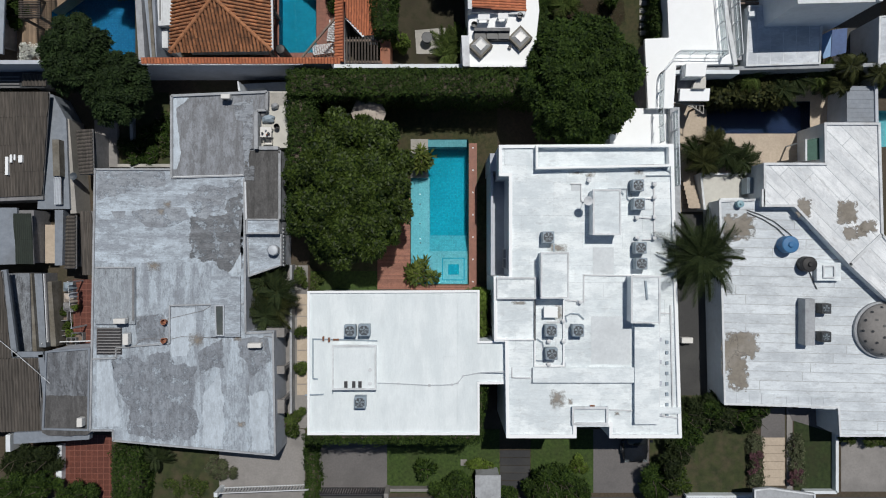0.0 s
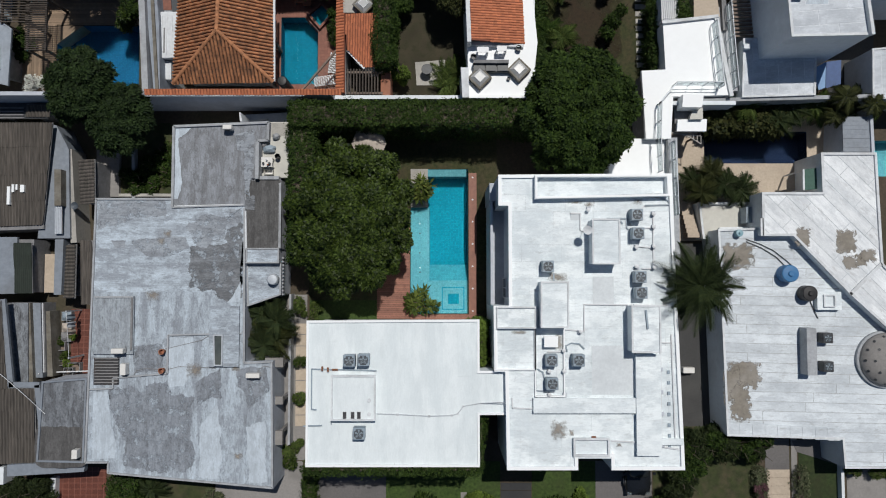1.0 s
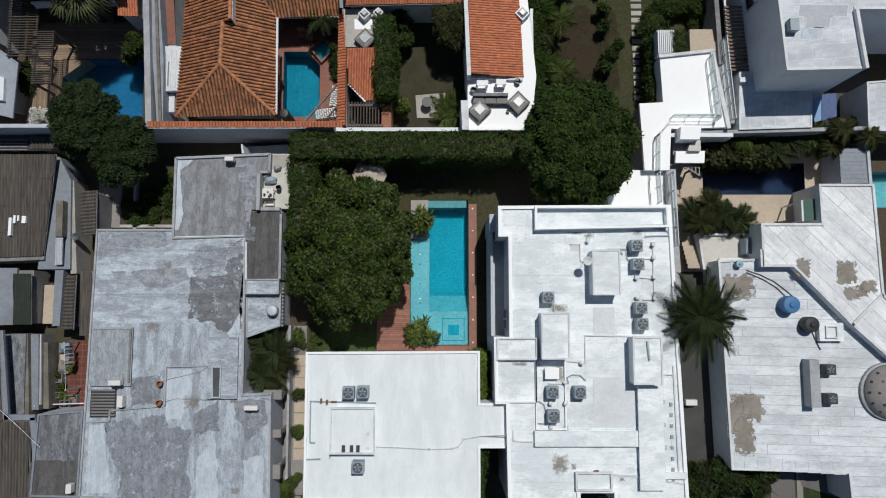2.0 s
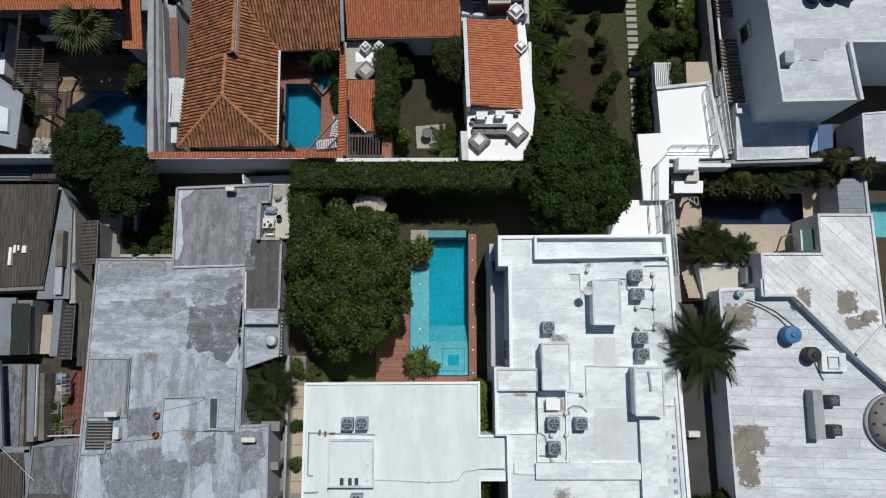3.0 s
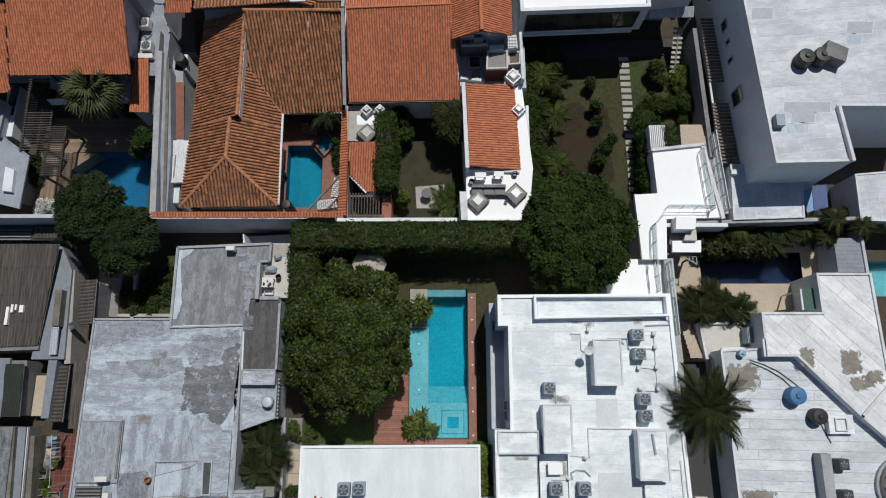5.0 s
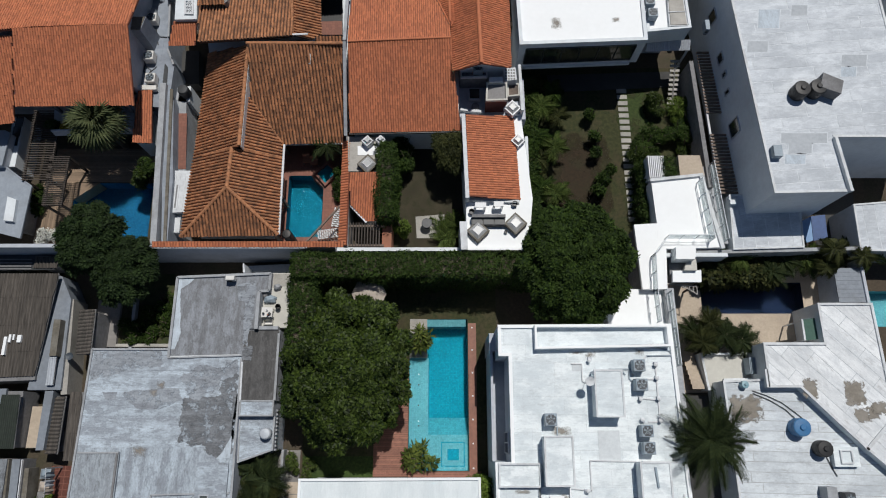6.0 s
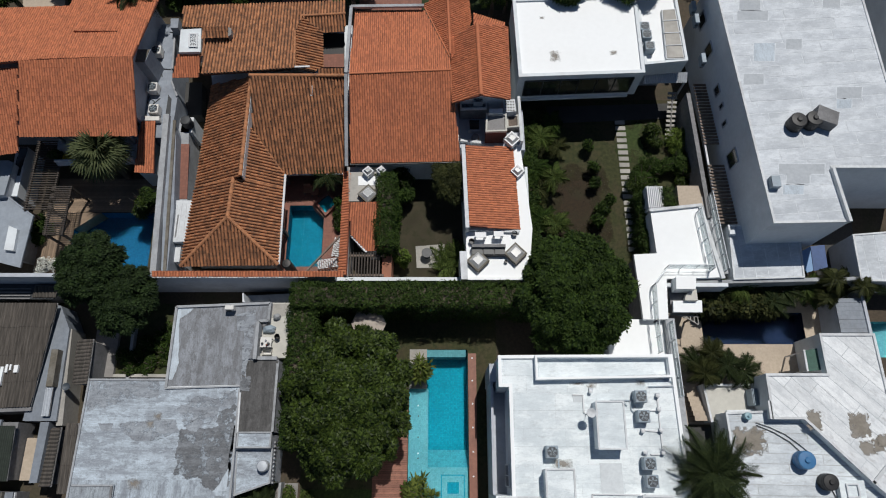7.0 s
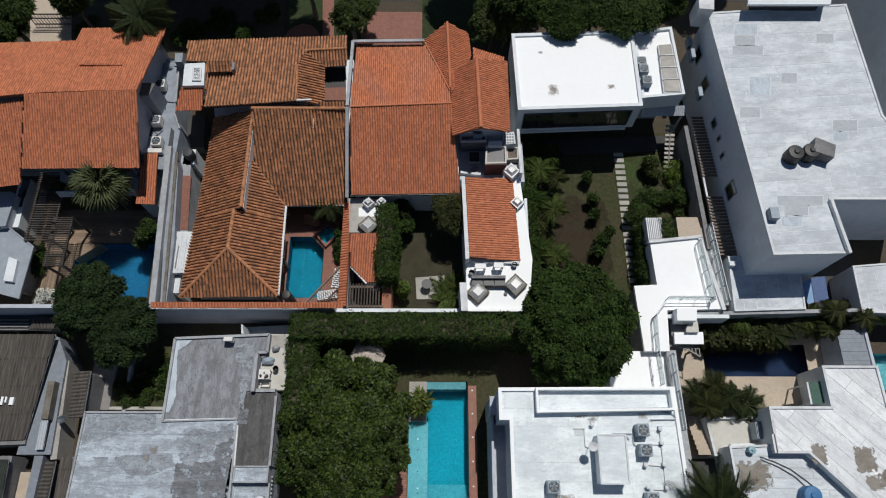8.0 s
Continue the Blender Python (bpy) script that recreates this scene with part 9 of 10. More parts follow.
tower = thing("far_east_building", "tall grey rendered neighbouring building", "building", (44, 28, 0))
flat_block(tower, [(33.43, 40.0), (48.0, 40.0), (48.0, 14.0), (36.23, 14.0)], 0, 8.6, "block_wall", "block_roof", 0.2, 0.2)
for y in (22.0, 26.5, 31.0):
    window(tower, (36.23 - (y - 14) * 0.1077 - 0.02, y), (36.23 - (y - 15.1) * 0.1077 - 0.02, y - 1.1), 6.2, 7.6, "window", "grey_wall", "dark_glass", 0)
# slatted side alley beside the tall block
alley = thing("alley_pergola", "brown slatted cover over the side alley", "pergola", (19.5, 18, 0))
aa, ab = [(19.47, 15.99), (19.08, 27.39)]
for k in range(44):
    t = (k + 0.5) / 44
    if 0.42 < t < 0.55:
        continue
    x, y = aa[0] + (ab[0] - aa[0]) * t, aa[1] + (ab[1] - aa[1]) * t
    part("slat", box(B(), x - 0.1, y - 0.07, x + 1.25, y + 0.07, 2.5, 2.6), "timber", alley)
part("alley_beam", bar(B(), (*aa, 2.34), (*ab, 2.34), 0.14, 0.16), "parapet", alley)

# ---- white stepped terraces with railings ----
steps_b = thing("white_annex", "brilliant white stepped roof terraces with metal railings", "terrace", (15.5, 13, 0))
part("upper_terrace", prism(B(), [(14.47, 16.78), (18.12, 17.20), (18.91, 11.97), (14.51, 11.85), (14.60, 13.60)], 0, 3.2), "bright_roof", steps_b)
part("middle_terrace", prism(B(), [(13.03, 13.58), (15.19, 13.69), (14.89, 9.09), (13.25, 9.09)], 2.9, 3.196), "bright_roof", steps_b)
# Dark wall colour stands for the tree shade below the terrace.
part("middle_wall", prism(B(), inset([(13.03, 13.58), (15.19, 13.69), (14.89, 9.09), (13.25, 9.09)], 0.12), 0, 2.9), "old_wall", steps_b, "wall below the terrace, coloured dark for shade")
part("lower_terrace", prism(B(), [(10.96, 9.22), (15.11, 9.22), (15.11, 6.63), (10.96, 6.63)], 0, 2.6), "bright_roof", steps_b)
part("walkway", prism(B(), [(14.71, 9.18), (15.33, 9.18), (15.41, 0.59), (14.86, 0.59)], 0, 3.1), "grey_lip", steps_b)
part("upper_edge", bar(B(), (17.94, 17.07, 3.2), (18.85, 11.86, 3.2), 0.25, 0.15), "parapet", steps_b)
part("kerb", bar(B(), (14.36, 16.74, 3.2), (18.07, 17.16, 3.2), 0.2, 0.2), "parapet", steps_b)
part("roof_room", prism(B(), [(15.46, 11.82), (16.80, 11.82), (16.66, 10.97), (15.39, 10.97)], 2.9, 3.9), "bright_roof", steps_b)
part("roof_room_low", prism(B(), [(15.41, 10.39), (17.34, 10.43), (17.27, 9.62), (15.35, 9.62)], 2.75, 3.0), "bright_roof", steps_b)
part("roof_drum", prism(B(), [(16.95 - 0.85 * math.cos(a), 10.35 + 0.75 * math.sin(a)) for a in [k * math.pi / 16 for k in range(9)]] + [(16.95, 10.35)], 2.9, 3.3), "cream_roof", steps_b)
# Dark wall colour stands for the shade beneath the low roof.
part("room_wall", prism(B(), [(15.3, 10.2), (17.1, 10.2), (17.1, 11.75), (15.3, 11.75)], 0, 2.75), "old_wall", steps_b)
part("gutter_walk", prism(B(), [(18.35, 18.08), (19.23, 18.25), (19.60, 12.41), (18.49, 12.41)], 0, 2.55), "grey_lip", steps_b, "grey gutter walk along the terrace")
part("south_wall", prism(B(), [(15.0, 11.35), (19.2, 11.35), (19.2, 11.6), (15.0, 11.6)], 0, 3.1), "white_wall", steps_b)
arch = thing("curved_trellis", "curved rusty trellis below the white roof", "trellis", (16.1, 9.2, 0))
for k in range(9):
    t = k / 8
    part("lath", bar(B(), (15.15 + 1.95 * t, 9.62 - 0.75 * t * t, 2.5), (15.15 + 1.95 * t, 9.62 - 0.2 * t, 2.5), 0.05, 0.05), "stone_pale", arch)
for off in (0.0, 1.0):
    pts = [(15.15 + 1.95 * k / 8, 9.62 - (0.75 * (k / 8) ** 2 if off else 0.2 * k / 8), 2.5) for k in range(9)]
    part("rim", tube(B(), pts, [0.04] * 9, 6), "stone_pale", arch)
for x in (15.2, 17.1):
    part("post", box(B(), x - 0.05, 9.5, x + 0.05, 9.6, 0, 2.5), "timber", arch)


def railing(pts, z, label, name="railing", tall=1.0):
    """Posts with a top rail, a middle rail and thin glass between."""
    rl = thing(name, label, "railing", (*pts[0], z), "terrace railings")
    for a, b in zip(pts, pts[1:]):
        a, b = Vector((*a, z)), Vector((*b, z))
        n = max(1, round((b - a).length / 1.2))
        for k in range(n + 1):
            p = a.lerp(b, k / n)
            part("post", bar(B(), p - Vector((0.03, 0, 0)), p + Vector((0.02, 0, 0)), 0.04, tall), "rail_metal", rl)
        for h in (tall, tall * 0.5):
            part("rail", bar(B(), a + Vector((0, 0, h)), b + Vector((0, 0, h)), 0.045, 0.04), "rail_metal", rl)
        g = part("pane", bar(B(), a + Vector((0, 0, 0.1)), b + Vector((0, 0, 0.1)), 0.012, tall - 0.15), "glass", rl)
        g.visible_shadow = False
    return rl


railing([(17.65, 16.61), (18.01, 12.34)], 3.2, "grey metal railing with glass along the terrace")
railing([(18.83, 18.09), (19.22, 12.48)], 2.6, "grey metal railing with glass along the gutter walk")
railing([(18.03, 12.54), (15.02, 12.54), (14.00, 11.30), (13.91, 8.89), (13.98, 6.84)], 3.2, "grey metal railing with glass along the terrace")
railing([(14.86, 8.82), (15.00, 4.06)], 3.1, "grey metal railing with glass along the terrace")
bm = B()
for k in range(9):
    a = 14.43, 17.03
    box(bm, a[0] + k * 0.13, a[1] + 0.05, a[0] + k * 0.13 + 0.07, a[1] + 1.65, 3.0, 3.1)
    if k == 0:
        box(bm, a[0], a[1] + 0.0, a[0] + 1.2, a[1] + 0.08, 2.9, 3.0)
bb = thing("slatted_hatch", "white slatted roof hatch", "hatch", (14.94, 17.80, 0))
part("hatch_slats", bm, "white_metal", bb)
part("hatch_box", prism(B(), [(14.43, 18.72), (15.51, 18.72), (15.56, 17.15), (14.52, 17.07)], 0, 2.9), "white_wall", bb)
sand = thing("sand_roof", "stained sandy roof slab", "roof", (17.08, 18.06, 0))
part("roof_slab", prism(B(), [(16.61, 18.76), (18.14, 18.76), (18.32, 17.28), (16.60, 17.20)], 0, 3.0), "sandstone", sand)

# ---- plants ----
def leaf_cloud(points, dirs, rng, leaf, wide, per, spread=0.9, lift=0.35):
    """Rosettes of leaves at the points: each leaf a bent blade of two faces."""
    n = len(points)
    a = rng.uniform(0, np.pi * 2, (n, 1)) + np.arange(per)[None, :] * (np.pi * 2 / per) + rng.normal(0, 0.25, (n, per))
    ref = np.where(np.abs(dirs[:, 2:3]) > 0.9, np.array([[1.0, 0, 0]]), np.array([[0, 0, 1.0]]))
    s = np.cross(dirs, ref)
    s /= np.linalg.norm(s, axis=1, keepdims=True)
    u = np.cross(dirs, s)
    side = np.cos(a)[..., None] * s[:, None] + np.sin(a)[..., None] * u[:, None]
    el = rng.normal(lift, 0.3, (n, per))[..., None]
    d = side * np.cos(el) * spread + dirs[:, None] * np.sin(el)
    d /= np.linalg.norm(d, axis=2, keepdims=True)
    w = np.cross(d, dirs[:, None] + 0.3 * rng.normal(0, 1, (n, per, 3)))
    w /= np.linalg.norm(w, axis=2, keepdims=True) + 1e-6
    ln = leaf * rng.uniform(0.65, 1.25, (n, per, 1))
    wd = wide * rng.uniform(0.7, 1.2, (n, per, 1))
    p = points[:, None]
    droop = np.array([0, 0, -1.0]) * ln * 0.22
    base, mid, tip = p + d * ln * 0.08, p + d * ln * 0.55, p + d * ln + droop
    v = np.stack([base, mid + w * wd / 2, tip, mid - w * wd / 2], axis=2).reshape(-1, 3)
    k = len(v) // 4
    f = (np.arange(k)[:, None] * 4 + np.arange(4)[None, :])
    return v, f


def link_leaves(name, clouds, material, parent, label=""):
    vs, fs, o = [], [], 0
    for v, f in clouds:
        vs.append(v)
        fs.append(f + o)
        o += len(v)
    v, f = np.concatenate(vs), np.concatenate(fs)
    me = bpy.data.meshes.new(name)
    me.vertices.add(len(v))
    me.vertices.foreach_set("co", v.astype(np.float32).ravel())
    me.loops.add(f.size)
    me.loops.foreach_set("vertex_index", f.astype(np.int32).ravel())
    me.polygons.add(len(f))
    me.polygons.foreach_set("loop_start", np.arange(len(f), dtype=np.int32) * 4)
    me.update(calc_edges=True)
    me.materials.append(M[material])
    ob = new(name, me)
    if parent is not None:
        ob.parent = parent
        if parent.parent is None:
            ob.matrix_parent_inverse = Matrix.Translation(-parent.location)
    return tagged(ob, label)


def lobes_for(center, radii, n, rng, size):
    """Foliage masses set over a dome."""
    res = []
    for k in range(n):
        z = 1 - (k + 0.5) / n * 1.15
        r = math.sqrt(max(0, 1 - z * z))
        a = k * 2.399963 + rng.uniform(-0.3, 0.3)
        q = rng.uniform(0.66, 0.95)
        res.append((np.array([center[0] + radii[0] * r * math.cos(a) * q, center[1] + radii[1] * r * math.sin(a) * q, center[2] + radii[2] * z * q]), size * rng.uniform(0.75, 1.25)))
    return res


def tree(name, label, base, trunk_h, center, radii, n_lobes, lobe, leaves, leaf, wide, per, material, seed, lift=0.35, gaps=0.0, inner=0.25):
    """A tree with a tapered trunk, limbs to each foliage mass, and a crown of single leaves."""
    rng = np.random.default_rng(seed)
    t = thing(name, label, "tree", (*base, 0))
    lobes = [b for b in lobes_for(center, radii, n_lobes, rng, lobe) if rng.random() >= gaps]
    bm = B()
    r0 = 0.12 + radii[0] * 0.045
    fork = Vector((base[0] * 0.5 + center[0] * 0.5, base[1] * 0.5 + center[1] * 0.5, trunk_h))
    tube(bm, [(*base, -0.1), (*(Vector((*base, 0)).lerp(fork, 0.5) + Vector((0.08, -0.05, 0))),), fork], [r0 * 1.25, r0 * 0.95, r0 * 0.8], 9)
    part("trunk", bm, "bark", t)
    bm = B()
    for c, s in lobes:
        c = Vector(c)
        m = fork.lerp(c, 0.5) + Vector((rng.normal(0, 0.2), rng.normal(0, 0.2), 0.25))
        tube(bm, [fork, m, c], [r0 * 0.4, r0 * 0.22, r0 * 0.08], 5)
    part("branchwork", bm, "bark", t)
    clouds = []
    total = sum(s * s for _, s in lobes)
    for c, s in lobes:
        n = int(leaves * s * s / total)
        d = rng.normal(0, 1, (n, 3))
        d /= np.linalg.norm(d, axis=1, keepdims=True)
        d[:, 2] = np.where(d[:, 2] < -0.35, -d[:, 2], d[:, 2])
        rr = s * (1 - inner * rng.random((n, 1)) ** 1.5) * (1 + 0.13 * np.sin(d[:, :1] * 5 + seed) + 0.10 * np.cos(d[:, 1:2] * 7))
        p = c + d * rr * np.array([1, 1, 0.8])
        aim = d + np.array([0, 0, 0.7])
        aim /= np.linalg.norm(aim, axis=1, keepdims=True)
        clouds.append(leaf_cloud(p, aim, rng, leaf, wide, per, 0.9, lift))
    n = leaves // 11
    d = rng.normal(0, 1, (n, 3))
    d /= np.linalg.norm(d, axis=1, keepdims=True)
    d[:, 2] = np.abs(d[:, 2])
    p = np.array(center) + d * np.array(radii) * rng.uniform(0.48, 0.66, (n, 1))
    clouds.append(leaf_cloud(p, d, rng, leaf * 1.3, wide * 1.4, per, 0.9, 0.1))
    link_leaves("crown", clouds, material, t)
    return t


def shrub(name, label, at, radii, leaves, leaf, wide, per, material, seed, category="shrub", z=0.0, group="", lift=0.4):
    rng = np.random.default_rng(seed)
    x, y = at
    s = thing(name, label, category, (x, y, z), group)
    bm = B()
    for k in range(4):
        a = k * 1.7 + seed
        tube(bm, [(x, y, z - 0.02), (x + radii[0] * 0.3 * math.cos(a), y + radii[1] * 0.3 * math.sin(a), z + radii[2] * 0.8), (x + radii[0] * 0.6 * math.cos(a), y + radii[1] * 0.6 * math.sin(a), z + radii[2] * 1.2)], [0.04, 0.03, 0.01], 5)
    part("stem", bm, "bark", s)
    lob = max(5, int(9 * max(radii[0], radii[1]) ** 0.5))
    which = rng.integers(0, lob, leaves)
    ca = rng.uniform(0, np.pi * 2, lob)
    cr = np.sqrt(rng.random(lob)) * 0.75
    cen = np.column_stack([x + radii[0] * cr * np.cos(ca), y + radii[1] * cr * np.sin(ca), z + radii[2] * rng.uniform(0.35, 0.95, lob) * (1.05 - 0.5 * cr)])
    size = rng.uniform(0.28, 0.55, lob)[:, None] * np.array([radii[0], radii[1], radii[2] * 0.45])
    d = rng.normal(0, 1, (leaves, 3))
    d /= np.linalg.norm(d, axis=1, keepdims=True)
    d[:, 2] = np.where(d[:, 2] < -0.3, -d[:, 2], d[:, 2])
    p = cen[which] + d * size[which] * (0.55 + 0.6 * rng.random((leaves, 1)))
    p[:, 2] = np.maximum(p[:, 2], z + 0.08)
    aim = d + np.array([0, 0, 0.5])
    aim /= np.linalg.norm(aim, axis=1, keepdims=True)
    link_leaves("foliage", [leaf_cloud(p, aim, rng, leaf, wide, per, 0.9, lift)], material, s)
    return s


def hedge(name, label, x0, y0, x1, y1, z0, z1, density, leaf, material, seed, kind_cat="hedge", core="soil"):
    """A clipped hedge: a dark woody core under leaves over its top and sides, with an uneven face."""
    rng = np.random.default_rng(seed)
    h = thing(name, label, kind_cat, ((x0 + x1) / 2, (y0 + y1) / 2, z0))
    part("woody_core", box(B(), x0 + 0.22, y0 + 0.22, x1 - 0.22, y1 - 0.22, z0, z1 - 0.25), "bark", h)
    clouds = []
    lx, ly, lz = x1 - x0, y1 - y0, z1 - z0
    for kind_, area in (("t", lx * ly), ("s", lx * lz), ("n", lx * lz), ("w", ly * lz), ("e", ly * lz)):
        n = int(area * density * (1.0 if kind_ in "t" else 0.55))
        a, b, c = rng.random(n), rng.random(n), rng.normal(0, 0.09, n)
        if kind_ == "t":
            p = np.column_stack([x0 + lx * a, y0 + ly * b, z1 + c + 0.12 * np.sin(x0 + lx * a * 1.7) * np.cos((y0 + ly * b) * 2.1)])
            d = np.array([0, 0, 1.0])
        elif kind_ in "sn":
            p = np.column_stack([x0 + lx * a, np.full(n, y0 if kind_ == "s" else y1) + c + 0.1 * np.sin((x0 + lx * a) * 1.9), z0 + lz * b])
            d = np.array([0, -1.0 if kind_ == "s" else 1.0, 0.5])
        else:
            p = np.column_stack([np.full(n, x0 if kind_ == "w" else x1) + c + 0.1 * np.sin((y0 + ly * a) * 1.9), y0 + ly * a, z0 + lz * b])
            d = np.array([-1.0 if kind_ == "w" else 1.0, 0, 0.5])
        if n == 0:
            continue
        d = d + rng.normal(0, 0.35, (n, 3))
        d /= np.linalg.norm(d, axis=1, keepdims=True)
        clouds.append(leaf_cloud(p, d, rng, leaf, leaf * 0.5, 4, 0.9, 0.4))
    link_leaves("foliage", clouds, material, h)
    return h


FRONDS = {}


def frond_mesh(length, droop, leaflet, material, seed, pairs=42, fold=0.2, droop_tip=0.8):
    """One feathered palm frond that arches out along +x and down."""
    key = (length, droop, leaflet, material, seed)
    if key in FRONDS:
        return FRONDS[key]
    rng = np.random.default_rng(seed)
    pairs = max(20, int(18 * length))
    def spine(t):
        return np.array([length * (t - 0.12 * droop * t * t), 0.0, length * (0.30 * t - (0.30 + droop) * t * t)])
    verts, faces = [], []
    m = 8
    for i in range(m + 1):
        q = spine(i / m)
        w = 0.035 * (1 - 0.8 * i / m)
        verts += [tuple(q + (0, -w, 0)), tuple(q + (0, 0, w)), tuple(q + (0, w, 0))]
        if i:
            o = (i - 1) * 3
            faces += [(o, o + 1, o + 4, o + 3), (o + 1, o + 2, o + 5, o + 4)]
    for i in range(pairs):
        t = 0.14 + 0.86 * (i + 0.5) / pairs
        q = spine(t)
        ln = leaflet * math.sin(math.pi * min(1, 0.12 + 0.86 * t)) ** 0.6 * rng.uniform(0.85, 1.12)
        for s in (-1, 1):
            d = np.array([0.55 + 0.3 * t, s * 1.0, fold - 0.35 * t + rng.normal(0, 0.1)])
            d /= np.linalg.norm(d)
            side = np.array([0.036, 0, 0.0])
            mid = q + d * ln * 0.5
            tip = q + d * ln + np.array([0.05, 0, -droop_tip * ln])
            o = len(verts)
            verts += [tuple(q - side * 0.4), tuple(mid - side * 0.7), tuple(tip), tuple(mid + side * 0.7), tuple(q + side * 0.4)]
            faces += [(o, o + 1, o + 3, o + 4), (o + 1, o + 2, o + 3)]
    me = bpy.data.meshes.new("frond")
    me.from_pydata(verts, [], faces)
    me.materials.append(M[material])
    FRONDS[key] = me
    return me


def palm(name, label, at, trunk_h, n, length, material, seed, droop=0.5, leaflet=0.6, rise=(75, -12), z=0.0, group="", trunk_r=0.16, category="palm tree"):
    rng = random.Random(seed)
    x, y = at
    p = thing(name, label, category, (x, y, z), group)
    bm = B()
    rings = 8
    tube(bm, [(x + 0.1 * math.sin(k * 0.6 + seed), y + 0.08 * math.cos(k * 0.5 + seed), z - 0.05 + (trunk_h + 0.05) * k / rings) for k in range(rings + 1)],
         [trunk_r * (1.35 - 0.5 * k / rings + 0.06 * (k % 2)) for k in range(rings + 1)], 9)
    part("trunk", bm, "bark", p)
    top = Vector((x + 0.1 * math.sin(rings * 0.6 + seed), y + 0.08 * math.cos(rings * 0.5 + seed), z + trunk_h))
    for k in range(n):
        f = new("frond", frond_mesh(length, droop, leaflet, material, seed % 7 * 3 + k % 3))
        f.parent = p
        f.matrix_parent_inverse = Matrix.Translation(-p.location)
        el = rise[0] + (rise[1] - rise[0]) * ((k + 0.5) / n) ** 0.8 + rng.uniform(-7, 7)
        az = k * 137.5 + rng.uniform(-25, 25)
        s = rng.uniform(0.72, 1.12)
        f.matrix_basis = Matrix.Translation(top) @ Matrix.Rotation(radians(az), 4, "Z") @ Matrix.Rotation(radians(-el * 0.62), 4, "Y") @ Matrix.Rotation(radians(rng.uniform(-35, 35)), 4, "X") @ Matrix.Scale(s, 4)
    return p


def fan_palm(name, label, at, trunk_h, n, length, material, seed, z=0.0):
    """A palm with stiff round fans: each leaf a stalk with pleated blades spread from its end."""
    rng = random.Random(seed)
    x, y = at
    p = thing(name, label, "palm tree", (x, y, z))
    bm = B()
    tube(bm, [(x, y, z - 0.05), (x + 0.06, y, z + trunk_h * 0.5), (x, y, z + trunk_h)], [0.26, 0.2, 0.17], 9)
    part("trunk", bm, "bark", p)
    meshes = []
    for v in range(3):
        verts, faces = [], []
        stalk, blade = length * 0.45, length * 0.62
        for q, w_ in ((0.0, 0.035), (stalk, 0.02)):
            verts += [(q, -w_, 0), (q, 0, w_), (q, w_, 0)]
        faces += [(0, 1, 4, 3), (1, 2, 5, 4)]
        blades = 22
        for k in range(blades):
            a = radians(-125 + 250 * (k + 0.5) / blades)
            ln = blade * (1.0 - 0.25 * (abs(a) / 2.2) ** 2) * rng.uniform(0.9, 1.08)
            half = radians(250 / blades) * 0.42
            lift = 0.05 if k % 2 else -0.02
            o = len(verts)
            verts += [(stalk, 0, 0), (stalk + math.cos(a - half) * ln * 0.6, math.sin(a - half) * ln * 0.6, -0.02),
                      (stalk + math.cos(a) * ln, math.sin(a) * ln, -0.30 * ln + rng.uniform(-0.06, 0.02)),
                      (stalk + math.cos(a + half) * ln * 0.6, math.sin(a + half) * ln * 0.6, -0.02), (stalk + math.cos(a) * ln * 0.6, math.sin(a) * ln * 0.6, lift)]
            faces += [(o, o + 1, o + 4), (o, o + 4, o + 3), (o + 1, o + 2, o + 4), (o + 4, o + 2, o + 3)]
        me = bpy.data.meshes.new("frond")
        me.from_pydata(verts, [], faces)
        me.materials.append(M[material])
        meshes.append(me)
    top = Vector((x, y, z + trunk_h))
    for k in range(n):
        f = new("frond", meshes[k % 3])
        f.parent = p
        f.matrix_parent_inverse = Matrix.Translation(-p.location)
        el = 78 - 100 * ((k + 0.5) / n) ** 0.8 + rng.uniform(-8, 8)
        f.matrix_basis = Matrix.Translation(top) @ Matrix.Rotation(radians(k * 137.5 + rng.uniform(-20, 20)), 4, "Z") @ Matrix.Rotation(radians(-el), 4, "Y") @ Matrix.Rotation(radians(rng.uniform(-30, 30)), 4, "X") @ Matrix.Scale(rng.uniform(0.8, 1.1), 4)
    return p


# large trees
tree("mango_tree", "broad dense mango tree shading the garden", (-6.64, 3.97), 2.6, (-5.9, 3.85, 3.5), (3.8, 5.2, 3.1), 165, 0.60, 16500, 0.29, 0.12, 7, "mango_leaf", 11, lift=0.25, inner=0.25, gaps=0.24)
tree("shade_tree", "tall dark rounded tree at the end of the hedge", (9.27, 11.83), 3.2, (8.49, 10.45, 4.4), (3.4, 3.95, 2.6), 92, 0.66, 15000, 0.28, 0.115, 6, "dark_leaf", 23, inner=0.25, gaps=0.26)
tree("yard_tree", "dark leafy tree over the rear yard wall", (-22.95, 10.45), 3.5, (-23.02, 12.19, 4.2), (2.0, 2.3, 1.6), 64, 0.46, 4600, 0.27, 0.10, 6, "yard_leaf", 31, gaps=0.25, inner=0.35)
tree("yard_tree", "dark leafy tree over the rear yard wall", (-22.36, 11.44), 3.0, (-20.68, 10.20, 3.7), (1.9, 2.1, 1.5), 60, 0.46, 4200, 0.27, 0.10, 6, "yard_leaf", 37, gaps=0.25, inner=0.35)
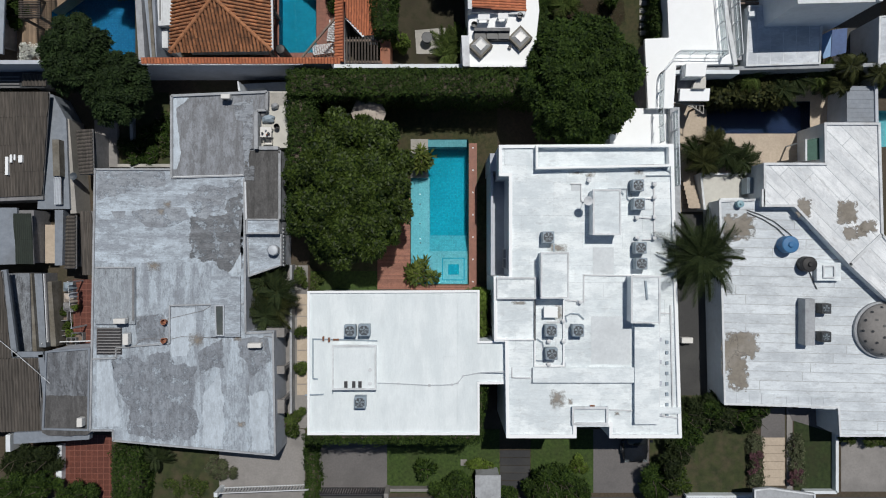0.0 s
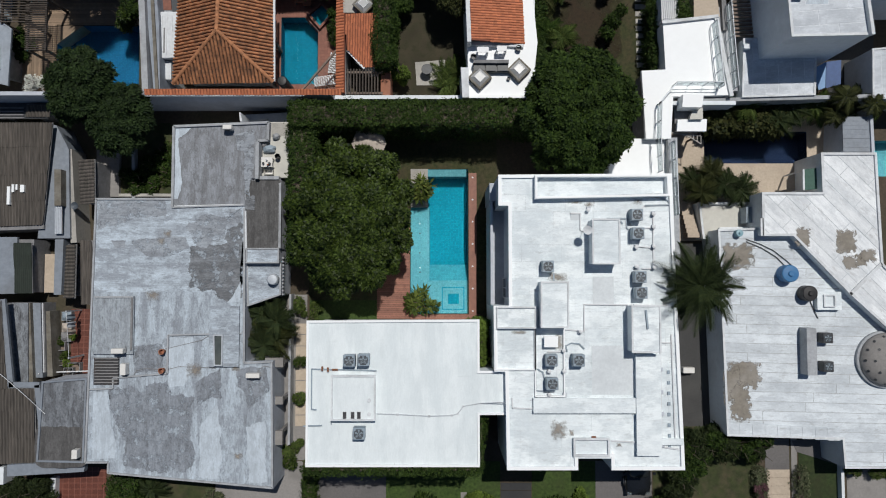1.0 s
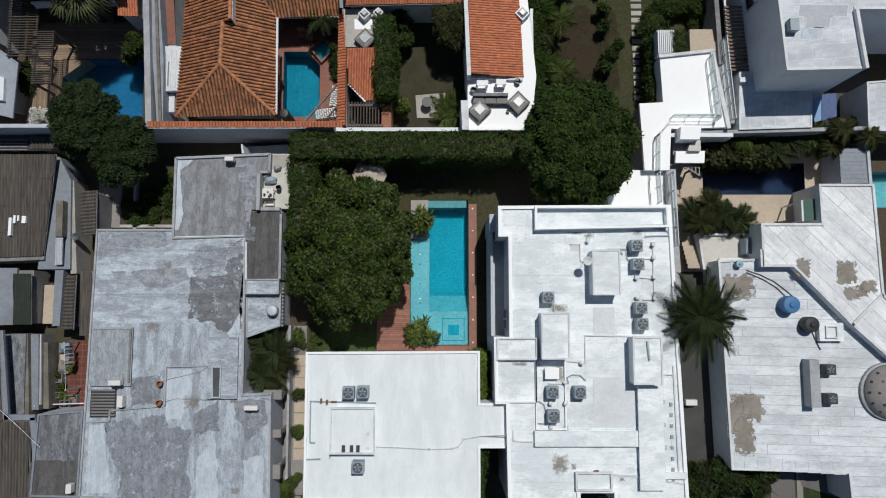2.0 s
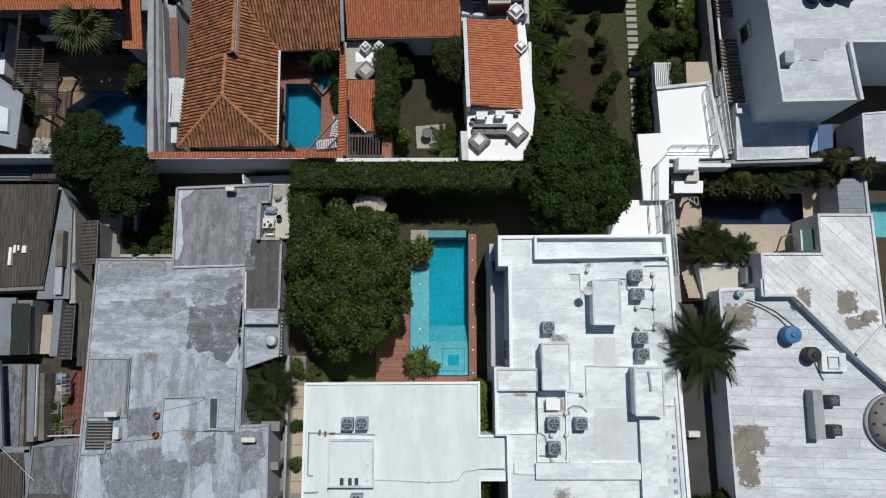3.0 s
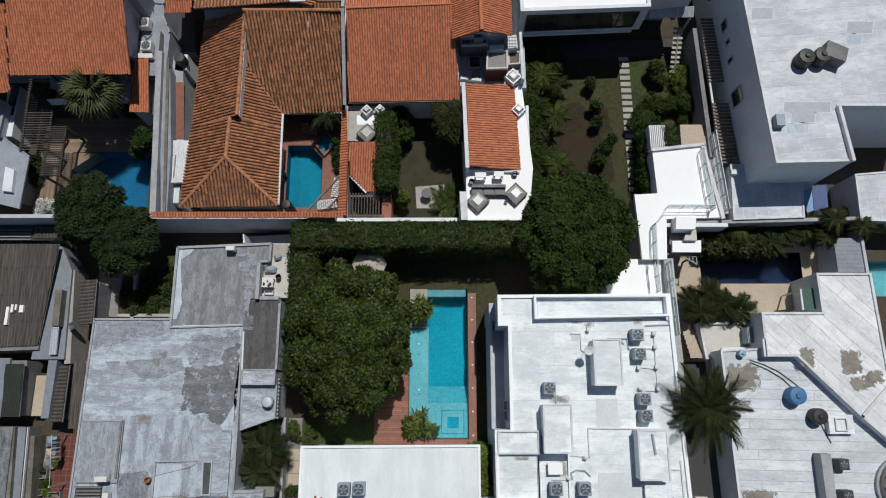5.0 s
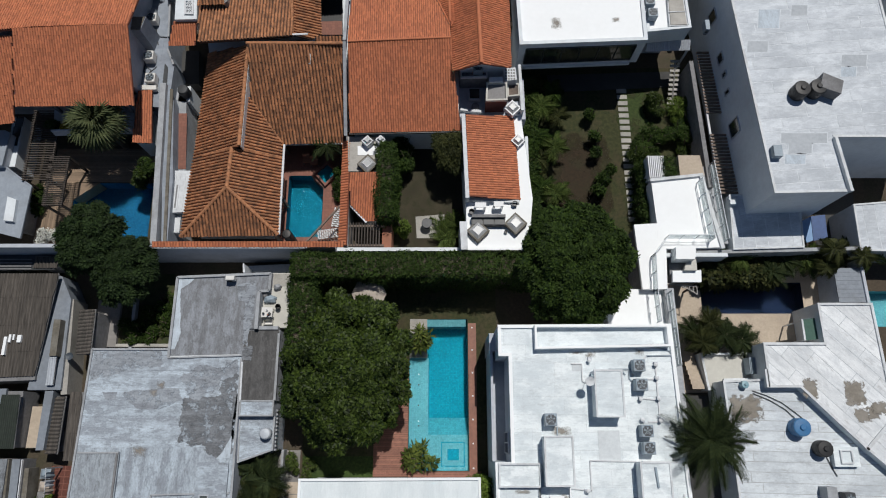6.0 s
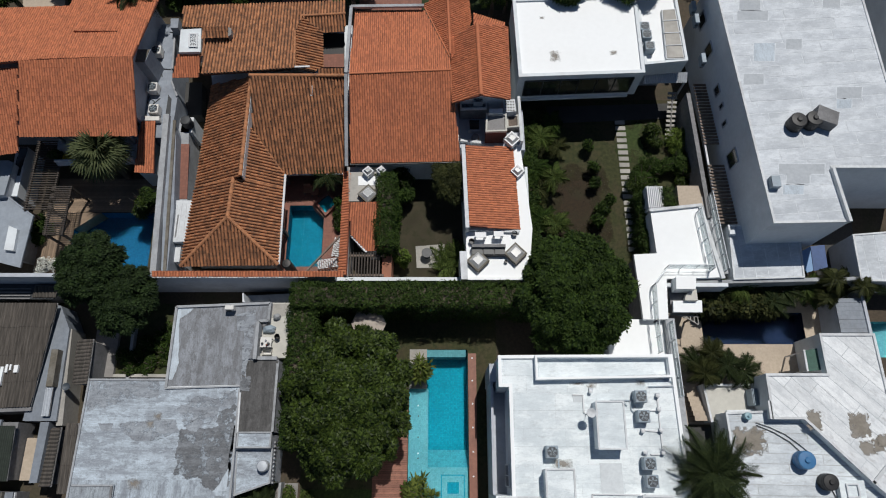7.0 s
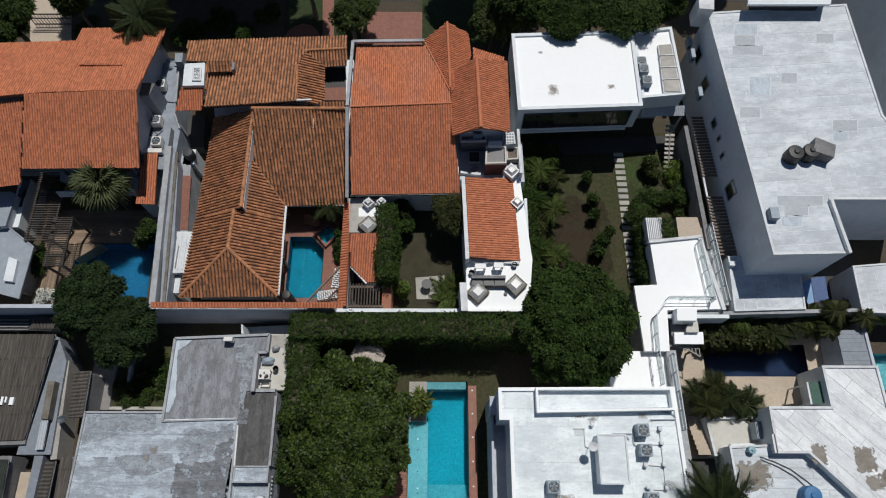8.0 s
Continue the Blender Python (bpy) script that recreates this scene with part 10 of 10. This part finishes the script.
for i, (pt, rr) in enumerate(zip([(-33.81, 34.83), (-35.03, 33.12), (-28.88, 36.26), (6.21, 36.37), (16.62, 36.82), (-10.95, 38.92)], (2.0, 2.5, 0.7, 2.0, 2.0, 1.6))):
    tree("street_tree", "dark leafy tree shading the front gardens", pt, 3.2, (*pt, 4.6 + 0.2 * (i % 3)), (rr, rr, 2.3), 34, 0.75, 6000, 0.30, 0.10, 5, "dark_leaf", 50 + i)
# Trees beyond the view, added for the shadows they cast on the gardens.
for i, (x, y, rr) in enumerate(((-28.5, 41.8, 3.0), (-23.6, 41.6, 3.1), (-18.9, 41.7, 3.1), (-14.4, 42.3, 2.6), (2.6, 42.6, 2.4), (6.8, 42.0, 2.6), (23.0, 43.0, 2.6))):
    tree("street_tree", "unseen tall tree added to shade the front gardens", (x, y + 0.6), 4.6, (x, y, 6.8), (rr, rr, 2.0), 34, 0.9, 5500, 0.34, 0.12, 5, "dark_leaf", 330 + i)
for i, (x, y, rr) in enumerate(((-30.0, 37.2, 1.2), (-26.4, 36.6, 1.3), (-24.5, 38.4, 1.2), (-21.5, 37.0, 1.4), (-19.2, 38.2, 1.2), (-17.0, 36.8, 1.2), (-15.0, 38.8, 1.0), (-18.4, 35.2, 0.7))):
    shrub("front_shrub", "dark shaded shrub in the front garden", (x, y), (rr, rr, 1.2), 600, 0.26, 0.1, 5, "dark_leaf", 400 + i, "shrub", 0, "shaded shrubs")
for i, (pt, rr, lv) in enumerate(zip([(9.15, 33.77), (11.43, 34.73), (13.36, 33.56), (15.09, 33.88)], (1.9, 1.5, 1.4, 1.1), (6000, 3000, 1700, 1300))):
    tree("roof_tree", "dark tree hanging over the white flat roof", (pt[0], 34.2), 4.8, (*pt, 6.1), (rr, rr, 0.55), 26, 0.5, lv, 0.28, 0.10, 5, "dark_leaf", 350 + i)
for i, (pt, rr) in enumerate(zip([(-7.39, 36.12), (4.00, 35.61), (5.15, 35.89), (-6.63, 37.49), (4.41, 37.03)], (1.25, 1.3, 0.6, 1.1, 1.4))):
    tree("garden_tree", "small leafy front garden tree", pt, 1.8, (*pt, 3.0), (rr, rr, 1.3), 10, 0.65, 1600, 0.24, 0.08, 5, "mango_leaf" if i != 2 else "lime_leaf", 70 + i)

# hedges
hedge("boundary_hedge", "tall clipped green hedge along the rear wall", -9.9, 9.75, 6.2, 11.35, 0, 4.0, 95, 0.16, "hedge_leaf", 5)
hedge("side_hedge", "tall clipped green hedge along the side wall", -9.95, 1.0, -8.2, 9.9, 0, 3.7, 95, 0.16, "hedge_leaf", 6)
hedge("front_hedge", "low clipped hedge against the garage front", -8.35, -11.72, 2.2, -11.22, 0, 5.95, 120, 0.14, "hedge_leaf", 7)
hedge("drive_hedge", "clipped hedge strip beside the driveway", -9.34, -17.64, -8.53, -12.83, 0, 1.0, 120, 0.14, "hedge_leaf", 8)
hedge("west_hedge", "thick green hedge beside the red path", -22.14, -17.40, -20.24, -13.23, 0, 1.6, 95, 0.18, "hedge_leaf", 9)
hedge("kiosk_hedge", "tall climbing hedge beside the garden roof", -4.44, 14.00, -3.27, 19.36, 0, 3.8, 110, 0.16, "hedge_leaf", 10)
hedge("ivy_wall", "climbing greenery on the garage side wall", 2.2, -5.4, 2.7, -2.7, 0, 4.6, 120, 0.16, "lime_leaf", 12)
hedge("garden_hedge", "leafy planting along the garden wall", 5.9, 13.43, 7.0, 24.9, 0, 1.5, 80, 0.24, "hedge_leaf", 13)
hedge("court_planting", "dense shaded planting behind the navy pool", 17.97, 10.01, 23.27, 11.84, 0, 1.5, 42, 0.42, "olive_leaf", 14)
hedge("terrace_hedge", "narrow clipped hedge below the white terrace", 14.16, 13.99, 14.51, 18.71, 0, 2.0, 100, 0.18, "hedge_leaf", 15)
hedge("hatch_hedge", "green planter strip on the terrace edge", 15.45, 17.07, 16.21, 18.54, 2.4, 3.3, 110, 0.16, "hedge_leaf", 16)
hedge("garage_east_ivy", "thin greenery on the garage corner", 2.18, -11.5, 2.42, -8.2, 0, 5.4, 120, 0.14, "hedge_leaf", 17)

# palms
tree("courtyard_tree", "feathery dark green tree in the shady rear garden", (0.78, 18.85), 2.0, (0.58, 19.15, 2.9), (1.35, 1.35, 1.0), 26, 0.42, 1300, 0.28, 0.06, 5, "olive_leaf", 41, gaps=0.25)
palm("royal_palm", "tall dark feathery palm between the houses", (14.93, -0.46), 7.2, 54, 2.3, "dark_palm", 3, 0.75, 0.6, (88, -28), trunk_r=0.22)
shrub("pool_plant", "broad-leaved yellow-green palm bush on the pool deck", (-1.49, -1.76), (0.95, 0.95, 1.2), 46, 0.62, 0.17, 7, "garden_palm_leaf", 4, "plant", 0, "pool plants", 0.25)
shrub("pool_plant", "broad-leaved yellow-green palm bush in the pool planter", (-1.55, 6.26), (0.8, 0.95, 1.5), 46, 0.62, 0.17, 7, "garden_palm_leaf", 5, "plant", 0.1, "pool plants", 0.25)
for i, (pt, L_, mt) in enumerate(zip([(-11.95, -2.38), (-11.10, -3.86), (-11.84, -4.42), (-10.91, -2.75)], (1.7, 1.5, 1.3, 1.4), ("dark_palm", "olive_leaf", "dark_palm", "dark_palm"))):
    palm("courtyard_palm", "dark bushy palm in the narrow courtyard", pt, 1.8 + 0.2 * i, 15, L_, mt, 20 + i, 0.55, 0.5, (75, -5), group="courtyard palms", trunk_r=0.09)
for i, pt in enumerate([(17.13, 6.69), (18.27, 7.26), (19.03, 6.31), (17.89, 5.93), (19.98, 5.93), (17.32, 5.74)]):
    palm("court_palm", "dense green palm beside the sandstone court", pt, 1.2 + 0.3 * (i % 3), 24, 1.1, ("dark_palm", "olive_leaf")[i % 2], 30 + i, 0.5, 0.42, (80, 0), group="court palms", trunk_r=0.08)
for i, pt in enumerate([(17.75, 11.44), (19.12, 11.64), (20.48, 11.56), (22.05, 11.64), (23.60, 11.56), (25.16, 11.64), (26.55, 11.84), (27.54, 12.04), (29.28, 11.84), (20.03, 10.84), (22.74, 10.76)]):
    palm("hedge_palm", "arching palm in the pool planting", pt, 1.3 + 0.25 * (i % 3), 16, 1.3, ("olive_leaf", "dark_palm", "palm_leaf")[i % 3], 44 + i, 0.55, 0.45, (75, -5), group="pool hedge palms", trunk_r=0.08)
fan_palm("fan_palm", "large grey-green fan palm by the balcony", (-23.84, 20.73), 4.2, 46, 2.05, "date_leaf", 60)
palm("street_palm", "large dark palm in the front garden", (-22.63, 33.68), 6.0, 34, 2.5, "dark_palm", 61, 0.35, 0.75, (75, -15), trunk_r=0.22)
for i, (pt, L_) in enumerate(zip([(7.15, 25.04), (8.21, 24.65), (7.27, 23.20), (8.51, 22.72), (6.93, 20.85), (8.35, 20.16), (7.26, 19.25), (7.13, 16.81), (8.11, 16.38), (6.56, 17.69), (6.46, 24.16)], (1.5, 1.3, 1.6, 1.4, 1.6, 1.5, 1.3, 1.6, 1.4, 1.3, 1.2))):
    palm("garden_palm", "leafy palm along the garden wall", pt, 1.2 + 0.2 * (i % 3), 18, L_ * 0.72, ("olive_leaf", "dark_leaf", "palm_leaf")[i % 3], 70 + i, 0.6, 0.4, (80, 0), group="garden wall palms", trunk_r=0.08)
for i, (pt, rr) in enumerate(zip([(-29.69, 16.23), (-29.69, 15.54), (-29.52, 16.94)], (0.6, 0.5, 0.5))):
    shrub("deck_shrub", "leafy green shrub beside the timber deck", pt, (rr, rr, 1.0), 260, 0.2, 0.07, 5, "dark_leaf", 560 + i, "shrub", 0, "deck shrubs")
palm("patio_palm", "bushy palm in the brick patio corner", (-8.34, 19.81), 2.3, 18, 1.25, "dark_palm", 90, 0.6, 0.4, (80, -10), trunk_r=0.08)
for i, pt in enumerate([(-7.80, 18.44), (-7.70, 17.54), (-7.65, 16.66)]):
    shrub("patio_shrub", "narrow leafy plant against the patio wall", pt, (0.28, 0.5, 1.0), 150, 0.2, 0.07, 5, "dark_leaf", 940 + i, "shrub", 0, "patio plants")
for i, pt in enumerate([(0.24, 14.25), (0.64, 13.62), (0.04, 13.28), (1.13, 14.46)]):
    palm("terrace_palm", "low spiky palm beside the garden terrace", pt, 0.5, 12, 1.2, "palm_leaf", 95 + i, 0.4, 0.35, (75, 5), group="terrace palms", trunk_r=0.07)

for i, (pt, h_, L_) in enumerate((((26.28, 11.82), 3.2, 1.5), ((28.32, 11.40), 3.0, 1.4), ((25.97, 10.80), 2.6, 1.2))):
    palm("pool_side_palm", "slender green palm beside the navy pool", pt, h_, 14, L_ * 0.62, "olive_leaf", 480 + i, 0.55, 0.45, (70, -15), group="pool side palms", trunk_r=0.09)

# shrubs and small garden trees
for i, (pt, rr) in enumerate(zip([(11.13, 22.88), (11.42, 21.23), (11.51, 19.84), (11.94, 17.81), (11.33, 16.93), (12.42, 18.48)], (0.7, 0.8, 0.7, 0.9, 0.8, 0.6))):
    shrub("garden_shrub", "dark young tree on the rear lawn", pt, (rr * 0.62, rr * 0.62, 1.5), 170, 0.26, 0.08, 5, "dark_leaf", 110 + i, "shrub", 0, "lawn saplings")
for i, (pt, rr, mt) in enumerate(zip([(15.86, 24.25), (16.20, 23.52), (18.14, 23.52), (18.44, 22.56), (14.99, 20.44), (15.89, 20.90), (16.58, 21.37), (17.68, 21.61), (18.18, 20.67), (14.50, 19.75)], (0.7, 0.6, 1.2, 0.9, 1.1, 1.2, 0.9, 1.0, 0.8, 0.8),
                                  ("mango_leaf", "mango_leaf", "lime_leaf", "lime_leaf", "dark_leaf", "dark_leaf", "dark_leaf", "dark_leaf", "mango_leaf", "mango_leaf"))):
    shrub("border_shrub", "rounded leafy border shrub", pt, (rr, rr, 1.5), 650, 0.2, 0.07, 5, mt, 130 + i, "shrub", 0, "border shrubs")
for i, (pt, rr, mt, h_) in enumerate(zip([(-29.15, -14.18), (-28.12, -13.91), (-26.99, -14.29), (-28.58, -15.96), (-27.06, -16.34), (-25.47, -16.79), (-29.41, -16.34), (-24.41, -16.79)], (1.2, 1.1, 0.9, 1.2, 1.1, 0.9, 1.1, 0.8), ("shade_leaf", "shade_leaf", "shade_leaf", "dark_leaf", "dark_leaf", "dark_leaf", "dark_leaf", "dark_leaf"), (1.8,) * 8)):
    shrub("front_shrub", "dark leafy front garden shrub", pt, (rr, rr, h_), 900, 0.22, 0.08, 5, mt, 150 + i, "shrub", 0, "front shrubs")
for i, (pt, rr, mt) in enumerate(zip([(16.11, -11.18), (17.04, -11.36), (17.98, -10.99), (18.91, -10.99), (20.04, -11.18), (20.97, -11.36), (21.16, -10.43), (16.48, -12.30), (16.11, -13.42), (15.18, -14.54), (14.43, -15.66), (15.74, -15.66)], (1.2, 1.2, 1.2, 1.3, 1.2, 1.0, 0.8, 1.2, 1.0, 1.1, 1.2, 1.0),
                                  ("shade_leaf", "shade_leaf", "dark_leaf", "shade_leaf", "dark_leaf", "shade_leaf", "dark_leaf", "dark_leaf", "shade_leaf", "shade_leaf", "dark_leaf", "mango_leaf"))):
    shrub("house_shrub", "tall leafy shrub at the house corner", pt, (rr, rr, 2.2), 950, 0.22, 0.08, 5, mt, 170 + i, "shrub", 0, "corner shrubs")
for i, (pt, rr) in enumerate(zip([(7.46, -15.85), (8.39, -16.15), (6.35, -16.15), (6.98, -15.48), (9.13, -16.29), (8.09, -15.63)], (1.1, 1.1, 0.9, 0.7, 0.8, 0.7))):
    shrub("gate_shrub", "large leafy shrub by the front gate", pt, (rr, rr, 2.3), 1000, 0.24, 0.09, 5, "dark_leaf", 190 + i, "shrub", 0, "gate shrubs")
for i, (pt, rr) in enumerate(zip([(1.1, -16.2), (1.9, -16.5), (4.52, -16.56), (-0.15, -16.63)], (0.9, 0.8, 0.6, 0.9))):
    shrub("gate_shrub", "large leafy shrub by the front gate", pt, (rr, rr, 2.1), 900, 0.24, 0.09, 5, "dark_leaf", 200 + i, "shrub", 0, "gate shrubs")
for i, pt in enumerate([(-25.94, -5.34), (-25.45, -3.97), (-26.21, -4.26), (-25.74, -5.77)]):
    shrub("yard_plant", "small leafy plant in the tiled yard", pt, (0.25, 0.25, 0.6), 110, 0.18, 0.07, 5, ("mango_leaf", "lime_leaf")[i % 2], 600 + i, "plant", 0, "yard plants")
for i, pt in enumerate([(-21.6, 6.03), (-20.93, 6.35), (-20.28, 7.15), (-19.66, 7.74), (-19.31, 6.75), (-21.23, 7.15), (-20.05, 6.15), (-19.18, 9.16), (-19.43, 8.35)]):
    shrub("yard_weed", "low green weeds on the yard soil", pt, (0.45, 0.4, 0.4), 130, 0.16, 0.06, 5, ("mango_leaf", "palm_leaf")[i % 2], 620 + i, "weeds", 0, "yard weeds")
shrub("lime_border", "low lime-green border plant by the path", (2.76, -14.96), (1.1, 0.42, 0.5), 500, 0.18, 0.05, 6, "lime_leaf", 210)
shrub("lawn_sapling", "young broad-leaved sapling on the front lawn", (-1.23, -15.17), (0.65, 0.65, 1.1), 110, 0.36, 0.12, 5, "dark_leaf", 211)
shrub("lime_border", "low lime-green border plant by the path", (9.35, -14.89), (0.7, 0.6, 0.7), 300, 0.22, 0.07, 5, "lime_leaf", 212)
shrub("flower_bush", "white flowering bush beside the pool deck", (-28.55, 13.74), (0.75, 0.75, 0.9), 420, 0.14, 0.07, 5, "white_flower", 213)
shrub("flower_bush", "green bush beside the pool deck", (-29.33, 16.10), (0.8, 0.9, 1.2), 520, 0.2, 0.07, 5, "dark_leaf", 214)
shrub("planter_bush", "yellow-flowered planter bush on the balcony", (-26.64, 20.75), (0.4, 0.35, 0.5), 170, 0.2, 0.06, 5, "yellow_leaf", 215, z=3.0)
shrub("planter_bush", "green planter bush on the balcony", (-27.50, 20.97), (0.5, 0.4, 0.6), 220, 0.2, 0.06, 5, "mango_leaf", 216, z=3.0)
for i, (pt, rr, mt) in enumerate(zip([(-2.75, 20.25), (-2.57, 19.11), (-21.45, 18.22), (-21.66, 17.77), (-2.86, 13.99)], (0.9, 0.8, 0.7, 0.7, 0.5), ("dark_leaf", "dark_leaf", "dark_leaf", "mango_leaf", "lime_leaf"))):
    shrub("garden_shrub", "leafy shrub in the shady rear garden", pt, (rr, rr, 2.4), 800, 0.24, 0.085, 5, mt, 220 + i, "shrub", 0, "rear garden shrubs")
for rc in ((21.2, -16.3, 21.98, -12.9), (24.05, -16.2, 24.8, -13.0)):
    hedge("flower_bed", "low silver-green flower bed beside the path", *rc, 0, 0.5, 110, 0.16, "silver_leaf", 18, "flower bed")
for i, pt in enumerate([(21.36, -14.35), (21.59, -14.90), (21.36, -15.28), (21.70, -14.08), (24.14, -15.36), (24.41, -15.75), (24.14, -16.02), (24.45, -15.28)]):
    shrub("flower_clump", "clump of pink flowers in the bed", pt, (0.3, 0.32, 0.4), 130, 0.12, 0.06, 5, "pink_flower", 240 + i, "flowers", 0.3, "flower clumps")
palm("garden_palm", "dark spiky palm in the dry front garden", (-19.59, -14.19), 0.9, 14, 1.3, "dark_palm", 98, 0.4, 0.4, (70, 0), trunk_r=0.09)
for i, pt in enumerate([(-15.62, -14.53), (-15.08, -14.92), (-14.73, -15.43), (-15.39, -15.58), (-15.90, -15.04)]):
    shrub("variegated_shrub", "pale variegated shrub beside the driveway", pt, (0.42, 0.42, 0.7), 150, 0.2, 0.06, 5, "silver_leaf", 420 + i, "shrub", 0, "variegated shrubs")
for i, pt in enumerate([(-18.85, -16.32), (-17.68, -16.13), (-16.90, -16.40), (-18.46, -16.79), (-17.10, -16.90)]):
    shrub("weed_clump", "thin weeds on the dry front garden", pt, (0.6, 0.45, 0.35), 130, 0.18, 0.05, 4, "palm_leaf", 430 + i, "weeds", 0, "weed clumps")
for i, (pt, rr) in enumerate(zip([(-10.62, -11.79), (-10.24, -12.37), (-9.85, -11.40), (-9.73, -5.78), (-9.77, -8.10)], (0.5, 0.5, 0.4, 0.35, 0.4))):
    shrub("garden_shrub", "loose leafy shrub in the dry front garden", pt, (rr, rr, 0.9), 300, 0.22, 0.07, 5, "mango_leaf" if i % 2 else "palm_leaf", 260 + i, "shrub", 0, "dry garden shrubs")
for i, (pt, rr) in enumerate(zip([(-21.68, 7.02), (-20.90, 6.63), (-19.93, 6.44), (-19.16, 7.41), (-20.32, 7.79), (-21.29, 6.05), (-19.35, 8.57)], (0.6, 0.7, 0.6, 0.5, 0.7, 0.4, 0.8))):
    shrub("yard_shrub", "weedy shrub in the shaded rear garden", pt, (rr, rr, 0.8), 280, 0.2, 0.08, 5, "dark_leaf", 280 + i, "shrub", 0, "rear yard shrubs")
for i, (pt, rr) in enumerate(zip([(-8.69, -2.09), (-8.88, -2.68), (-9.85, -1.51), (-9.73, -2.29), (1.98, -3.06), (29.31, -12.95), (27.76, -12.95), (30.28, -12.95)], (0.4, 0.3, 0.6, 0.4, 0.4, 0.6, 0.6, 0.6))):
    shrub("corner_shrub", "green corner plant beside the wall", pt, (rr, rr, 0.9), 260, 0.2, 0.07, 5, "palm_leaf", 300 + i, "shrub", 0, "corner plants")

# parasol half hidden by the mango tree
par = thing("parasol", "faded beige garden parasol under the tree", "parasol", (-4.92, 8.99, 0))
px_, py_ = -4.92, 8.99
part("canopy", lathe(B(), px_, py_, [(1.15, 2.2), (1.17, 2.22), (0.6, 2.5), (0.08, 2.7)], 8), "cloth", par)
part("pole", lathe(B(), px_, py_, [(0.03, 0.02), (0.03, 2.3)], 8), "timber", par)
part("foot", lathe(B(), px_, py_, [(0.3, 0.02), (0.3, 0.1), (0.1, 0.14)], 14), "concrete", par)
